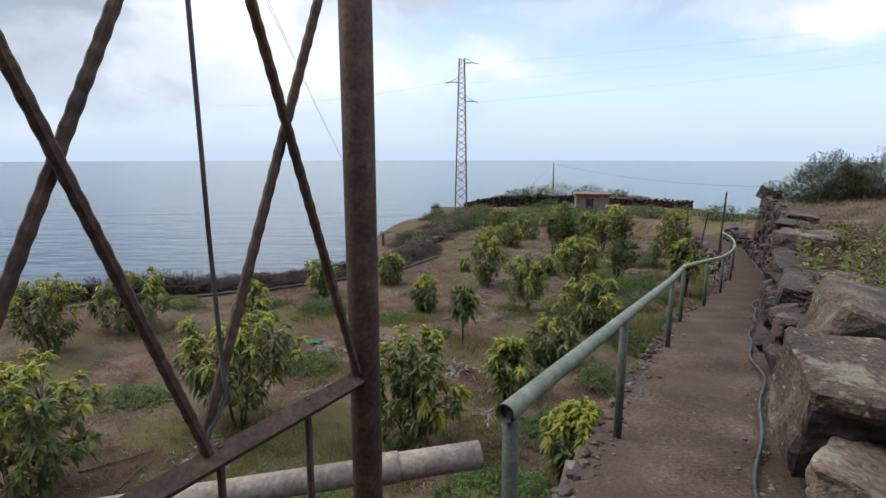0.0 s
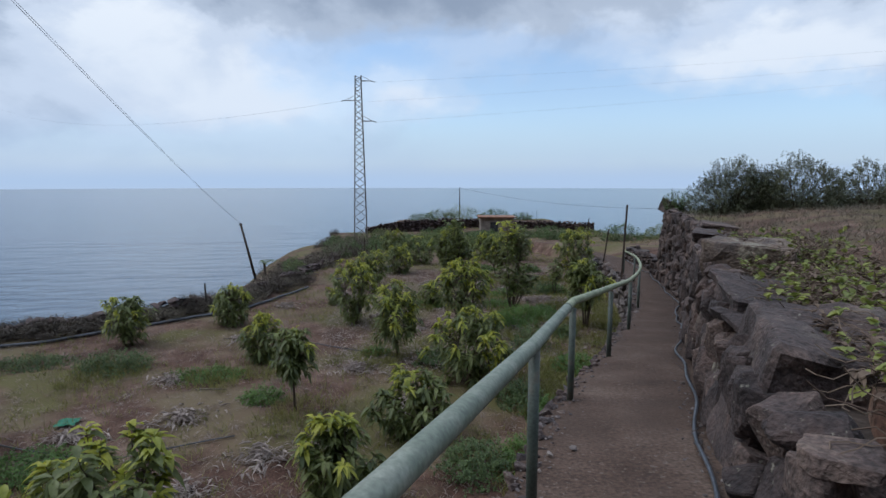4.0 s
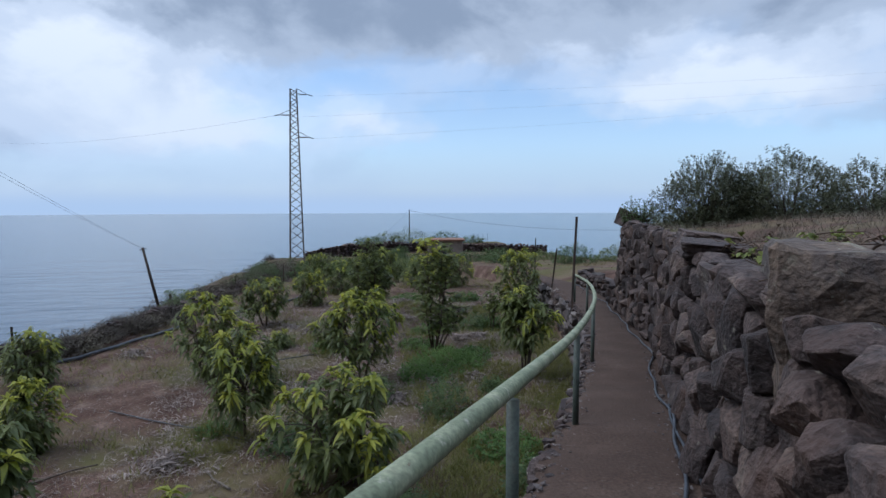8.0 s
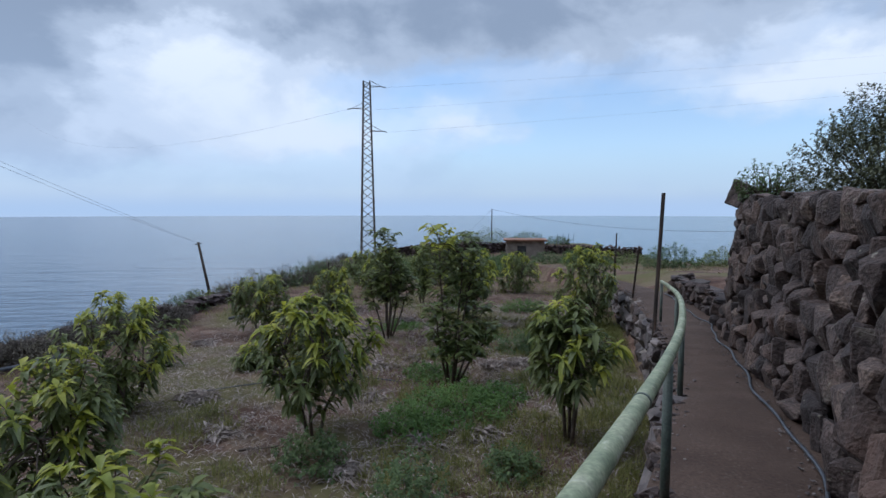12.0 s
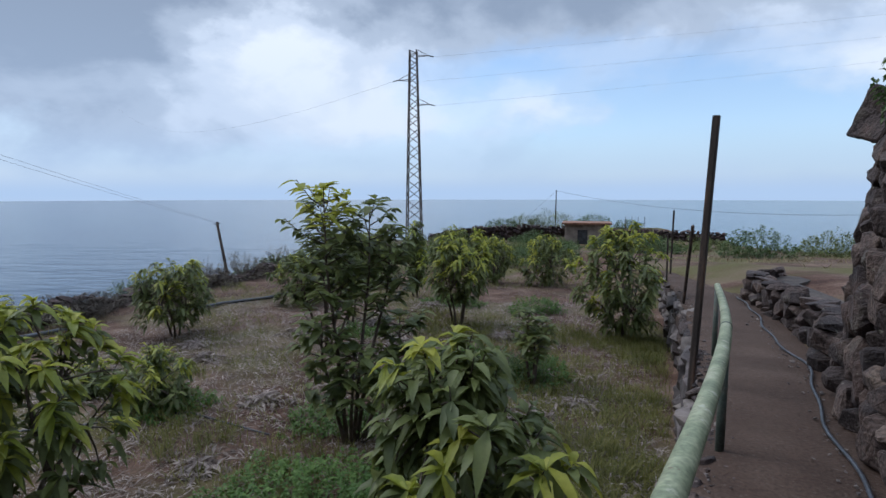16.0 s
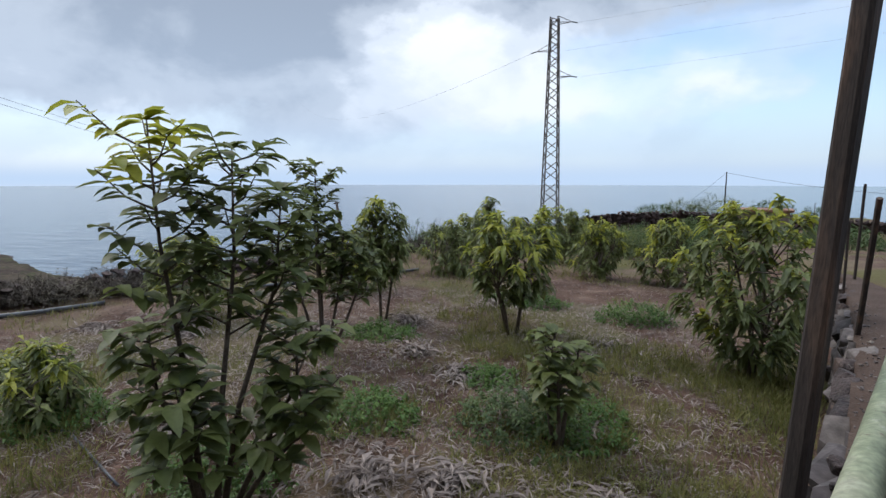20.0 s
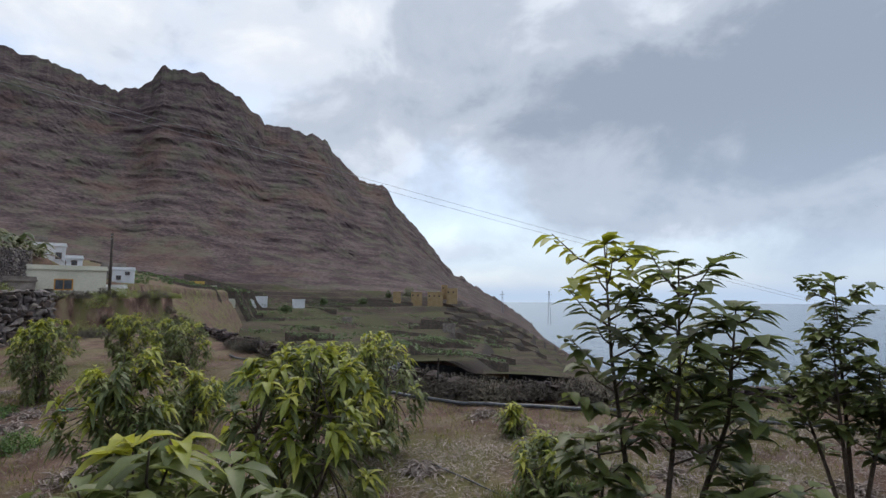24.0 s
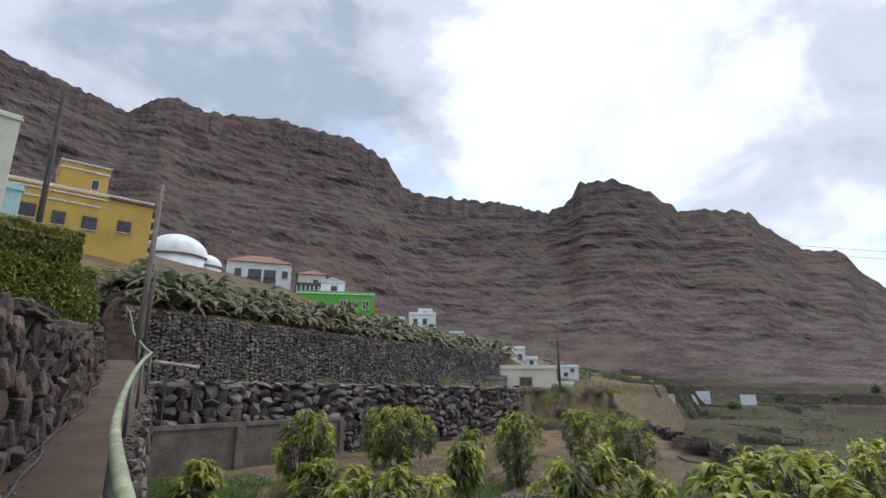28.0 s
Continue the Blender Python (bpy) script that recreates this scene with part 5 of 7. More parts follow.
# dark scrub over the tumbled wall, dry brush and thorn along the sea edge
rs = random.Random(17)
at_, len_ = along(WEST[1:8])
for k in range(44):
    x, y, dx, dy = at_(len_ * (k + rs.random()) / 44)
    off = rs.uniform(-0.55, 0.35)
    x, y = x - dy * off, y + dx * off
    top = ground_z(x + dy * 1.2, y - dx * 1.2) + 0.18
    w, h = rs.uniform(1.2, 2.4), rs.uniform(0.35, 0.75) * (1.25 if -12 < x < -6 else 0.9)
    leafy_shrub("scrub_clump", x, y, top, w, w * 0.8, h, 430 + k, M["scrub"] if k % 5 else M["brush"], "dark brown leafless scrub over the tumbled sea edge wall", int(210 * w), 7, 0.085, 0.3, True, "scrub", "scrub along the sea edge", M["scrub"])
for k in range(26):
    y = rs.uniform(33, 80)
    x = float(np.interp(y, [p[1] for p in WEST[7:]], [p[0] for p in WEST[7:]])) + rs.uniform(-4.5, 1.5) + (1.5 if y > 66 else 0)
    w = rs.uniform(1.6, 3.2)
    leafy_shrub("scrub_clump", x, y, ground_z(x, y) - 0.1, w, w * 0.8, rs.uniform(0.5, 1.1), 470 + k, M["scrub"] if k % 3 else M["brush"], "dark brown scrub on the rocky slope above the sea", int(150 * w), 7, 0.12, 0.3, True, "scrub", "scrub along the sea edge", M["scrub"])
for k in range(60):
    x = rs.uniform(-64, -28)
    y = lower_line(x) + rs.uniform(-1.6, 2.6)
    w = rs.uniform(1.8, 3.8)
    leafy_shrub("scrub_clump", x, y, ground_z(x, y) - 0.1, w, w * 0.9, rs.uniform(0.4, 1.0), 540 + k, M["scrub"] if k % 3 == 0 else M["brush"] if k % 3 == 1 else M["vine"], "brown and olive scrub on the bank beyond the terrace wall", int(150 * w), 7, 0.14, 0.4, False, "scrub", "scrub on the far bank")
for i, (x, y, w, h) in enumerate([(0.9, 32.4, 1.6, 0.9), (1.7, 35.0, 2.0, 1.0), (2.2, 37.4, 2.2, 1.1), (2.7, 40.0, 2.4, 1.3), (3.2, 43.0, 2.6, 1.4), (3.6, 46.0, 2.8, 1.5), (3.9, 50.0, 2.8, 1.5), (3.9, 54.0, 3.0, 1.5), (4.2, 59.0, 3.2, 1.6), (4.6, 64.0, 3.2, 1.5), (-1.6, 47.6, 2.0, 1.0), (7.4, 69.0, 3.4, 1.5)]):
    leafy_shrub("dry_brush", x, y, ground_z(x, y), w, w * 0.9, h, 400 + i, M["brush"] if i % 4 else M["weed_dark"], "grey brown dry brush on the stony sea edge", int(200 * w), 7, 0.10, 0.3, True, "brush", "dry brush along the sea edge")


def tufts(name, spots, rng, per, length, width, material, label, lean=0.6, droop=0.5):
    """Grass: blades rising from each spot, as one mass."""
    pts = np.array([(x, y, ground_z(x, y)) for x, y in spots])
    base = np.repeat(pts, per, 0) + np.concatenate([rng.normal(size=(len(pts) * per, 2)) * 0.05, np.zeros((len(pts) * per, 1))], 1)
    n = len(base)
    a = rng.uniform(0, 2 * math.pi, n)
    ln = np.abs(rng.normal(lean, 0.25, n))
    out = np.stack([np.cos(a) * ln, np.sin(a) * ln, np.ones(n)], 1)
    L = rng.uniform(0.5, 1.2, n) * length
    v, f = blades(base, out, L, np.full(n, width), rng.uniform(0.2, 1.0, n) * droop, 0.1, 2)
    ob = link_mesh(name, v, f, material, smooth=True)
    return tagged(ob, label, "grass", kind="stuff")


RNG = np.random.default_rng(7)


def in_field(x, y):
    return 3.2 < y < 44 and x < left_x(y) - 0.35 and west_side(x, y) < -0.4 and (x > -24)


def scatter(n, keep, box):
    out = []
    while len(out) < n:
        x, y = RNG.uniform(box[0], box[2]), RNG.uniform(box[1], box[3])
        if keep(x, y):
            out.append((x, y))
    return out


patch = lambda x, y, s, t, o: noise.noise(Vector((x * s + o, y * s, o))) > t
dry_keep = lambda x, y: in_field(x, y) and patch(x, y, 0.42, 0.02, 5.0)
green_keep = lambda x, y: in_field(x, y) and (patch(x, y, 0.36, 0.0, 31.0) or (left_x(y) - x < 2.2 + 0.8 * noise.noise(Vector((x, y, 3))) and y > 8))
tufts("dry_grass", scatter(4600, dry_keep, (-18, 4, 17, 42)), RNG, 7, 0.20, 0.006, M["dry"], "pale dry grass tufts across the field")
tufts("green_grass", scatter(5200, green_keep, (-14, 4, 17, 42)), RNG, 7, 0.26, 0.011, M["green_grass"], "yellowish green grass patches in the field")
near_spots = []
while len(near_spots) < 4300:
    y = RNG.uniform(7, 30)
    x = left_x(y) - 0.3 - abs(RNG.normal(0, 2.3))
    if noise.noise(Vector((x * 0.55, y * 0.55, 8))) > 0.0:
        near_spots.append((x, y))
tufts("meadow_grass", near_spots, RNG, 9, 0.23, 0.010, M["green_grass"], "lush olive green grass between the trees beside the path", 0.7)
clump_spots = []
for cx, cy, r in [(10.2, 25.7, 0.8), (13.2, 26.7, 0.9), (12.9, 25.7, 0.6), (11.5, 28.4, 0.6), (11.3, 29.2, 0.8), (15.0, 28.0, 0.8), (9.6, 22.7, 0.8), (4.6, 18.2, 0.7), (0.9, 17.3, 1.2), (-2.4, 17.8, 1.0), (2.8, 14.6, 1.0), (-1.9, 9.3, 1.4), (8.4, 16.4, 1.1), (9.5, 17.5, 1.2), (8.5, 15.0, 1.0), (6.2, 25.4, 0.8), (8.0, 23.2, 0.6), (7.0, 23.9, 0.8), (5.3, 21.3, 0.9), (10.9, 20.6, 0.9), (9.2, 19.6, 0.9), (12.6, 27.8, 0.8), (13.6, 28.8, 0.8), (10.4, 30.4, 0.9), (-3.4, 13.2, 0.9), (0.6, 8.6, 1.2), (-0.6, 12.4, 1.0), (3.2, 9.6, 1.2), (6.6, 19.0, 0.8), (12.0, 23.2, 0.7), (13.0, 22.8, 0.7)]:
    for _ in range(int(70 * r * r) + 20):
        a, q = RNG.uniform(0, 6.28), r * math.sqrt(RNG.random())
        clump_spots.append((cx + q * math.cos(a), cy + q * math.sin(a)))
tufts("grass_clumps", clump_spots, RNG, 16, 0.33, 0.009, M["green_grass"], "olive green grass clumps among the trees", 0.55)
edge_spots = [(left_x(y) - RNG.uniform(0.3, 1.3), y) for y in RNG.uniform(2, 30, 900)]
tufts("edge_grass", edge_spots, RNG, 8, 0.34, 0.010, M["green_grass"], "tall green grass along the foot of the path wall", 0.5)
terr = scatter(6500, lambda x, y: right_x(y) + 0.7 < x < right_x(y) + 11, (4, 1, 26, 22))
tufts("terrace_grass", terr, RNG, 7, 0.24, 0.008, M["brush"], "dry brown grass on the terrace above the wall", 0.9)
far_spots = scatter(2200, lambda x, y: x > left_x(min(y, 33)) + 2.2 or y > 42, (0, 30, 46, 74))
tufts("far_grass", far_spots, RNG, 6, 0.32, 0.02, M["dry"], "dry grass on the far plateau", 0.8)


def litter(name, spots, rng, per, size, material, label, spread=0.12, flat=0.35):
    """Dead leaves and straw lying about: bent strips at all angles."""
    pts = np.array([(x, y, ground_z(x, y) + 0.012) for x, y in spots])
    n = len(pts) * per
    base = np.repeat(pts, per, 0) + rng.normal(size=(n, 3)) * np.array([spread, spread, 0.0])
    base[:, 2] += np.abs(rng.normal(size=n)) * 0.02
    a = rng.uniform(0, 2 * math.pi, n)
    out = np.stack([np.cos(a), np.sin(a), np.abs(rng.normal(0, flat, n))], 1)
    L = rng.uniform(0.4, 1.3, n) * size
    v, f = blades(base, out, L, np.minimum(L * rng.uniform(0.03, 0.14, n), 0.022), rng.uniform(0.1, 0.6, n), 0.3, 2)
    ob = link_mesh(name, v, f, material, smooth=False)
    return tagged(ob, label, "plant litter", kind="stuff")


bare_keep = lambda x, y: in_field(x, y)
litter("straw_litter", scatter(6000, bare_keep, (-12, 4, 17, 36)), RNG, 9, 0.17, M["straw"], "grey straw and dead leaf litter on the field")
litter("straw_litter", scatter(4500, bare_keep, (3, 17, 15, 33)), RNG, 9, 0.17, M["litter"], "pale straw and shredded leaves under the nearer trees")
litter("brown_litter", scatter(6500, bare_keep, (-18, 4, 17, 40)), RNG, 5, 0.20, M["litter_brown"], "brown dead leaves scattered on the field")


def leaf_heap(x, y, w, seed):
    rng = np.random.default_rng(seed)
    n = int(260 * w)
    r = np.abs(rng.normal(0, w * 0.3, n))
    a = rng.uniform(0, 2 * math.pi, n)
    zz = np.maximum(0.10 * w * (1 - r / (w * 0.8)), 0) * rng.uniform(0.3, 1.3, n)
    base = np.stack([r * np.cos(a), r * np.sin(a), zz + 0.02], 1)
    b = rng.uniform(0, 2 * math.pi, n)
    out = np.stack([np.cos(b), np.sin(b), rng.normal(0.0, 0.22, n)], 1)
    L = rng.uniform(0.07, 0.30, n)
    v, f = blades(base, out, L, L * rng.uniform(0.06, 0.26, n), rng.uniform(0, 0.5, n), 0.45)
    ob = link_mesh("leaf_heap", v, f, M["litter"])
    ob.location = (x, y, ground_z(x, y))
    tagged(ob, "heap of curled grey dead banana leaves on the soil", "leaf heap", group="leaf heaps in the field", kind="stuff")


for i, (x, y, w) in enumerate([(8.4, 24.6, 0.9), (9.3, 25.4, 0.7), (6.3, 26.6, 0.9), (5.6, 27.6, 0.8), (9.0, 30.0, 1.2), (10.4, 31.6, 1.3), (13.0, 26.2, 0.9), (13.3, 24.9, 0.8), (11.1, 24.4, 1.1), (4.0, 17.4, 1.0), (2.3, 13.0, 1.2), (0.4, 14.8, 1.3), (-2.4, 9.0, 1.3), (-0.6, 17.3, 1.0), (8.4, 22.6, 0.7), (12.4, 28.6, 0.9), (3.4, 27.3, 0.9), (1.2, 25.2, 1.0), (-4.2, 12.6, 1.2), (3.0, 10.3, 0.9), (4.9, 22.8, 0.9), (12.9, 29.6, 0.7), (9.9, 28.2, 0.9), (0.4, 20.6, 0.9), (-1.5, 14.4, 1.0), (10.4, 20.6, 1.0), (9.3, 20.4, 0.9), (11.9, 24.7, 1.1), (10.9, 27.6, 1.0), (12.6, 24.2, 0.8), (8.3, 19.6, 0.8), (6.0, 21.0, 0.9), (5.0, 14.9, 0.9), (3.6, 13.4, 1.0), (1.2, 12.0, 1.1), (-0.8, 11.4, 1.0), (7.5, 28.9, 1.0)]):
    leaf_heap(x, y, w, 200 + i)

# ---- poles, cables and metalwork ----


def sag(a, b, drop, n=24):
    a, b = Vector(a), Vector(b)
    return [a.lerp(b, k / n) - Vector((0, 0, drop * 4 * (k / n) * (1 - k / n))) for k in range(n + 1)]


def cable(name, a, b, drop, r, label, material=None):
    g = Geo().tube(sag(a, b, drop), r, 5)
    return tagged(g.link(name, material or M["cable"], smooth=True), label, "cable")


def lattice_tower():
    bx, by, bz, h = 4.55, 73.2, ground_z(4.55, 73.2), 14.05 + 5.5
    h = 14.05 - bz
    t = empty("lattice_tower", "tall galvanised lattice power line tower with three short arms", "pylon", (bx, by, bz))
    half = lambda z: 0.82 + (0.36 - 0.82) * z / h
    for sx in (-1, 1):
        for sy in (-1, 1):
            g = Geo().tube([(sx * half(0), sy * half(0), -0.4), (sx * half(h), sy * half(h), h)], 0.07, 4)
            g.link("leg", M["steel"], t)
    z, k = 0.3, 0
    while z < h - 0.3:
        step = 1.5 * half(z)
        z1 = min(z + step, h - 0.05)
        a, b = half(z), half(z1)
        for face in range(4):
            m = Matrix.Rotation(face * math.pi / 2, 4, "Z")
            s = 1 if k % 2 else -1
            g = Geo().tube([m @ Vector((s * a, -a, z)), m @ Vector((-s * b, -b, z1))], 0.042, 4)
            g.link("brace", M["steel"], t)
        z, k = z1, k + 1
    tips = []
    for zz, s in ((h - 0.45, 1), (h - 2.9, -1), (h - 5.4, 1)):
        a = half(zz)
        tip = Vector((s * (a + 1.25), 0, zz - 0.1))
        g = Geo()
        for sy in (-1, 1):
            g.tube([(s * a, sy * a, zz - 0.1), tip], 0.035, 4)
        g.tube([(s * a, 0, zz + 0.55), tip], 0.03, 4)
        arm = g.link("arm", M["steel"], t)
        ins = Geo().tube([tip, tip + Vector((s * 0.5, 0, -0.12))], [0.06, 0.05], 6)
        ins.link("insulator", M["post"], arm, "dark insulator string")
        tips.append((bx + tip.x + s * 0.5, by, bz + tip.z - 0.12))
    return tips


TIPS = lattice_tower()
for k, dz in ((0, 0.0), (2, -0.6)):
    a_ = Vector(TIPS[k])
    cable("power_cable", a_, a_ + Vector((0.984, 0.133, 0.117)) * 125, 0.6, 0.006, "thin grey power cable running from the tower", M["wire"])
a_ = Vector((TIPS[1][0] + 3.2, TIPS[1][1], TIPS[1][2]))
cable("power_cable", a_, a_ + Vector((0.984, 0.133, 0.117)) * 125, 0.6, 0.006, "thin grey power cable running from the tower", M["wire"])
cable("power_cable", TIPS[1], (-160, 260, 40), 8.0, 0.010, "thin grey power cable running out over the sea", M["wire"])


def leaning_pole():
    p = empty("leaning_pole", "dark leaning wooden telephone pole at the sea edge", "pole", (-4.43, 49.7, -6.6))
    Geo().tube([(0, 0, -0.8), (-1.21, 0.8, 4.0)], [0.12, 0.085], 8).link("shaft", M["wood_dark"], p, "", True)
    Geo().tube([(-1.42, 0.8, 3.83), (-0.98, 0.8, 3.93)], 0.035, 6).link("crossbar", M["wood_dark"], p)


leaning_pole()
cable("telephone_cable", (-5.64, 50.5, -2.62), (-0.33, -2.4, 8.05), 0.42, 0.005, "thin telephone cable from the leaning pole to the wooden pole", M["wire"])
cable("telephone_cable", (-5.50, 50.5, -2.72), (-0.17, -2.4, 7.85), 0.50, 0.005, "thin telephone cable from the leaning pole to the wooden pole", M["wire"])


def plain_pole(x, y, z0, z1, r, label, material, arm=True, lean=(0, 0)):
    p = empty("utility_pole", label, "pole", (x, y, z0))
    hh = z1 - z0
    Geo().tube([(0, 0, -0.5), (lean[0], lean[1], hh)], [r * 1.25, r * 0.85], 9).link("shaft", material, p, "", True)
    if arm:
        for k in (0.25, 0.6):
            Geo().tube([(lean[0] - 0.35, lean[1], hh - k), (lean[0] + 0.35, lean[1], hh - k)], 0.03, 6).link("crossbar", M["zinc"], p)
            for s in (-0.3, 0.3):
                Geo().tube([(lean[0] + s, lean[1], hh - k), (lean[0] + s, lean[1], hh - k + 0.14)], [0.05, 0.03], 6).link("insulator", M["post"], p)
    return p


plain_pole(23.9, 105.5, -5.8, -0.1, 0.09, "slim dark pole standing on the far knoll", M["wood_dark"], False)
cable("far_cable", (23.9, 105.5, -0.2), (70, 50, 0.9), 3.4, 0.02, "dark cable sagging from the far pole")
cable("far_cable", (23.9, 105.5, -0.2), (16, 100, -6.5), 0.2, 0.015, "stay wire of the far pole")
plain_pole(-0.02, -2.58, -1.2, 8.45, 0.12, "weathered grey wooden pole beside the footpath", M["wood_pole"], True, (-0.15, -0.1))
plain_pole(1.98, -8.9, 0.8, 13.8, 0.14, "tall brown wooden utility pole with crossbars", M["wood_dark"], True, (0.1, 0))
cable("house_cable", (-0.25, -2.4, 8.0), (1.95, -8.6, 13.2), 0.3, 0.012, "black cable between the two wooden poles")
cable("house_cable", (1.95, -8.6, 13.1), (30, 10, 10), 1.5, 0.012, "black cable leading from the wooden pole")
cable("house_cable", (-0.25, -2.4, 7.7), (-34, -36, 15.0), 1.2, 0.012, "black cable leading to the white house")
plain_pole(-46.5, 1.8, -2.5, 5.2, 0.13, "dark wooden pole beside the long white shed", M["wood_dark"], True)


def stake(x0, y0, z0, x1, y1, z1, w, label):
    d = Vector((x1 - x0, y1 - y0, z1 - z0))
    m = Matrix.Translation((x0, y0, z0)) @ d.to_track_quat("Z", "Y").to_matrix().to_4x4() @ Matrix.Rotation(0.5, 4, "Z")
    g = Geo().box(-w / 2, -w / 2, -0.5, w / 2, w / 2, d.length, bev=w * 0.18)
    ob = g.link("fence_stake", M["wood_dark"])
    ob.matrix_basis = m
    return tagged(ob, label, "stake", group="stakes along the path edge")


stake(13.93, 22.18, -3.65, 14.12, 22.26, -0.01, 0.066, "tall dark weathered wooden stake at the path edge")
stake(16.0, 28.1, -4.0, 15.68, 26.78, -1.36, 0.05, "leaning dark wooden stake at the path edge")
stake(17.5, 33.1, -4.0, 17.44, 32.82, -1.26, 0.045, "upright dark wooden stake beside the path")
stake(16.9, 31.6, -4.0, 16.85, 31.5, -1.9, 0.04, "thin grey wooden stake beside the path")
stake(-1.65, 24.7, -4.1, -1.7, 24.75, -3.0, 0.05, "short pale stake beside the field wall")
stake(5.4, 40.5, -4.6, 5.35, 40.6, -3.4, 0.05, "short thin stake at the sea edge")
stake(4.6, 42.5, -4.6, 4.6, 42.6, -3.3, 0.05, "short thin stake at the sea edge")


def lattice_gate():
    """The open steel lattice panel beside the top of the path."""
    px, py = 1.85, 1.06
    ux, uy = -0.506, -0.8626
    base = Vector((px, py, path_z(py)))
    gate = empty("lattice_gate", "rusty steel lattice side panel with crossed rebar beside the path", "gate", base)
    P = lambda s, z: Vector((ux * s, uy * s, z - base.z))
    Geo().tube([P(0, -0.9), P(0, 3.4)], 0.043, 18).link("gate_post", M["rust"], gate, "", True)
    Geo().tube([P(2.6, -0.3), P(2.6, 3.4)], 0.043, 14).link("gate_post", M["rust"], gate, "", True)
    for z, t in ((0.93, 0.028), (2.25, 0.024), (0.12, 0.02)):
        Geo().tube([P(0.02, z), P(2.6, z)], t, 4).link("gate_bar", M["rust"], gate)
    for k in range(5):
        a, b = 0.045 + k * 0.4605, 0.5055 + k * 0.4605
        for s0, s1, off in ((a, b - 0.06, 0.012), (b, max(a - 0.06, 0.0), -0.012)):
            pts = []
            for i in range(61):
                t = i / 60
                p = P(s0 + (s1 - s0) * t, 0.955 + (1.14 if k else 1.225) * t)
                p += Vector((-uy, ux, 0)) * off
                pts.append(p)
            rr = [0.0105 + (0.0016 if i % 2 else 0) for i in range(61)]
            Geo().tube(pts, rr, 7).link("rebar", M["rust"], gate)
        for s in (a + 0.18, a + 0.43):
            Geo().tube([P(s, 0.12), P(s, 0.955)], 0.009, 6).link("baluster", M["rust"], gate)
    w = [P(0.47, 2.2), P(0.46, 1.4), P(0.45, 1.05)] + [P(0.45 + 0.05 * math.sin(k * 0.5), 1.02 - 0.05 * (1 - math.cos(k * 0.5))) for k in range(1, 7)]
    Geo().tube(w, 0.005, 6).link("wire", M["cable"], gate, "loose hanging wire", True)


lattice_gate()


def cement_pipe():
    p = empty("cement_pipe", "pale cement water pipe resting on short posts beside the path", "pipe", (2.3, 2.4, -0.17))
    a, b = Vector((-0.02, 0.04, 0.02)), Vector((-2.1, -0.36, -0.08))
    Geo().tube([a, a.lerp(b, 0.24)], 0.078, 18).link("pipe_length", M["cement_pipe"], p, "", True)
    Geo().tube([a.lerp(b, 0.24), b], 0.070, 18).link("pipe_length", M["cement_pipe"], p, "", True)
    Geo().tube([a.lerp(b, 0.22), a.lerp(b, 0.27)], 0.086, 18).link("collar", M["cement_pipe"], p, "", True)
    for u in (0.3, 0.95):
        q = a.lerp(b, u)
        x, y = 2.3 + q.x, 2.4 + q.y
        g = Geo().tube([(q.x, q.y, q.z - 0.06), (q.x, q.y, ground_z(x, y) + 0.1 - 0.3)], 0.035, 8)
        g.link("support_post", M["post"], p)


cement_pipe()


def garden_hose():
    pts = []
    for y in np.arange(0.8, 28.5, 0.14):
        wob = 0.05 * math.sin(y * 1.7) + 0.035 * math.sin(y * 4.1 + 1) + 0.05 * noise.noise(Vector((y * 0.8, 0, 3)))
        x = right_x(y) - 0.005 + wob * 0.8
        pts.append((x, y, path_z(y) + 0.012 + 0.01 * abs(noise.noise(Vector((y, 2, 2))))))
    g = Geo().tube(pts, 0.0145, 8)
    tagged(g.link("irrigation_hose", M["hose"], smooth=True), "long black irrigation hose lying along the foot of the wall", "hose")
    pts2 = [(right_x(y) + 0.07 + 0.05 * math.sin(y * 2.3 + 2), y, path_z(y) + 0.015) for y in np.arange(10.5, 13.2, 0.12)]
    tagged(Geo().tube(pts2, 0.012, 8).link("irrigation_hose", M["hose"], smooth=True), "short second black hose lying at the foot of the wall", "hose")


garden_hose()


def field_pipe(pts, r, label):
    full = []
    for (ax, ay), (bx, by) in zip(pts[:-1], pts[1:]):
        n = max(3, int(math.hypot(bx - ax, by - ay) / 0.3))
        for k in range(n):
            t = k / n
            x, y = ax + (bx - ax) * t, ay + (by - ay) * t
            x += 0.05 * noise.noise(Vector((x, y, 1)))
            full.append((x, y, ground_z(x, y) + r * 0.8 + 0.03))
    tagged(Geo().tube(full, r, 8).link("field_pipe", M["hose"], smooth=True), label, "pipe")


field_pipe([(-14, 17.4), (-9.6, 19.6), (-6.4, 20.9), (-3.9, 22.2), (-1.5, 23.6), (0.2, 25.6), (1.9, 29.0)], 0.055, "thick black irrigation pipe lying along the field edge")
field_pipe([(3.0, 30.5), (5.5, 33.5), (6.6, 36.5)], 0.05, "thick black irrigation pipe lying near the sea edge")
field_pipe([(2.2, 20.2), (4.2, 18.9), (5.4, 17.9)], 0.014, "thin black drip line across the field")
field_pipe([(4.6, 23.0), (7.5, 24.0), (9.2, 23.4)], 0.014, "thin black drip line across the field")
field_pipe([(-3.5, 14.6), (-0.5, 13.4), (2.0, 13.9)], 0.014, "thin black drip line across the field")


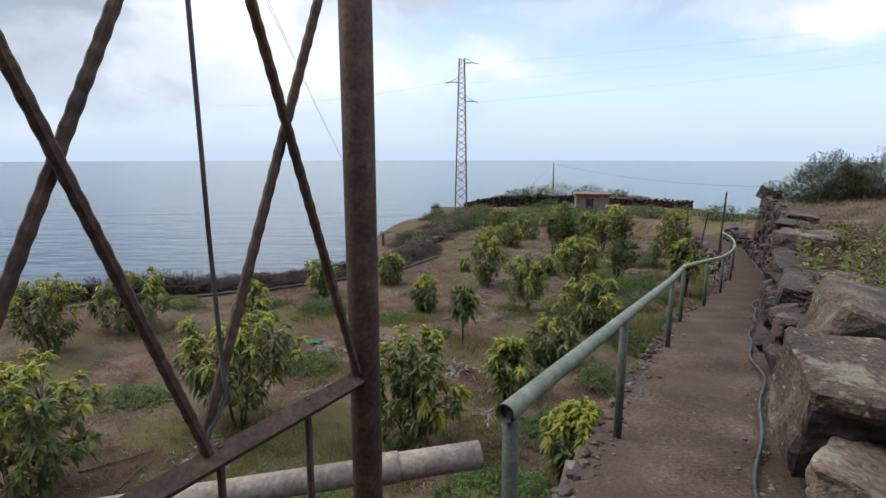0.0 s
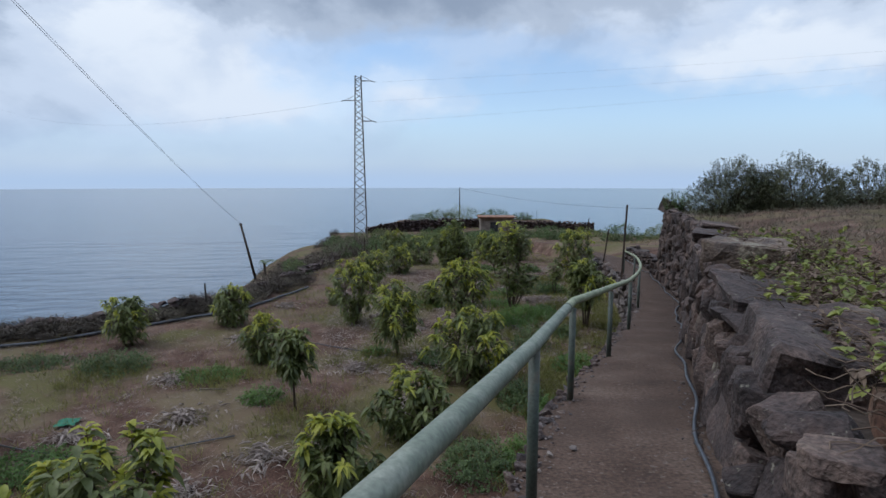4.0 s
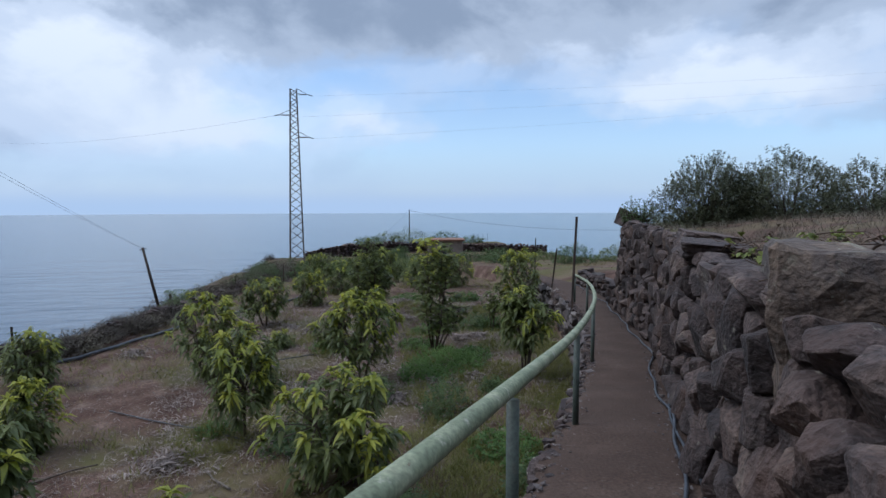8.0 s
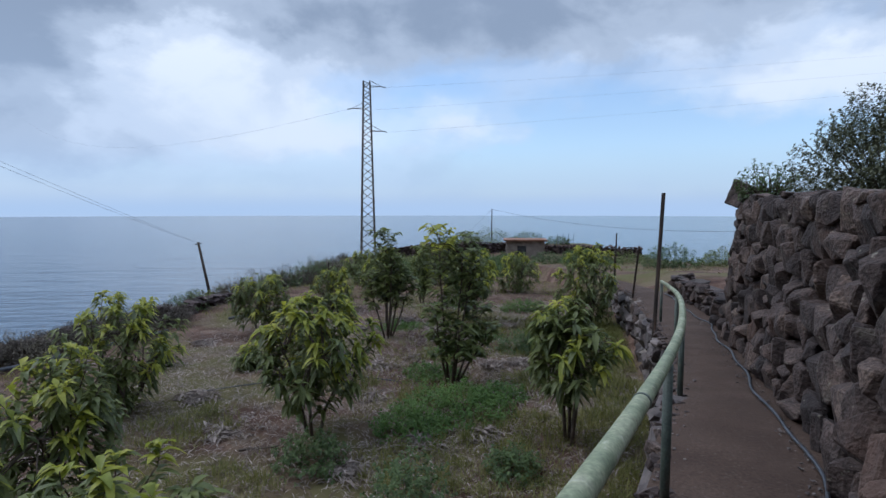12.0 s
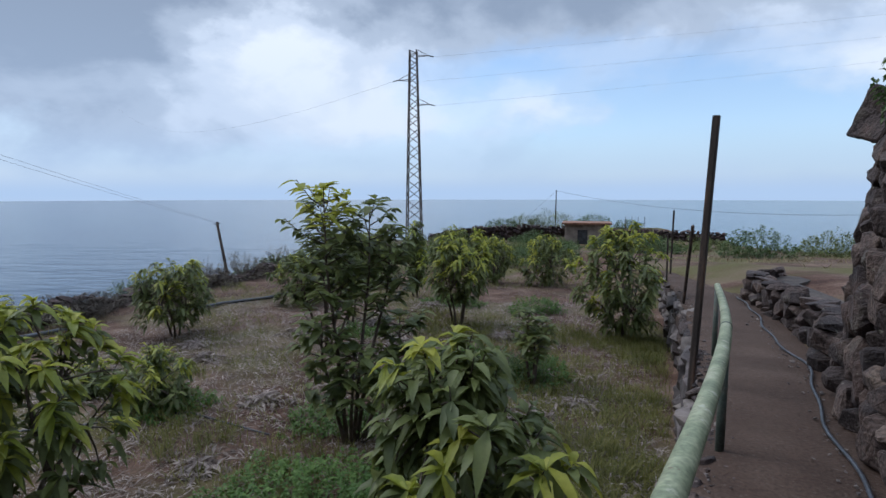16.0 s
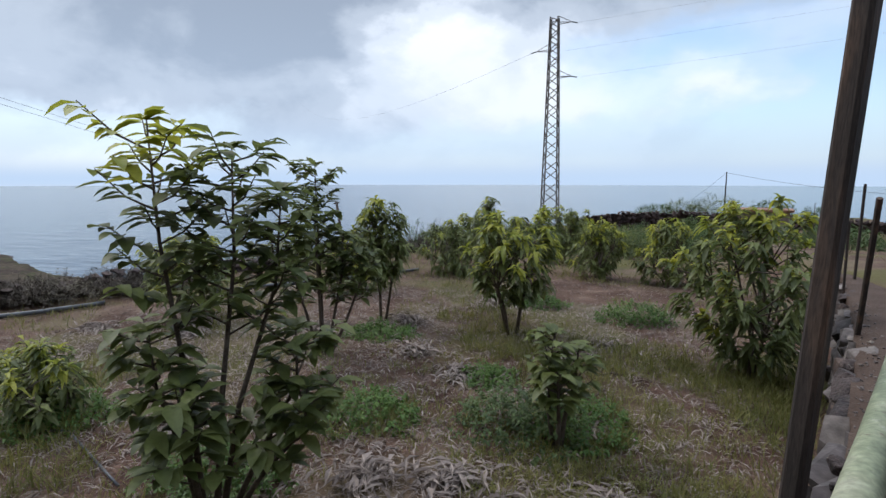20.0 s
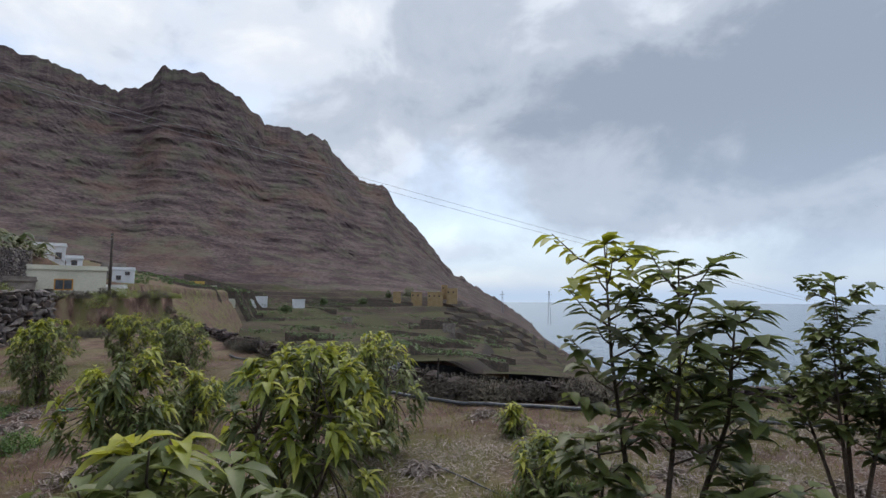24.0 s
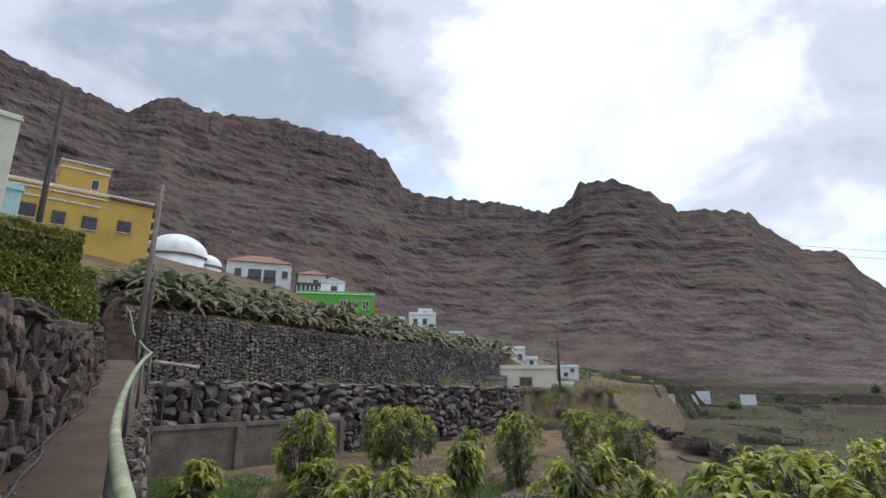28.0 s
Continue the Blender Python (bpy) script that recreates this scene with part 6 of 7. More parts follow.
def sticks():
    rng = random.Random(9)
    for x, y, L, a in [(10.9, 25.5, 0.75, -0.5), (12.9, 27.3, 0.6, 0.9), (6.9, 20.4, 0.8, 0.2), (4.9, 16.6, 0.9, 2.2), (2.4, 17.5, 1.0, 0.5), (9.3, 24.9, 0.6, 1.1), (13.2, 28.2, 0.5, 0.3), (-3.9, 8.6, 1.2, 0.6), (-3.4, 8.2, 0.9, 1.4), (0.6, 16.4, 0.8, -0.3)]:
        pts = []
        for k in range(6):
            t = k / 5
            xx, yy = x + math.cos(a) * L * (t - 0.5) + 0.03 * rng.uniform(-1, 1), y + math.sin(a) * L * (t - 0.5) + 0.03 * rng.uniform(-1, 1)
            pts.append((xx, yy, ground_z(xx, yy) + 0.03 + 0.05 * t * rng.random()))
        tagged(Geo().tube(pts, [0.022 - 0.002 * k for k in range(6)], 6).link("fallen_branch", M["bark"] if rng.random() < 0.6 else M["wood_pole"], smooth=True), "fallen bare branch lying on the soil", "branch", "fallen branches")


sticks()


def green_net():
    rng = np.random.default_rng(3)
    vs, fs = [], []
    n = 9
    for j in range(n):
        for i in range(n):
            x, y = (i / (n - 1) - 0.5) * 0.40, (j / (n - 1) - 0.5) * 0.36
            vs.append((x, y, 0.05 + 0.07 * abs(noise.noise(Vector((x * 5, y * 6, 2))))))
    fs = [(j * n + i, j * n + i + 1, (j + 1) * n + i + 1, (j + 1) * n + i) for j in range(n - 1) for i in range(n - 1)]
    ob = link_mesh("garden_net", vs, fs, M["net"], smooth=True)
    ob.location = (-1.84, 15.06, ground_z(-1.84, 15.06))
    tagged(ob, "crumpled green plastic netting on the soil", "netting")


green_net()

# ---- the concrete tank below the lower wall ----


def water_tank():
    o = Vector((-2.62, 2.77, -4.0))
    t = empty("water_tank", "low stained concrete water tank wall with a pilaster", "tank", o)
    ang = math.atan2(0.75, -9.4)
    m = Matrix.Rotation(math.pi + ang, 4, "Z")
    Geo().box(-4.7, -0.25, -0.2, 4.6, 0.0, 1.52, m, 0.02).link("wall", M["tank"], t)
    Geo().box(-4.75, -0.32, 1.50, 4.65, 0.06, 1.66, m, 0.02).link("coping", M["tank"], t)
    Geo().box(0.9, -0.02, -0.2, 1.3, 0.13, 1.5, m, 0.02).link("pilaster", M["tank"], t)
    Geo().box(-4.72, -0.04, -0.2, -4.4, 0.14, 1.5, m, 0.02).link("pilaster", M["tank"], t)


water_tank()

# ---- buildings ----


def site(az, r, turn=0.0, sink=0.0, elev=None):
    """A frame at a bearing and range from the path's end: x along the front, y into the building."""
    a = radians(az)
    x, y = HUB[0] - math.sin(a) * r, HUB[1] + math.cos(a) * r
    z = HUB[2] + r * math.tan(radians(elev)) if elev is not None else ground_z(x, y)
    return Matrix.Translation((x, y, z - sink)) @ Matrix.Rotation(a + radians(turn), 4, "Z")


def building(m, w, d, h, wall, label, name="house", windows=(), roof="flat", found=6.0, door=None, roof_mat=None, trim=None, win_frame=None, category="house"):
    b = empty(name, label, category)
    b.matrix_basis = m
    Geo().box(-w / 2, 0, -found, w / 2, d, h, bev=0.03).link("wall", wall, b)
    if roof == "flat":
        Geo().box(-w / 2 - 0.12, -0.12, h, w / 2 + 0.12, d + 0.12, h + 0.16, bev=0.03).link("roof", roof_mat or wall, b)
        for s in (0, 1):
            Geo().box(-w / 2 - 0.05, s * (d - 0.15), h + 0.16, w / 2 + 0.05, s * (d - 0.15) + 0.15, h + 0.42).link("parapet", trim or wall, b)
    elif roof == "hip":
        o, r = 0.35, 0.26 * min(w, d)
        v = [(-w / 2 - o, -o, h), (w / 2 + o, -o, h), (w / 2 + o, d + o, h), (-w / 2 - o, d + o, h), (-w / 2 + r * 1.6, d / 2, h + r), (w / 2 - r * 1.6, d / 2, h + r)]
        g = Geo().add(v, [(0, 1, 5, 4), (1, 2, 5), (2, 3, 4, 5), (3, 0, 4), (3, 2, 1, 0)])
        g.link("roof", roof_mat or M["roof"], b)
        for k in range(int(w / 0.55)):
            x = -w / 2 + 0.3 + k * 0.55
            top = min(1.0, (x + w / 2 + o) / (r * 1.6 + o), (w / 2 + o - x) / (r * 1.6 + o))
            Geo().tube([(x, -o, h + 0.03), (x, -o + (d / 2 + o) * top, h + 0.03 + r * top)], 0.07, 5).link("tile_row", roof_mat or M["roof"], b)
    elif roof == "gable":
        r = 0.20 * w
        v = [(-w / 2 - 0.2, -0.25, h), (w / 2 + 0.2, -0.25, h), (0, -0.25, h + r), (-w / 2 - 0.2, d + 0.2, h), (w / 2 + 0.2, d + 0.2, h), (0, d + 0.2, h + r)]
        v2 = [(x, y, z + 0.12) for x, y, z in v]
        g = Geo().add(v + v2, [(0, 2, 1), (3, 4, 5), (6, 7, 8), (9, 11, 10), (6, 8, 11, 9), (8, 7, 10, 11), (0, 6, 9, 3), (1, 4, 10, 7)])
        g.link("roof", roof_mat or wall, b)
    for wx, wz, ww, wh in windows:
        win = Geo().box(wx - ww / 2 - 0.07, -0.05, wz - 0.07, wx + ww / 2 + 0.07, 0.02, wz + wh + 0.07).link("window", win_frame or M["frame"], b)
        for s in (-1, 1):
            Geo().box(wx + s * ww / 4 - ww / 4 + 0.03, -0.075, wz + 0.03, wx + s * ww / 4 + ww / 4 - 0.03, -0.052, wz + wh - 0.03).link("pane", M["pane"], win)
        Geo().box(wx - ww / 2 - 0.15, -0.14, wz - 0.15, wx + ww / 2 + 0.15, 0.0, wz - 0.08).link("sill", trim or wall, win)
    if door:
        dx, dw, dh = door
        Geo().box(dx - dw / 2, -0.04, 0, dx + dw / 2, 0.02, dh).link("door", M["frame"], b)
    return b


# ochre house with a roof room, above the path
YM = site(155.1, 53, 5.0, elev=11.9)
ochre = building(YM, 10.6, 8, 5.3, M["yellow"], "ochre yellow house with white cornices and a roof room", windows=[(-3.7, 2.6, 0.95, 1.0), (-1.6, 2.35, 0.8, 1.0), (0.6, 2.3, 0.95, 1.0), (3.2, 2.55, 0.95, 0.9)], trim=M["limestone"])
Geo().box(-2.0, 1.0, 5.3, 1.6, 5.0, 8.3, bev=0.03).link("roof_room", M["yellow"], ochre)
for z0, x0, x1, y0 in ((8.3, -2.15, 1.75, 0.85), (7.7, -2.08, 1.68, 0.92), (5.02, -5.4, 1.7, -0.12), (4.3, -5.4, 1.2, -0.08)):
    Geo().box(x0, y0, z0, x1, y0 + (4.3 if z0 > 7 else 0.2), z0 + 0.14).link("cornice", M["limestone"], ochre)
for wx in (-0.05,):
    w_ = Geo().box(wx + 0.35, 0.93, 6.1, wx + 1.0, 1.02, 7.1).link("window", M["limestone"], ochre)
    Geo().box(wx + 0.42, 0.90, 6.17, wx + 0.93, 0.95, 7.0).link("pane", M["pane"], w_)
Geo().box(1.7, -0.2, 5.3, 5.4, 8.1, 5.5).link("roof_edge", M["roof"], ochre, "worn tile roof edge")
for k in range(9):
    Geo().box(5.3, 0.2 + (k % 2) * 0.2, 0.2 + k * 0.55, 5.62, 0.8, 0.5 + k * 0.55).link("corner_stone", M["limestone"] if k % 2 else M["basalt"], ochre)
building(site(163.6, 43, 6, elev=13.2), 4.2, 7, 7.6, M["cream"], "cream plastered building beside the ochre house", windows=[(-1.0, 4.4, 0.9, 1.1)])
building(site(160.9, 44.5, 6, elev=11.0), 1.9, 5, 4.6, M["cyan_wall"], "pale blue plastered side wall", windows=[])


def dome_house():
    m = site(147.0, 74, 0, elev=11.6)
    h = empty("dome_house", "white double domed house on the slope", "house")
    h.matrix_basis = m

    def dome(cx, cy, r, z, name):
        seg, ring = 28, 8
        vs = [(cx + r * math.cos(2 * math.pi * k / seg) * math.cos(j * math.pi / 2 / ring), cy + r * math.sin(2 * math.pi * k / seg) * math.cos(j * math.pi / 2 / ring), z + r * 0.8 * math.sin(j * math.pi / 2 / ring)) for j in range(ring) for k in range(seg)]
        vs += [(cx, cy, z + r * 0.8)]
        fs = [(j * seg + k, j * seg + (k + 1) % seg, (j + 1) * seg + (k + 1) % seg, (j + 1) * seg + k) for j in range(ring - 1) for k in range(seg)]
        fs += [((ring - 1) * seg + k, (ring - 1) * seg + (k + 1) % seg, len(vs) - 1) for k in range(seg)]
        link_mesh(name, vs, fs, M["white"], h, smooth=True)
        Geo().tube([(cx, cy, z - 6), (cx, cy, z)], r * 0.98, 28).link("drum", M["white"], h, "", True)
        ringp = [(cx + (r + 0.05) * math.cos(2 * math.pi * k / 28), cy + (r + 0.05) * math.sin(2 * math.pi * k / 28), z) for k in range(29)]
        Geo().tube(ringp, 0.12, 5).link("ring_moulding", M["concrete"], h)

    dome(0.1, 4.2, 4.1, 2.1, "dome")
    dome(3.8, 4.6, 2.3, 1.3, "dome")


dome_house()
white_house = building(site(139.0, 80, 0, elev=10.25), 9.0, 7, 3.7, M["white"], "white house with a hipped clay tile roof", roof="hip", windows=[(-2.9, 1.6, 0.8, 1.0), (0.1 - 0.7, 0.75, 1.7, 1.9), (1.5, 0.75, 1.5, 1.9), (3.6, 1.6, 0.7, 1.0)])
for x0 in (-0.7, 1.5):
    for k in range(9):
        Geo().box(x0 - 0.9 + k * 0.22, -0.35, 0.6, x0 - 0.87 + k * 0.22, -0.32, 1.5).link("baluster", M["frame"], white_house)
    Geo().box(x0 - 0.95, -0.37, 1.48, x0 + 0.95, -0.3, 1.54).link("balcony_rail", M["frame"], white_house)
building(site(133.6, 88, 0, elev=9.9), 4.5, 5, 3.2, M["cream"], "small cream house with an orange tiled roof", roof="hip", windows=[(0.6, 1.4, 0.7, 0.9)])
building(site(131.0, 72, 0, elev=7.7), 10.2, 6, 2.9, M["green_wall"], "bright green single storey house", windows=[(1.0, 0.9, 0.8, 1.2), (2.2, 0.5, 0.7, 1.5), (4.0, 1.0, 0.8, 1.1)], roof_mat=M["white"], win_frame=M["limestone"])
building(site(131.4, 77, 0, elev=9.9), 3.4, 5, 1.7, M["white"], "white gabled cottage above the green house", roof="gable", windows=[(0.2, 0.6, 0.8, 0.6)], roof_mat=M["white"])
gal = building(site(134.0, 77, 0, elev=9.9), 3.2, 4, 1.2, M["pane"], "glazed veranda with a dark roof beside the cottage", name="veranda", roof_mat=M["frame"], category="veranda")
for k in range(6):
    Geo().box(-1.55 + k * 0.6, -0.06, 0, -1.45 + k * 0.6, -0.01, 1.2).link("mullion", M["white"], gal)
building(site(137.4, 74, 0, elev=8.6), 6.5, 4, 1.3, M["concrete"], "bare concrete garden wall and store", name="store", category="outbuilding")
building(site(121.7, 92, 0, elev=6.2), 4.6, 6, 2.9, M["white"], "white cubic house with roof parapets", windows=[(-1.2, 1.2, 0.6, 0.9), (0.4, 1.2, 0.6, 0.9), (1.6, 0.3, 0.6, 0.9)])
building(site(121.4, 94, 0, elev=7.9), 2.4, 3, 0.8, M["white"], "white roof room on the cubic house", windows=[(0, 0.2, 0.5, 0.4)])
building(site(124.8, 86, 0, elev=6.4), 3.6, 5, 1.6, M["white"], "low white house among banana plants", windows=[(0.5, 0.5, 0.6, 0.7)])
building(site(127.2, 84, 0, elev=7.3), 2.2, 4, 1.5, M["orange_wall"], "small reddish house beside the green one", windows=[])
building(site(118.0, 96, 0, elev=5.3), 2.6, 4, 1.2, M["cyan_wall"], "small pale blue house", windows=[(0, 0.3, 0.5, 0.5)])
building(site(113.4, 88, 0, elev=3.6), 3.6, 5, 1.9, M["concrete"], "unplastered grey block house", windows=[])
building(site(113.6, 76, 0, elev=2.2), 2.2, 4, 2.3, M["orange_wall"], "narrow orange plastered house", windows=[(-0.4, 1.2, 0.4, 0.6), (0.5, 1.2, 0.4, 0.6)])
building(site(112.0, 80, 0, elev=2.3), 3.2, 5, 2.8, M["white"], "white house with pale blue shade", windows=[(0.9, 1.3, 0.5, 0.7)])
building(site(110.6, 84, 0, elev=2.4), 3.0, 4, 1.3, M["white"], "white low house with two windows", windows=[(-0.6, 0.5, 0.5, 0.5), (0.6, 0.5, 0.5, 0.5)])
building(site(111.8, 60, 0, elev=-0.6), 8.6, 6, 3.0, M["cream"], "long low white shed with a flat roof", name="shed", windows=[(1.0, 1.2, 1.3, 0.9)], win_frame=M["orange_wall"], category="shed")
building(site(114.6, 57, 0, elev=-0.7), 3.6, 3, 1.9, M["concrete"], "rough lean-to of grey boards and blocks", name="shed", windows=[], category="shed")
building(site(116.8, 60, 0, elev=-0.2), 6.0, 4, 2.0, M["concrete"], "grey block store with a dark red door", name="shed", door=(-2.2, 0.8, 1.7), category="shed")
building(site(107.2, 66, 0, elev=-0.9), 2.6, 3, 1.8, M["limestone"], "small white outbuilding beside the shed", name="shed", windows=[(-0.6, 0.4, 0.5, 1.0), (0.3, 0.4, 0.5, 1.0)], category="shed")
building(site(106.4, 92, 0, elev=1.4), 2.9, 4, 1.6, M["white"], "small white two storey house on the slope", windows=[(-0.6, 0.2, 0.5, 0.5), (0.5, 0.9, 0.5, 0.4)])
building(site(107.2, 96, 0, elev=1.9), 3.2, 4, 1.4, M["concrete"], "grey block house on the slope", windows=[])
# scattered buildings across the valley
for az, r, el, w, h, mt, lab in [(100.2, 255, 0.25, 6, 5.0, "yellow", "pale yellow two storey house across the valley"), (98.9, 258, 0.2, 4.5, 3.4, "cream", "cream house across the valley"), (97.5, 262, 0.15, 8, 2.2, "cream", "long low cream building across the valley"), (94.4, 280, -0.41, 8, 1.6, "white", "low white shed across the valley"), (90.5, 275, -0.81, 6, 2.0, "white", "white shed across the valley"), (103.2, 240, 0.5, 11, 1.2, "limestone", "long pale wall across the valley"), (80.3, 345, 0.1, 5, 2.2, "tan", "pale farm shed below the cliff"), (78.2, 345, -0.13, 7, 3.4, "tan", "tan farm building below the cliff"), (76.2, 350, -0.24, 10, 4.2, "tan", "ochre farmhouse below the cliff"), (74.4, 352, 0.2, 7, 4.0, "tan", "small ochre building below the cliff"), (75.2, 356, 0.7, 4, 3.0, "tan", "ochre upper room of the farmhouse"), (85.5, 200, -2.95, 3.6, 2.2, "concrete", "grey block hut on the terraces"), (74.7, 190, -3.5, 4.5, 1.6, "concrete", "small grey hut on the terraces")]:
    building(site(az, r, 0, elev=el), w, 5, h, M[mt], lab, windows=[(x, h * 0.35, 0.8, 0.9) for x in np.arange(-w / 2 + 1.2, w / 2 - 0.6, 3.2)] if h > 2.9 else [], found=6)
for i, (az, r, el, w, h) in enumerate([(79.0, 350, 0.2, 9, 6), (81.2, 350, 0.1, 5, 4), (96.0, 262, 0.0, 5, 4), (88.0, 300, -0.6, 5, 3), (106.3, 150, 0.6, 4, 3.0), (104.9, 130, 0.4, 4, 2.4), (91.8, 230, -1.2, 6, 2), (84.0, 300, -0.5, 7, 2.5)]):
    p_ = site(az, r, 0, elev=el).translation
    leafy_shrub("valley_tree", p_.x, p_.y, p_.z - 1.0, w, w, h + 1.0, 500 + i, M["weed_dark"], "dark green rounded tree among the valley terraces", 300, 7, 0.55, 0.5, False, "tree", "trees in the valley")


def field_shed():
    x, y = 22.6, 72.5
    z = ground_z(x, y)
    m = Matrix.Translation((x, y, z)) @ Matrix.Rotation(radians(-10), 4, "Z")
    s = building(m, 4.4, 3.4, 2.05, M["concrete"], "small stone hut with a flat reddish roof and dark doorway", name="field_hut", roof="none", category="hut")
    Geo().box(-2.5, -0.3, 2.05, 2.5, 3.6, 2.22, bev=0.03).link("roof", M["roof"], s)
    # a flat dark panel stands in for the shade inside the open doorway
    Geo().box(-0.9, -0.05, 0, 0.1, 0.02, 1.5).link("doorway", M["pane"], s, "dark panel for the shade inside the open doorway")


field_shed()
for dx in (0, 0.7, 1.4, 2.1):
    Geo_ = Geo().tube([(28.0 + dx, 78.2, -6.4), (28.0 + dx, 78.2, -3.3)], 0.03, 5)
    tagged(Geo_.link("iron_rod", M["rust"]), "thin upright iron rod beside the hut", "rod", "iron rods by the hut")
for dx, dz, xx in ((0, 0, 61.9), (0, 0, 66.8)):
    pm = site(xx + 2.2, 620, elev=-1.6)
    tw = empty("distant_pylon", "thin distant power line tower on the coast slope", "pylon")
    tw.matrix_basis = pm
    for k in (-1, 1):
        Geo().tube([(k * 1.6, 0, -14), (k * 0.4, 0, 24)], 0.22, 4).link("leg", M["zinc"], tw)
    Geo().tube([(-3, 0, 20), (3, 0, 20)], 0.18, 4).link("arm", M["zinc"], tw)

# ---- banana plants along the upper terrace ----


def banana_leaf(a, el, L, z0, rng):
    """One arching blade, its sides torn into strips."""
    vs, fs = [], []
    n = 7
    for i in range(n + 1):
        t = i / n
        r_ = L * t * math.cos(el) + 0.25 * L * t * t
        zz = z0 + L * t * math.sin(el) - 0.75 * L * t * t * t
        wd = 0.105 * L * math.sin(math.pi * min(1, t * 0.93 + 0.06)) ** 0.7 * rng.uniform(0.75, 1.15)
        c = Vector((r_ * math.cos(a), r_ * math.sin(a), zz))
        s = Vector((-math.sin(a), math.cos(a), 0)) * wd
        dn = Vector((0, 0, wd * rng.uniform(0.2, 0.8)))
        vs += [c + s - dn, c, c - s - dn]
    for i in range(n):
        k = 3 * i
        fs += [(k, k + 1, k + 4, k + 3), (k + 1, k + 2, k + 5, k + 4)]
    return vs, fs


def banana_plant(x, y, h, seed, joined=False):
    rng = np.random.default_rng(seed)
    z = ground_z(x, y)
    b = empty("banana_plant", "banana plant with arching torn pale green leaves", "banana plant", (x, y, z - 0.05), "banana plants on the terrace")
    Geo().tube([(0, 0, -0.1), (0.05, 0, h * 0.28)], [0.12, 0.08], 7).link("trunk", M["litter_brown"], b, "", True)
    g = Geo()
    for k in range(14):
        vs, fs = banana_leaf(k * 2.4 + rng.uniform(-0.4, 0.4), rng.uniform(0.35, 1.5), h * rng.uniform(0.50, 0.88), h * rng.uniform(0.04, 0.28), rng)
        if joined:
            g.add(vs, fs)
        else:
            link_mesh("leaf", vs, fs, M["banana"] if rng.random() < 0.78 else M["litter_brown"] if rng.random() < 0.5 else M["straw"], b)
    if joined:
        g.link("crown", M["banana"], b)
    return b


protos = [banana_plant(-3.0 - 3 * k, upper_line(-3.0 - 3 * k) - 1.6, 2.0 + 0.25 * k, 1 + k) for k in range(4)]
joined = [banana_plant(-4.0 - 3 * k, upper_line(-4.0 - 3 * k) - 4.0, 2.1 + 0.3 * k, 11 + k, True) for k in range(4)]
rb = random.Random(4)
for k in range(200):
    near = k < 62
    x = (-1.4 - k * 0.72 if near else -1.0 - (k - 62) * 0.36) + rb.uniform(-0.4, 0.4)
    y = upper_line(x) - (1.25 + rb.uniform(0, 0.9) if near else rb.uniform(2.4, 8.0))
    copy_thing((protos if near else joined)[k % 4], Matrix.Translation((x, y, ground_z(x, y) - 0.05)) @ Matrix.Rotation(rb.uniform(0, 6.28), 4, "Z") @ Matrix.Scale(rb.uniform(0.6, 1.0) if near else rb.uniform(0.8, 1.25), 4))
for i, (x, y, w, h) in enumerate([(-9.0, 0.6, 2.6, 0.9), (-16, 1.4, 2.2, 0.8), (-20.5, 2.0, 3.2, 1.3), (-13, -2.6, 1.8, 0.6), (-27, 1.4, 2.8, 1.0), (-4.4, -0.8, 1.6, 0.6), (-31, 5.2, 3.2, 1.2), (-34.5, 4.3, 3.6, 1.3), (-38.5, 5.0, 4.0, 1.3), (-43, 5.7, 4.4, 1.5), (-48, 6.3, 4.4, 1.4), (-70, 4.0, 6.5, 1.8), (-85, 2.0, 7.5, 2.2), (-98, 0.0, 8.0, 2.4), (-94, 6.0, 8.0, 2.2), (-104, 3.5, 7.0, 2.0), (-78, 7.0, 6.0, 1.8), (-60, 5.5, 5.5, 1.6)]):
    leafy_shrub("terrace_bush", x, y, ground_z(x, y), w, w * 0.7, h, 300 + i, M["vine"], "yellowish green bush growing between the terrace walls", 320, 8, 0.10, 0.5, False, "bush")


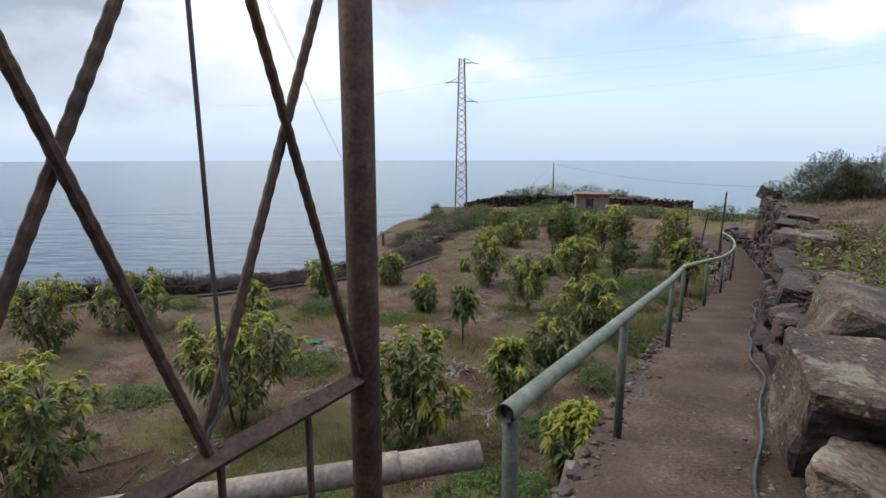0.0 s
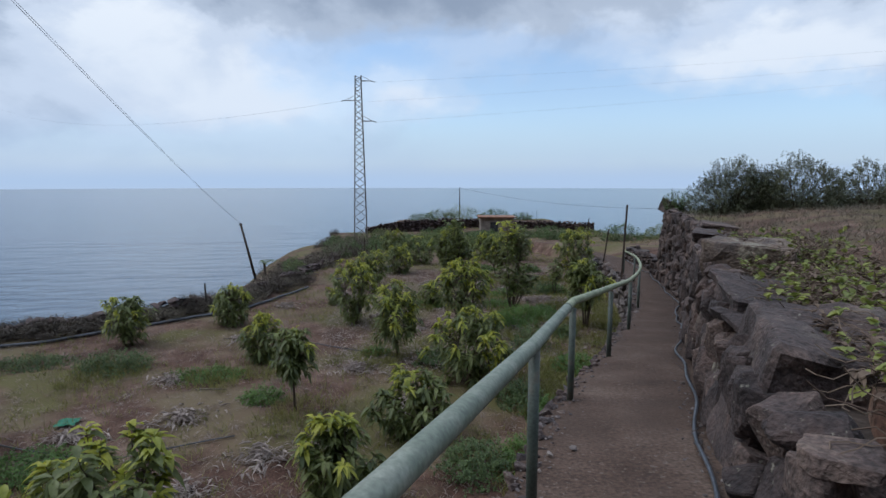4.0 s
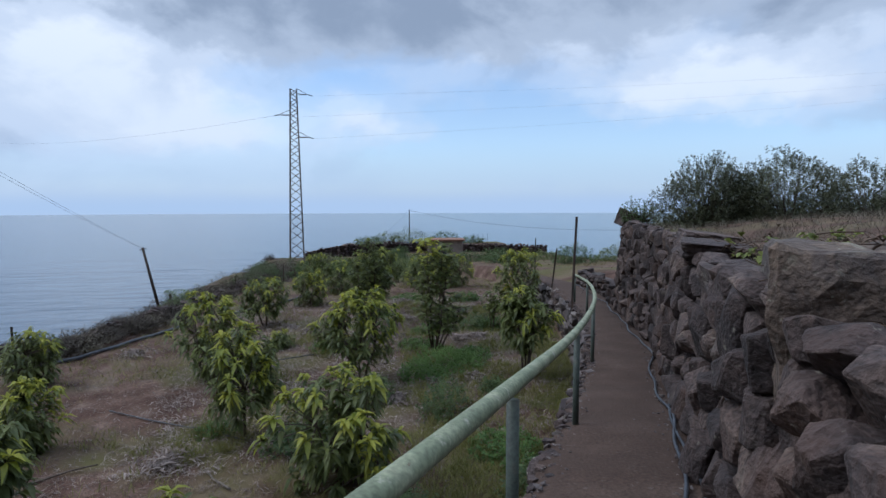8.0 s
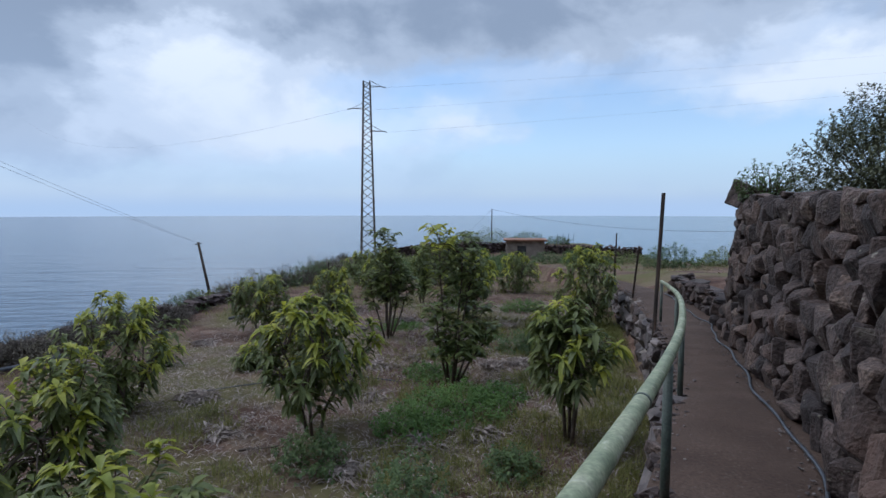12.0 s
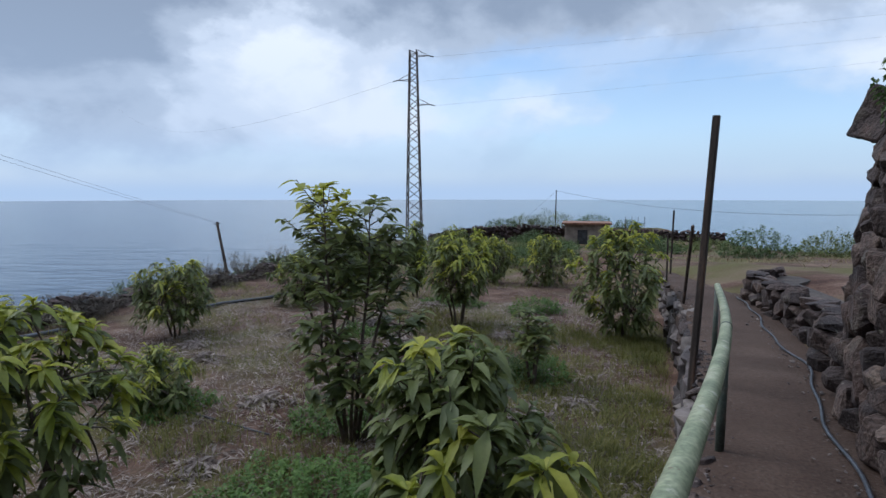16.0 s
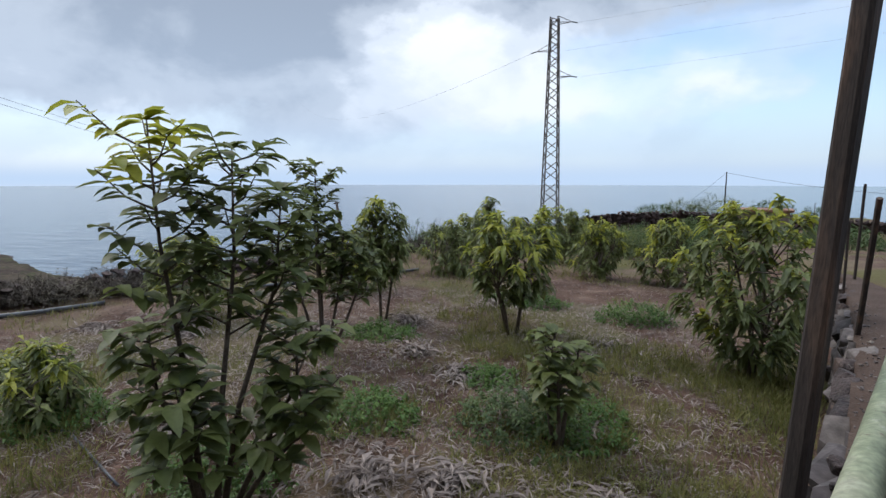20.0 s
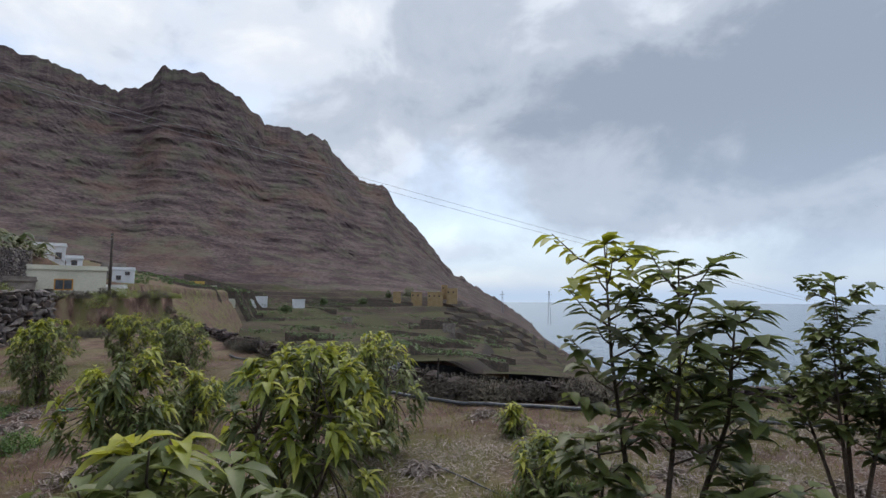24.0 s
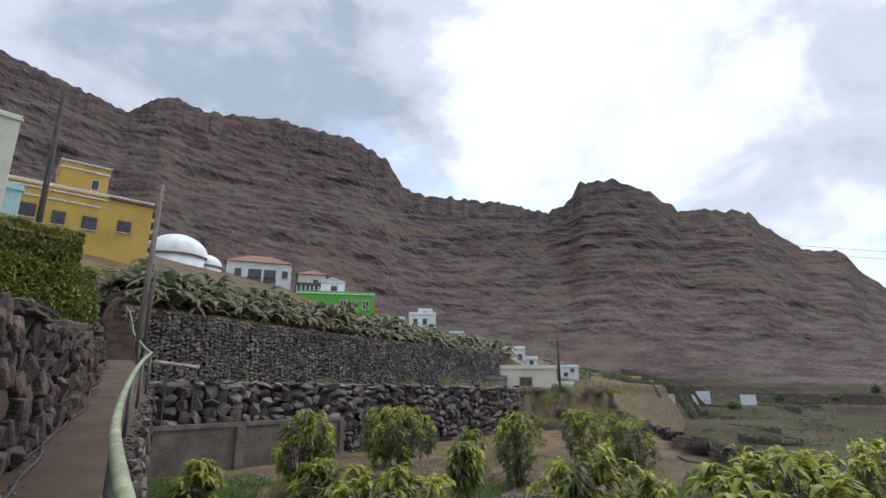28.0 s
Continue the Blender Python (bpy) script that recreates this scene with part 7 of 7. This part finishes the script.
def hedge():
    h = empty("hedge", "thick clipped hedge of yellowish green creeper above the wall", "hedge", (6.08, -3.88, 0.8))
    rng = np.random.default_rng(12)
    Geo().box(-3.3, -0.6, -0.4, 6.5, 0.05, 4.25, bev=0.2).link("woody_core", M["bark"], h)

    def spray(p, d, name="leaves", size=0.13):
        d = d / np.linalg.norm(d, axis=1)[:, None]
        v, f = whorl(p, d, rng, 6, size, 0.6, 0.4, (0.4, 1.5), 0.12)
        link_mesh(name, v, f, M["hedge"] if name == "leaves" else M["vine"], h, smooth=True)

    n = 4200
    x, z = rng.uniform(-3.6, 6.5, n), rng.uniform(1.6, 4.6, n)
    spray(np.stack([x, 0.52 + 0.12 * rng.random(n) + 0.08 * np.sin(x * 1.7) * np.sin(z * 2.0), z], 1), np.stack([rng.normal(0, 0.4, n), np.ones(n), np.full(n, 0.3)], 1))
    n = 1500
    x = rng.uniform(-3.6, 6.5, n)
    spray(np.stack([x, rng.uniform(-0.7, 0.6, n), 4.56 + 0.10 * rng.random(n)], 1), np.stack([rng.normal(0, 0.3, n), np.full(n, 0.2), np.ones(n)], 1))
    n = 1500
    spray(np.stack([-3.46 - 0.12 * rng.random(n), rng.uniform(-0.6, 0.6, n), rng.uniform(1.2, 4.6, n)], 1), np.tile([-0.9, 0.3, 0.3], (n, 1)))
    # the loose skirt of creeper that hangs over the wall
    n = 4800
    x, z = rng.uniform(-4.2, 6.5, n), rng.uniform(0.5, 3.1, n)
    out = 0.75 + 0.75 * np.sin(np.clip((3.2 - z) / 2.7, 0, 1) * 1.6) + 0.16 * np.sin(x * 2.3 + z) + 0.15 * rng.random(n)
    spray(np.stack([x, out, z], 1), np.stack([rng.normal(0, 0.5, n), np.ones(n), np.full(n, 0.6)], 1), "skirt", 0.15)


hedge()


def vine_mat_(x0, y0, x1, y1, n, seed, label):
    """A creeper over the wall top: tangled stems and broad leaves."""
    rng = np.random.default_rng(seed)
    u = rng.random(n)
    x = x0 + (x1 - x0) * u + rng.normal(0, 0.45, n)
    y = y0 + (y1 - y0) * u + rng.normal(0, 0.25, n)
    x = np.maximum(x, np.array([right_x(b) for b in y]) + 0.62 + 0.25 * rng.random(n))
    z = np.array([max(ground_z(a, b), east_top(b) - 0.05) for a, b in zip(x, y)]) + np.abs(rng.normal(0.08, 0.09, n))
    c = empty("creeper", label, "creeper", (x0, y0, float(z.mean())))
    o = np.array([x0, y0, float(z.mean())])
    p = np.stack([x, y, z], 1) - o
    d = np.stack([rng.normal(-0.3, 0.5, n), rng.normal(0, 0.5, n), np.ones(n)], 1)
    d /= np.linalg.norm(d, axis=1)[:, None]
    k = rng.random(n) < 0.55
    v, f = whorl(p[k], d[k], rng, 4, 0.075, 0.85, 0.3, (0.7, 1.5), 0.04, 0)
    link_mesh("leaves", v, f, M["vine"], c, smooth=True)
    v, f = whorl(p[~k], d[~k], rng, 5, 0.08, 0.5, 0.5, (0.7, 1.6), 0.05, 0)
    link_mesh("dead_leaves", v, f, M["litter_brown"], c, "brown withered leaves")
    g = Geo()
    for j in range(int(n * 0.9)):
        q = p[rng.integers(n)] - np.array([0, 0, 0.03])
        a = rng.uniform(0, 6.28)
        pts = []
        for i in range(6):
            pts.append(tuple(q))
            a += rng.normal(0, 0.5)
            q = q + np.array([math.cos(a), math.sin(a), rng.normal(0.0, 0.35)]) * 0.075
        g.tube(pts, 0.0035, 4, caps=False)
    g.link("tangle", M["litter_brown"], c, "dry tangled stems")["kind"] = "stuff"


vine_mat_(7.6, 6.6, 9.6, 9.4, 900, 21, "tangled creeper with broad green leaves over the wall top")
vine_mat_(9.6, 9.4, 11.4, 12.4, 500, 22, "tangled creeper with broad green leaves over the wall top")
vine_mat_(6.2, 4.6, 7.6, 6.4, 300, 23, "sparse dry creeper behind the boulders")


def palm_tuft():
    p = empty("dwarf_palm", "small palm bending beside the leaning pole", "palm", (-3.6, 49.2, -6.75))
    Geo().tube([(0, 0, -0.2), (0, 0, 0.9)], [0.12, 0.1], 7).link("trunk", M["bark"], p)
    for k in range(9):
        a = k * 0.72
        g = Geo()
        pts = [Vector((math.cos(a) * 0.9 * t + 0.5 * t, math.sin(a) * 0.9 * t, 0.9 + 1.0 * t - 0.9 * t * t)) for t in np.linspace(0, 1, 7)]
        base = np.array([tuple(q) for q in pts for _ in (0, 1)])
        n = len(base)
        out = np.stack([np.tile([-math.sin(a), math.sin(a)], n // 2), np.tile([math.cos(a), -math.cos(a)], n // 2), np.full(n, -0.2)], 1)
        v, f = blades(base, out, np.full(n, 0.35), np.full(n, 0.05), np.full(n, 0.3))
        link_mesh("frond", v, f, M["weed_dark"], p)


palm_tuft()


def split_block(name, seed, lichen, broken, amp=0.05):
    """A split boulder: a skewed box with chipped edges and rough faces, its broken end bare, its shade put into a dark
    colour.
    """
    rng = random.Random(seed)
    bm = bmesh.new()
    bmesh.ops.create_cube(bm, size=1.0)
    for v in bm.verts:
        v.co += Vector((rng.uniform(-0.10, 0.10), rng.uniform(-0.06, 0.06), rng.uniform(-0.10, 0.06))) * (0.5 if broken else 1.0)
    bmesh.ops.bevel(bm, geom=bm.edges[:], offset=0.035, segments=1, affect="EDGES", clamp_overlap=True)
    bmesh.ops.triangulate(bm, faces=bm.faces[:])
    bmesh.ops.subdivide_edges(bm, edges=[e for e in bm.edges if e.calc_length() > 0.2], cuts=9, use_grid_fill=True)
    bmesh.ops.triangulate(bm, faces=bm.faces[:])
    bm.normal_update()
    off = Vector((rng.uniform(0, 90), 3, 7))
    for v in bm.verts:
        n = v.normal.copy()
        v.co += n * (amp * noise.fractal(v.co * 2.6 + off, 0.75, 2.1, 5) + 0.012 * noise.noise(v.co * 17 + off))
        if broken and n.y < -0.55 and abs(v.co.x) < 0.46 and v.co.z < 0.32:
            v.co.y += 0.16 * max(0.0, 0.6 + noise.fractal(v.co * 2.2 + off, 0.9, 2.0, 3)) * (0.46 - abs(v.co.x)) * 2.2
    bm.normal_update()
    # faces of the broken end, turned to -y, get the colour darkened for shade
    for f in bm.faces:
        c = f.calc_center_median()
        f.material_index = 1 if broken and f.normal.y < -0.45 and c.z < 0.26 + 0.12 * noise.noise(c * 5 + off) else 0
    me = bpy.data.meshes.new(name)
    bm.to_mesh(me)
    bm.free()
    me.materials.append(M["boulder"] if lichen else M["basalt"])
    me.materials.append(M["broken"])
    return me


def boulder(x, y, z, sx, sy, sz, rot, seed, lichen=True):
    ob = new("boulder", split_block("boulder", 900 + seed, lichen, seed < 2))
    ob.matrix_basis = Matrix.Translation((x, y, z)) @ Euler(rot).to_matrix().to_4x4() @ Matrix.Diagonal((sx, sy, sz, 1))
    tagged(ob, "large split basalt boulder with pale lichen and a broken end darkened as shade" if seed < 2 else "weathered brown basalt boulder with pale lichen on the wall" if lichen else "large dark angular basalt boulder lying on the wall", "boulder", "boulders on the wall")


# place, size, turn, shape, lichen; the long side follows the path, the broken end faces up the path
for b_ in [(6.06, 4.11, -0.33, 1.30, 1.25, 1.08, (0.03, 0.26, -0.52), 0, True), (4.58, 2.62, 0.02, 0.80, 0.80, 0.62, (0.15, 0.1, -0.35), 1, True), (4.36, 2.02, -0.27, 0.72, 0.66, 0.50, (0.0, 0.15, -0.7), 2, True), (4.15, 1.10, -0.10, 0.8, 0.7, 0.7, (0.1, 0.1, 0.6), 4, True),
           (7.02, 6.55, -0.56, 0.85, 1.30, 1.0, (0.05, 0.16, -0.50), 3, False), (7.80, 7.92, -0.33, 0.80, 0.95, 0.40, (0.08, 0.10, -0.45), 5, False), (7.62, 7.72, -0.72, 0.62, 0.75, 0.55, (0.0, 0.1, -0.6), 6, True),
           (8.20, 8.72, -0.70, 0.62, 0.62, 0.55, (0.2, 0.1, -0.2), 7, False), (9.06, 9.72, -0.36, 0.95, 1.15, 0.98, (0.0, 0.0, -0.62), 8, True), (8.62, 9.30, -1.02, 0.6, 0.7, 0.55, (0.2, 0.2, 0.2), 9, False),
           (9.72, 10.95, -0.42, 0.85, 0.95, 0.42, (0.05, 0.12, -0.55), 10, False), (10.9, 12.9, -0.22, 0.75, 1.2, 0.20, (0.0, 0.08, -0.55), 11, False), (12.4, 14.9, -0.22, 0.7, 1.3, 0.22, (0.0, 0.1, -0.55), 12, False), (15.7, 22.2, -0.06, 0.42, 0.42, 0.50, (0.3, 0.2, 0.3), 13, False), (6.36, 5.46, -0.72, 0.6, 0.55, 0.45, (0.3, 0.0, 0.4), 14, False)]:
    boulder(*b_)


# ---- farm terraces across the valley ----
FOOT_AT = lerp_table([48, 62, 68, 75, 90, 105, 125, 150, 280], [-9, -6, -2.6, 0.2, 1.2, 1.8, 4.5, 9.0, 2])
LOW_AT = lerp_table([48, 62, 70, 80, 100, 112, 122, 280], [-12, -8.5, -7.5, -6.2, -5.5, -4.0, 2.0, 2.0])


def valley_z(az, r):
    """Height of the valley side at a bearing and range from the path's end."""
    a = radians(az)
    x, y = HUB[0] - math.sin(a) * r, HUB[1] + math.cos(a) * r
    if r < 88:
        return x, y, ground_z(x, y)
    q = ((r - 88) / 342) ** (2 / 3)
    low = min(LOW_AT(az), FOOT_AT(az) - 0.5)
    z = HUB[2] + r * math.tan(radians(low + (FOOT_AT(az) - low) * q))
    return x, y, max(z, ground_z(x, y))


def terrace_wall(az0, az1, r0, r1, h, seed):
    rng = random.Random(seed)
    n = max(6, int(abs(az1 - az0) * 2))
    vs, fs = [], []
    for k in range(n + 1):
        t = k / n
        r = r0 + (r1 - r0) * t + rng.uniform(-0.15, 0.15)
        x, y, z = valley_z(az0 + (az1 - az0) * t, r)
        a = radians(az0 + (az1 - az0) * t)
        ux, uy = -math.sin(a), math.cos(a)
        top = z + h * rng.uniform(0.94, 1.05)
        vs += [(x, y, z - 2.5), (x + ux * 0.25, y + uy * 0.25, top), (x + ux * 0.95, y + uy * 0.95, top - 0.05), (x + ux * 1.1, y + uy * 1.1, z - 2.5)]
    for k in range(n):
        for i in range(3):
            fs.append((k * 4 + i, k * 4 + i + 1, k * 4 + i + 5, k * 4 + i + 4))
    fs += [(0, 1, 2, 3), (n * 4 + 3, n * 4 + 2, n * 4 + 1, n * 4)]
    ob = link_mesh("terrace_wall", vs, fs, M["terrace_stone"])
    tagged(ob, "dark dry stone terrace wall across the valley", "stone wall", "terrace walls in the valley")


rt = random.Random(31)
for k in range(44):
    r = 100 + 6.4 * k + rt.uniform(-1, 1)
    az = rt.uniform(64, 103)
    wide = rt.uniform(2.5, 7)
    terrace_wall(az, az + wide, r, r * rt.uniform(0.98, 1.03), rt.uniform(0.15, 0.55) + r * 0.0012, 600 + k)


def valley_crops():
    """Rows of low green crops on the far terraces, as one mass."""
    rng = np.random.default_rng(41)
    tips = []
    for k in range(60):
        r, az, wide = rng.uniform(98, 330), rng.uniform(66, 106), rng.uniform(1.5, 6)
        for i in range(int(wide * 12)):
            x, y, z = valley_z(az + rng.uniform(0, wide), r + rng.normal(0, 2.0))
            tips.append((x, y, z + rng.uniform(0.2, 0.8)))
    tips = np.array(tips)
    d = np.tile([0.0, 0.0, 1.0], (len(tips), 1)) + rng.normal(0, 0.3, (len(tips), 3))
    d /= np.linalg.norm(d, axis=1)[:, None]
    v, f = whorl(tips, d, rng, 7, 0.8, 0.35, 0.4, (0.6, 1.6), 0.5)
    tagged(link_mesh("crop_rows", v, f, M["weed_dark"], smooth=True), "rows of low green crops on the valley terraces", "crops", kind="stuff")


valley_crops()

# ---- the stones of the walls ----
EAST_A = [p for p in EAST if p[1] < 11.2]
EAST_B = [p for p in EAST if p[1] > 10.6]
stone_face(wall_east, EAST_A, zpath, zeast, -1, 0.30, 5, depth=0.20, batter=0.10, pieces=300, rocks=BIG_ROCKS + ROCKS, tall=1.4, far="basalt")
stone_face(wall_east, EAST_B, zpath, zeast, -1, 0.31, 15, depth=0.20, batter=0.10, pieces=300, tall=1.35, far="basalt")
stone_face(wall_path, WEST_FACE, zfield, zedge, -1, 0.40, 6, depth=0.20, batter=0.05, pieces=150)
stone_face(wall_lower, LOWER, lambda x, y: -4.2 if x < -7.6 else -2.4, lambda x, y: -0.8, 1, 0.52, 7, depth=0.3, batter=0.12, pieces=120)
stone_face(wall_upper, UPPER, lambda x, y: -1.4, lambda x, y: 2.9, 1, 0.27, 8, depth=0.10, batter=0.10, pieces=0)
stone_face(wall_west, WEST[:10], lambda x, y: ground_z(x + 0.5, y - 0.5) - 0.1, lambda x, y: ground_z(x + 0.8, y - 0.8) + 0.72 * west_high(x) + 0.42 * noise.noise(Vector((x * 0.6, y * 0.6, 3))), 1, 0.27, 9, depth=0.3, batter=0.05, pieces=60, rocks=DARK_ROCKS, far="basalt_dark")
stone_face(wall_north, NORTH, lambda x, y: -6.9, lambda x, y: -4.62 - 0.02 * abs(x - 18) - 0.7 * smooth(10, 5, x) + 0.35 * noise.noise(Vector((x * 0.5, y * 0.3, 4))), 1, 0.5, 10, depth=0.3, batter=0.05, pieces=0, far="basalt_dark")
stone_face(wall_loweast, LOWEAST, lambda x, y: path_z(y) - 0.05, lambda x, y: path_z(y) + 0.55, -1, 0.32, 12, depth=0.25, batter=0.1, pieces=80)


def edge_stones():
    """Cobbles set in the ragged outer edge of the walkway, each one a piece."""
    rng = random.Random(91)
    y = -0.3
    path = bpy.data.objects["path"]
    n = 0
    while y < 24 and n < 290:
        size = rng.uniform(0.05, 0.13) * (1.0 if y < 13 else 1.2)
        for row in range(2):
            x = left_x(y) + 0.02 + row * 0.10 + rng.uniform(-0.05, 0.05)
            ob = new("cobble", ROCKS[rng.randrange(len(ROCKS))])
            ob.parent = path
            ob.matrix_basis = Matrix.Translation((x, y, path_z(y) - size * (0.22 + 0.16 * row))) @ Euler((rng.uniform(-0.4, 0.4), rng.uniform(-0.4, 0.4), rng.uniform(0, 6.28))).to_matrix().to_4x4() @ Matrix.Diagonal((size * 1.3, size, size * 0.8, 1))
            n += 1
        y += size * rng.uniform(1.0, 1.5) + 0.05


edge_stones()


def pebbles():
    """Loose stones and crumbs along both edges of the walkway."""
    rng = random.Random(77)
    g = Geo()
    for k in range(1500):
        y = rng.uniform(0.5, 30)
        u = abs(rng.gauss(0, 0.13))
        x = left_x(y) + u * 0.9 + 0.03 if rng.random() < 0.5 else right_x(y) - u * 0.8 + 0.05
        s = rng.uniform(0.005, 0.017) * (1.8 if rng.random() < 0.08 else 1)
        vs, fs = ROCK_NP[rng.randrange(len(ROCK_NP))]
        a = rng.uniform(0, 6.28)
        c, n = math.cos(a), math.sin(a)
        w = vs * np.array([s * 2.2, s * 1.8, s * 1.3])
        w = np.stack([w[:, 0] * c - w[:, 1] * n + x, w[:, 0] * n + w[:, 1] * c + y, w[:, 2] + path_z(y) + s * 0.3], 1)
        g.add(w.tolist(), fs)
    tagged(g.link("gravel", M["basalt_far"]), "loose stone crumbs along the edges of the footpath", "gravel", kind="stuff")


pebbles()
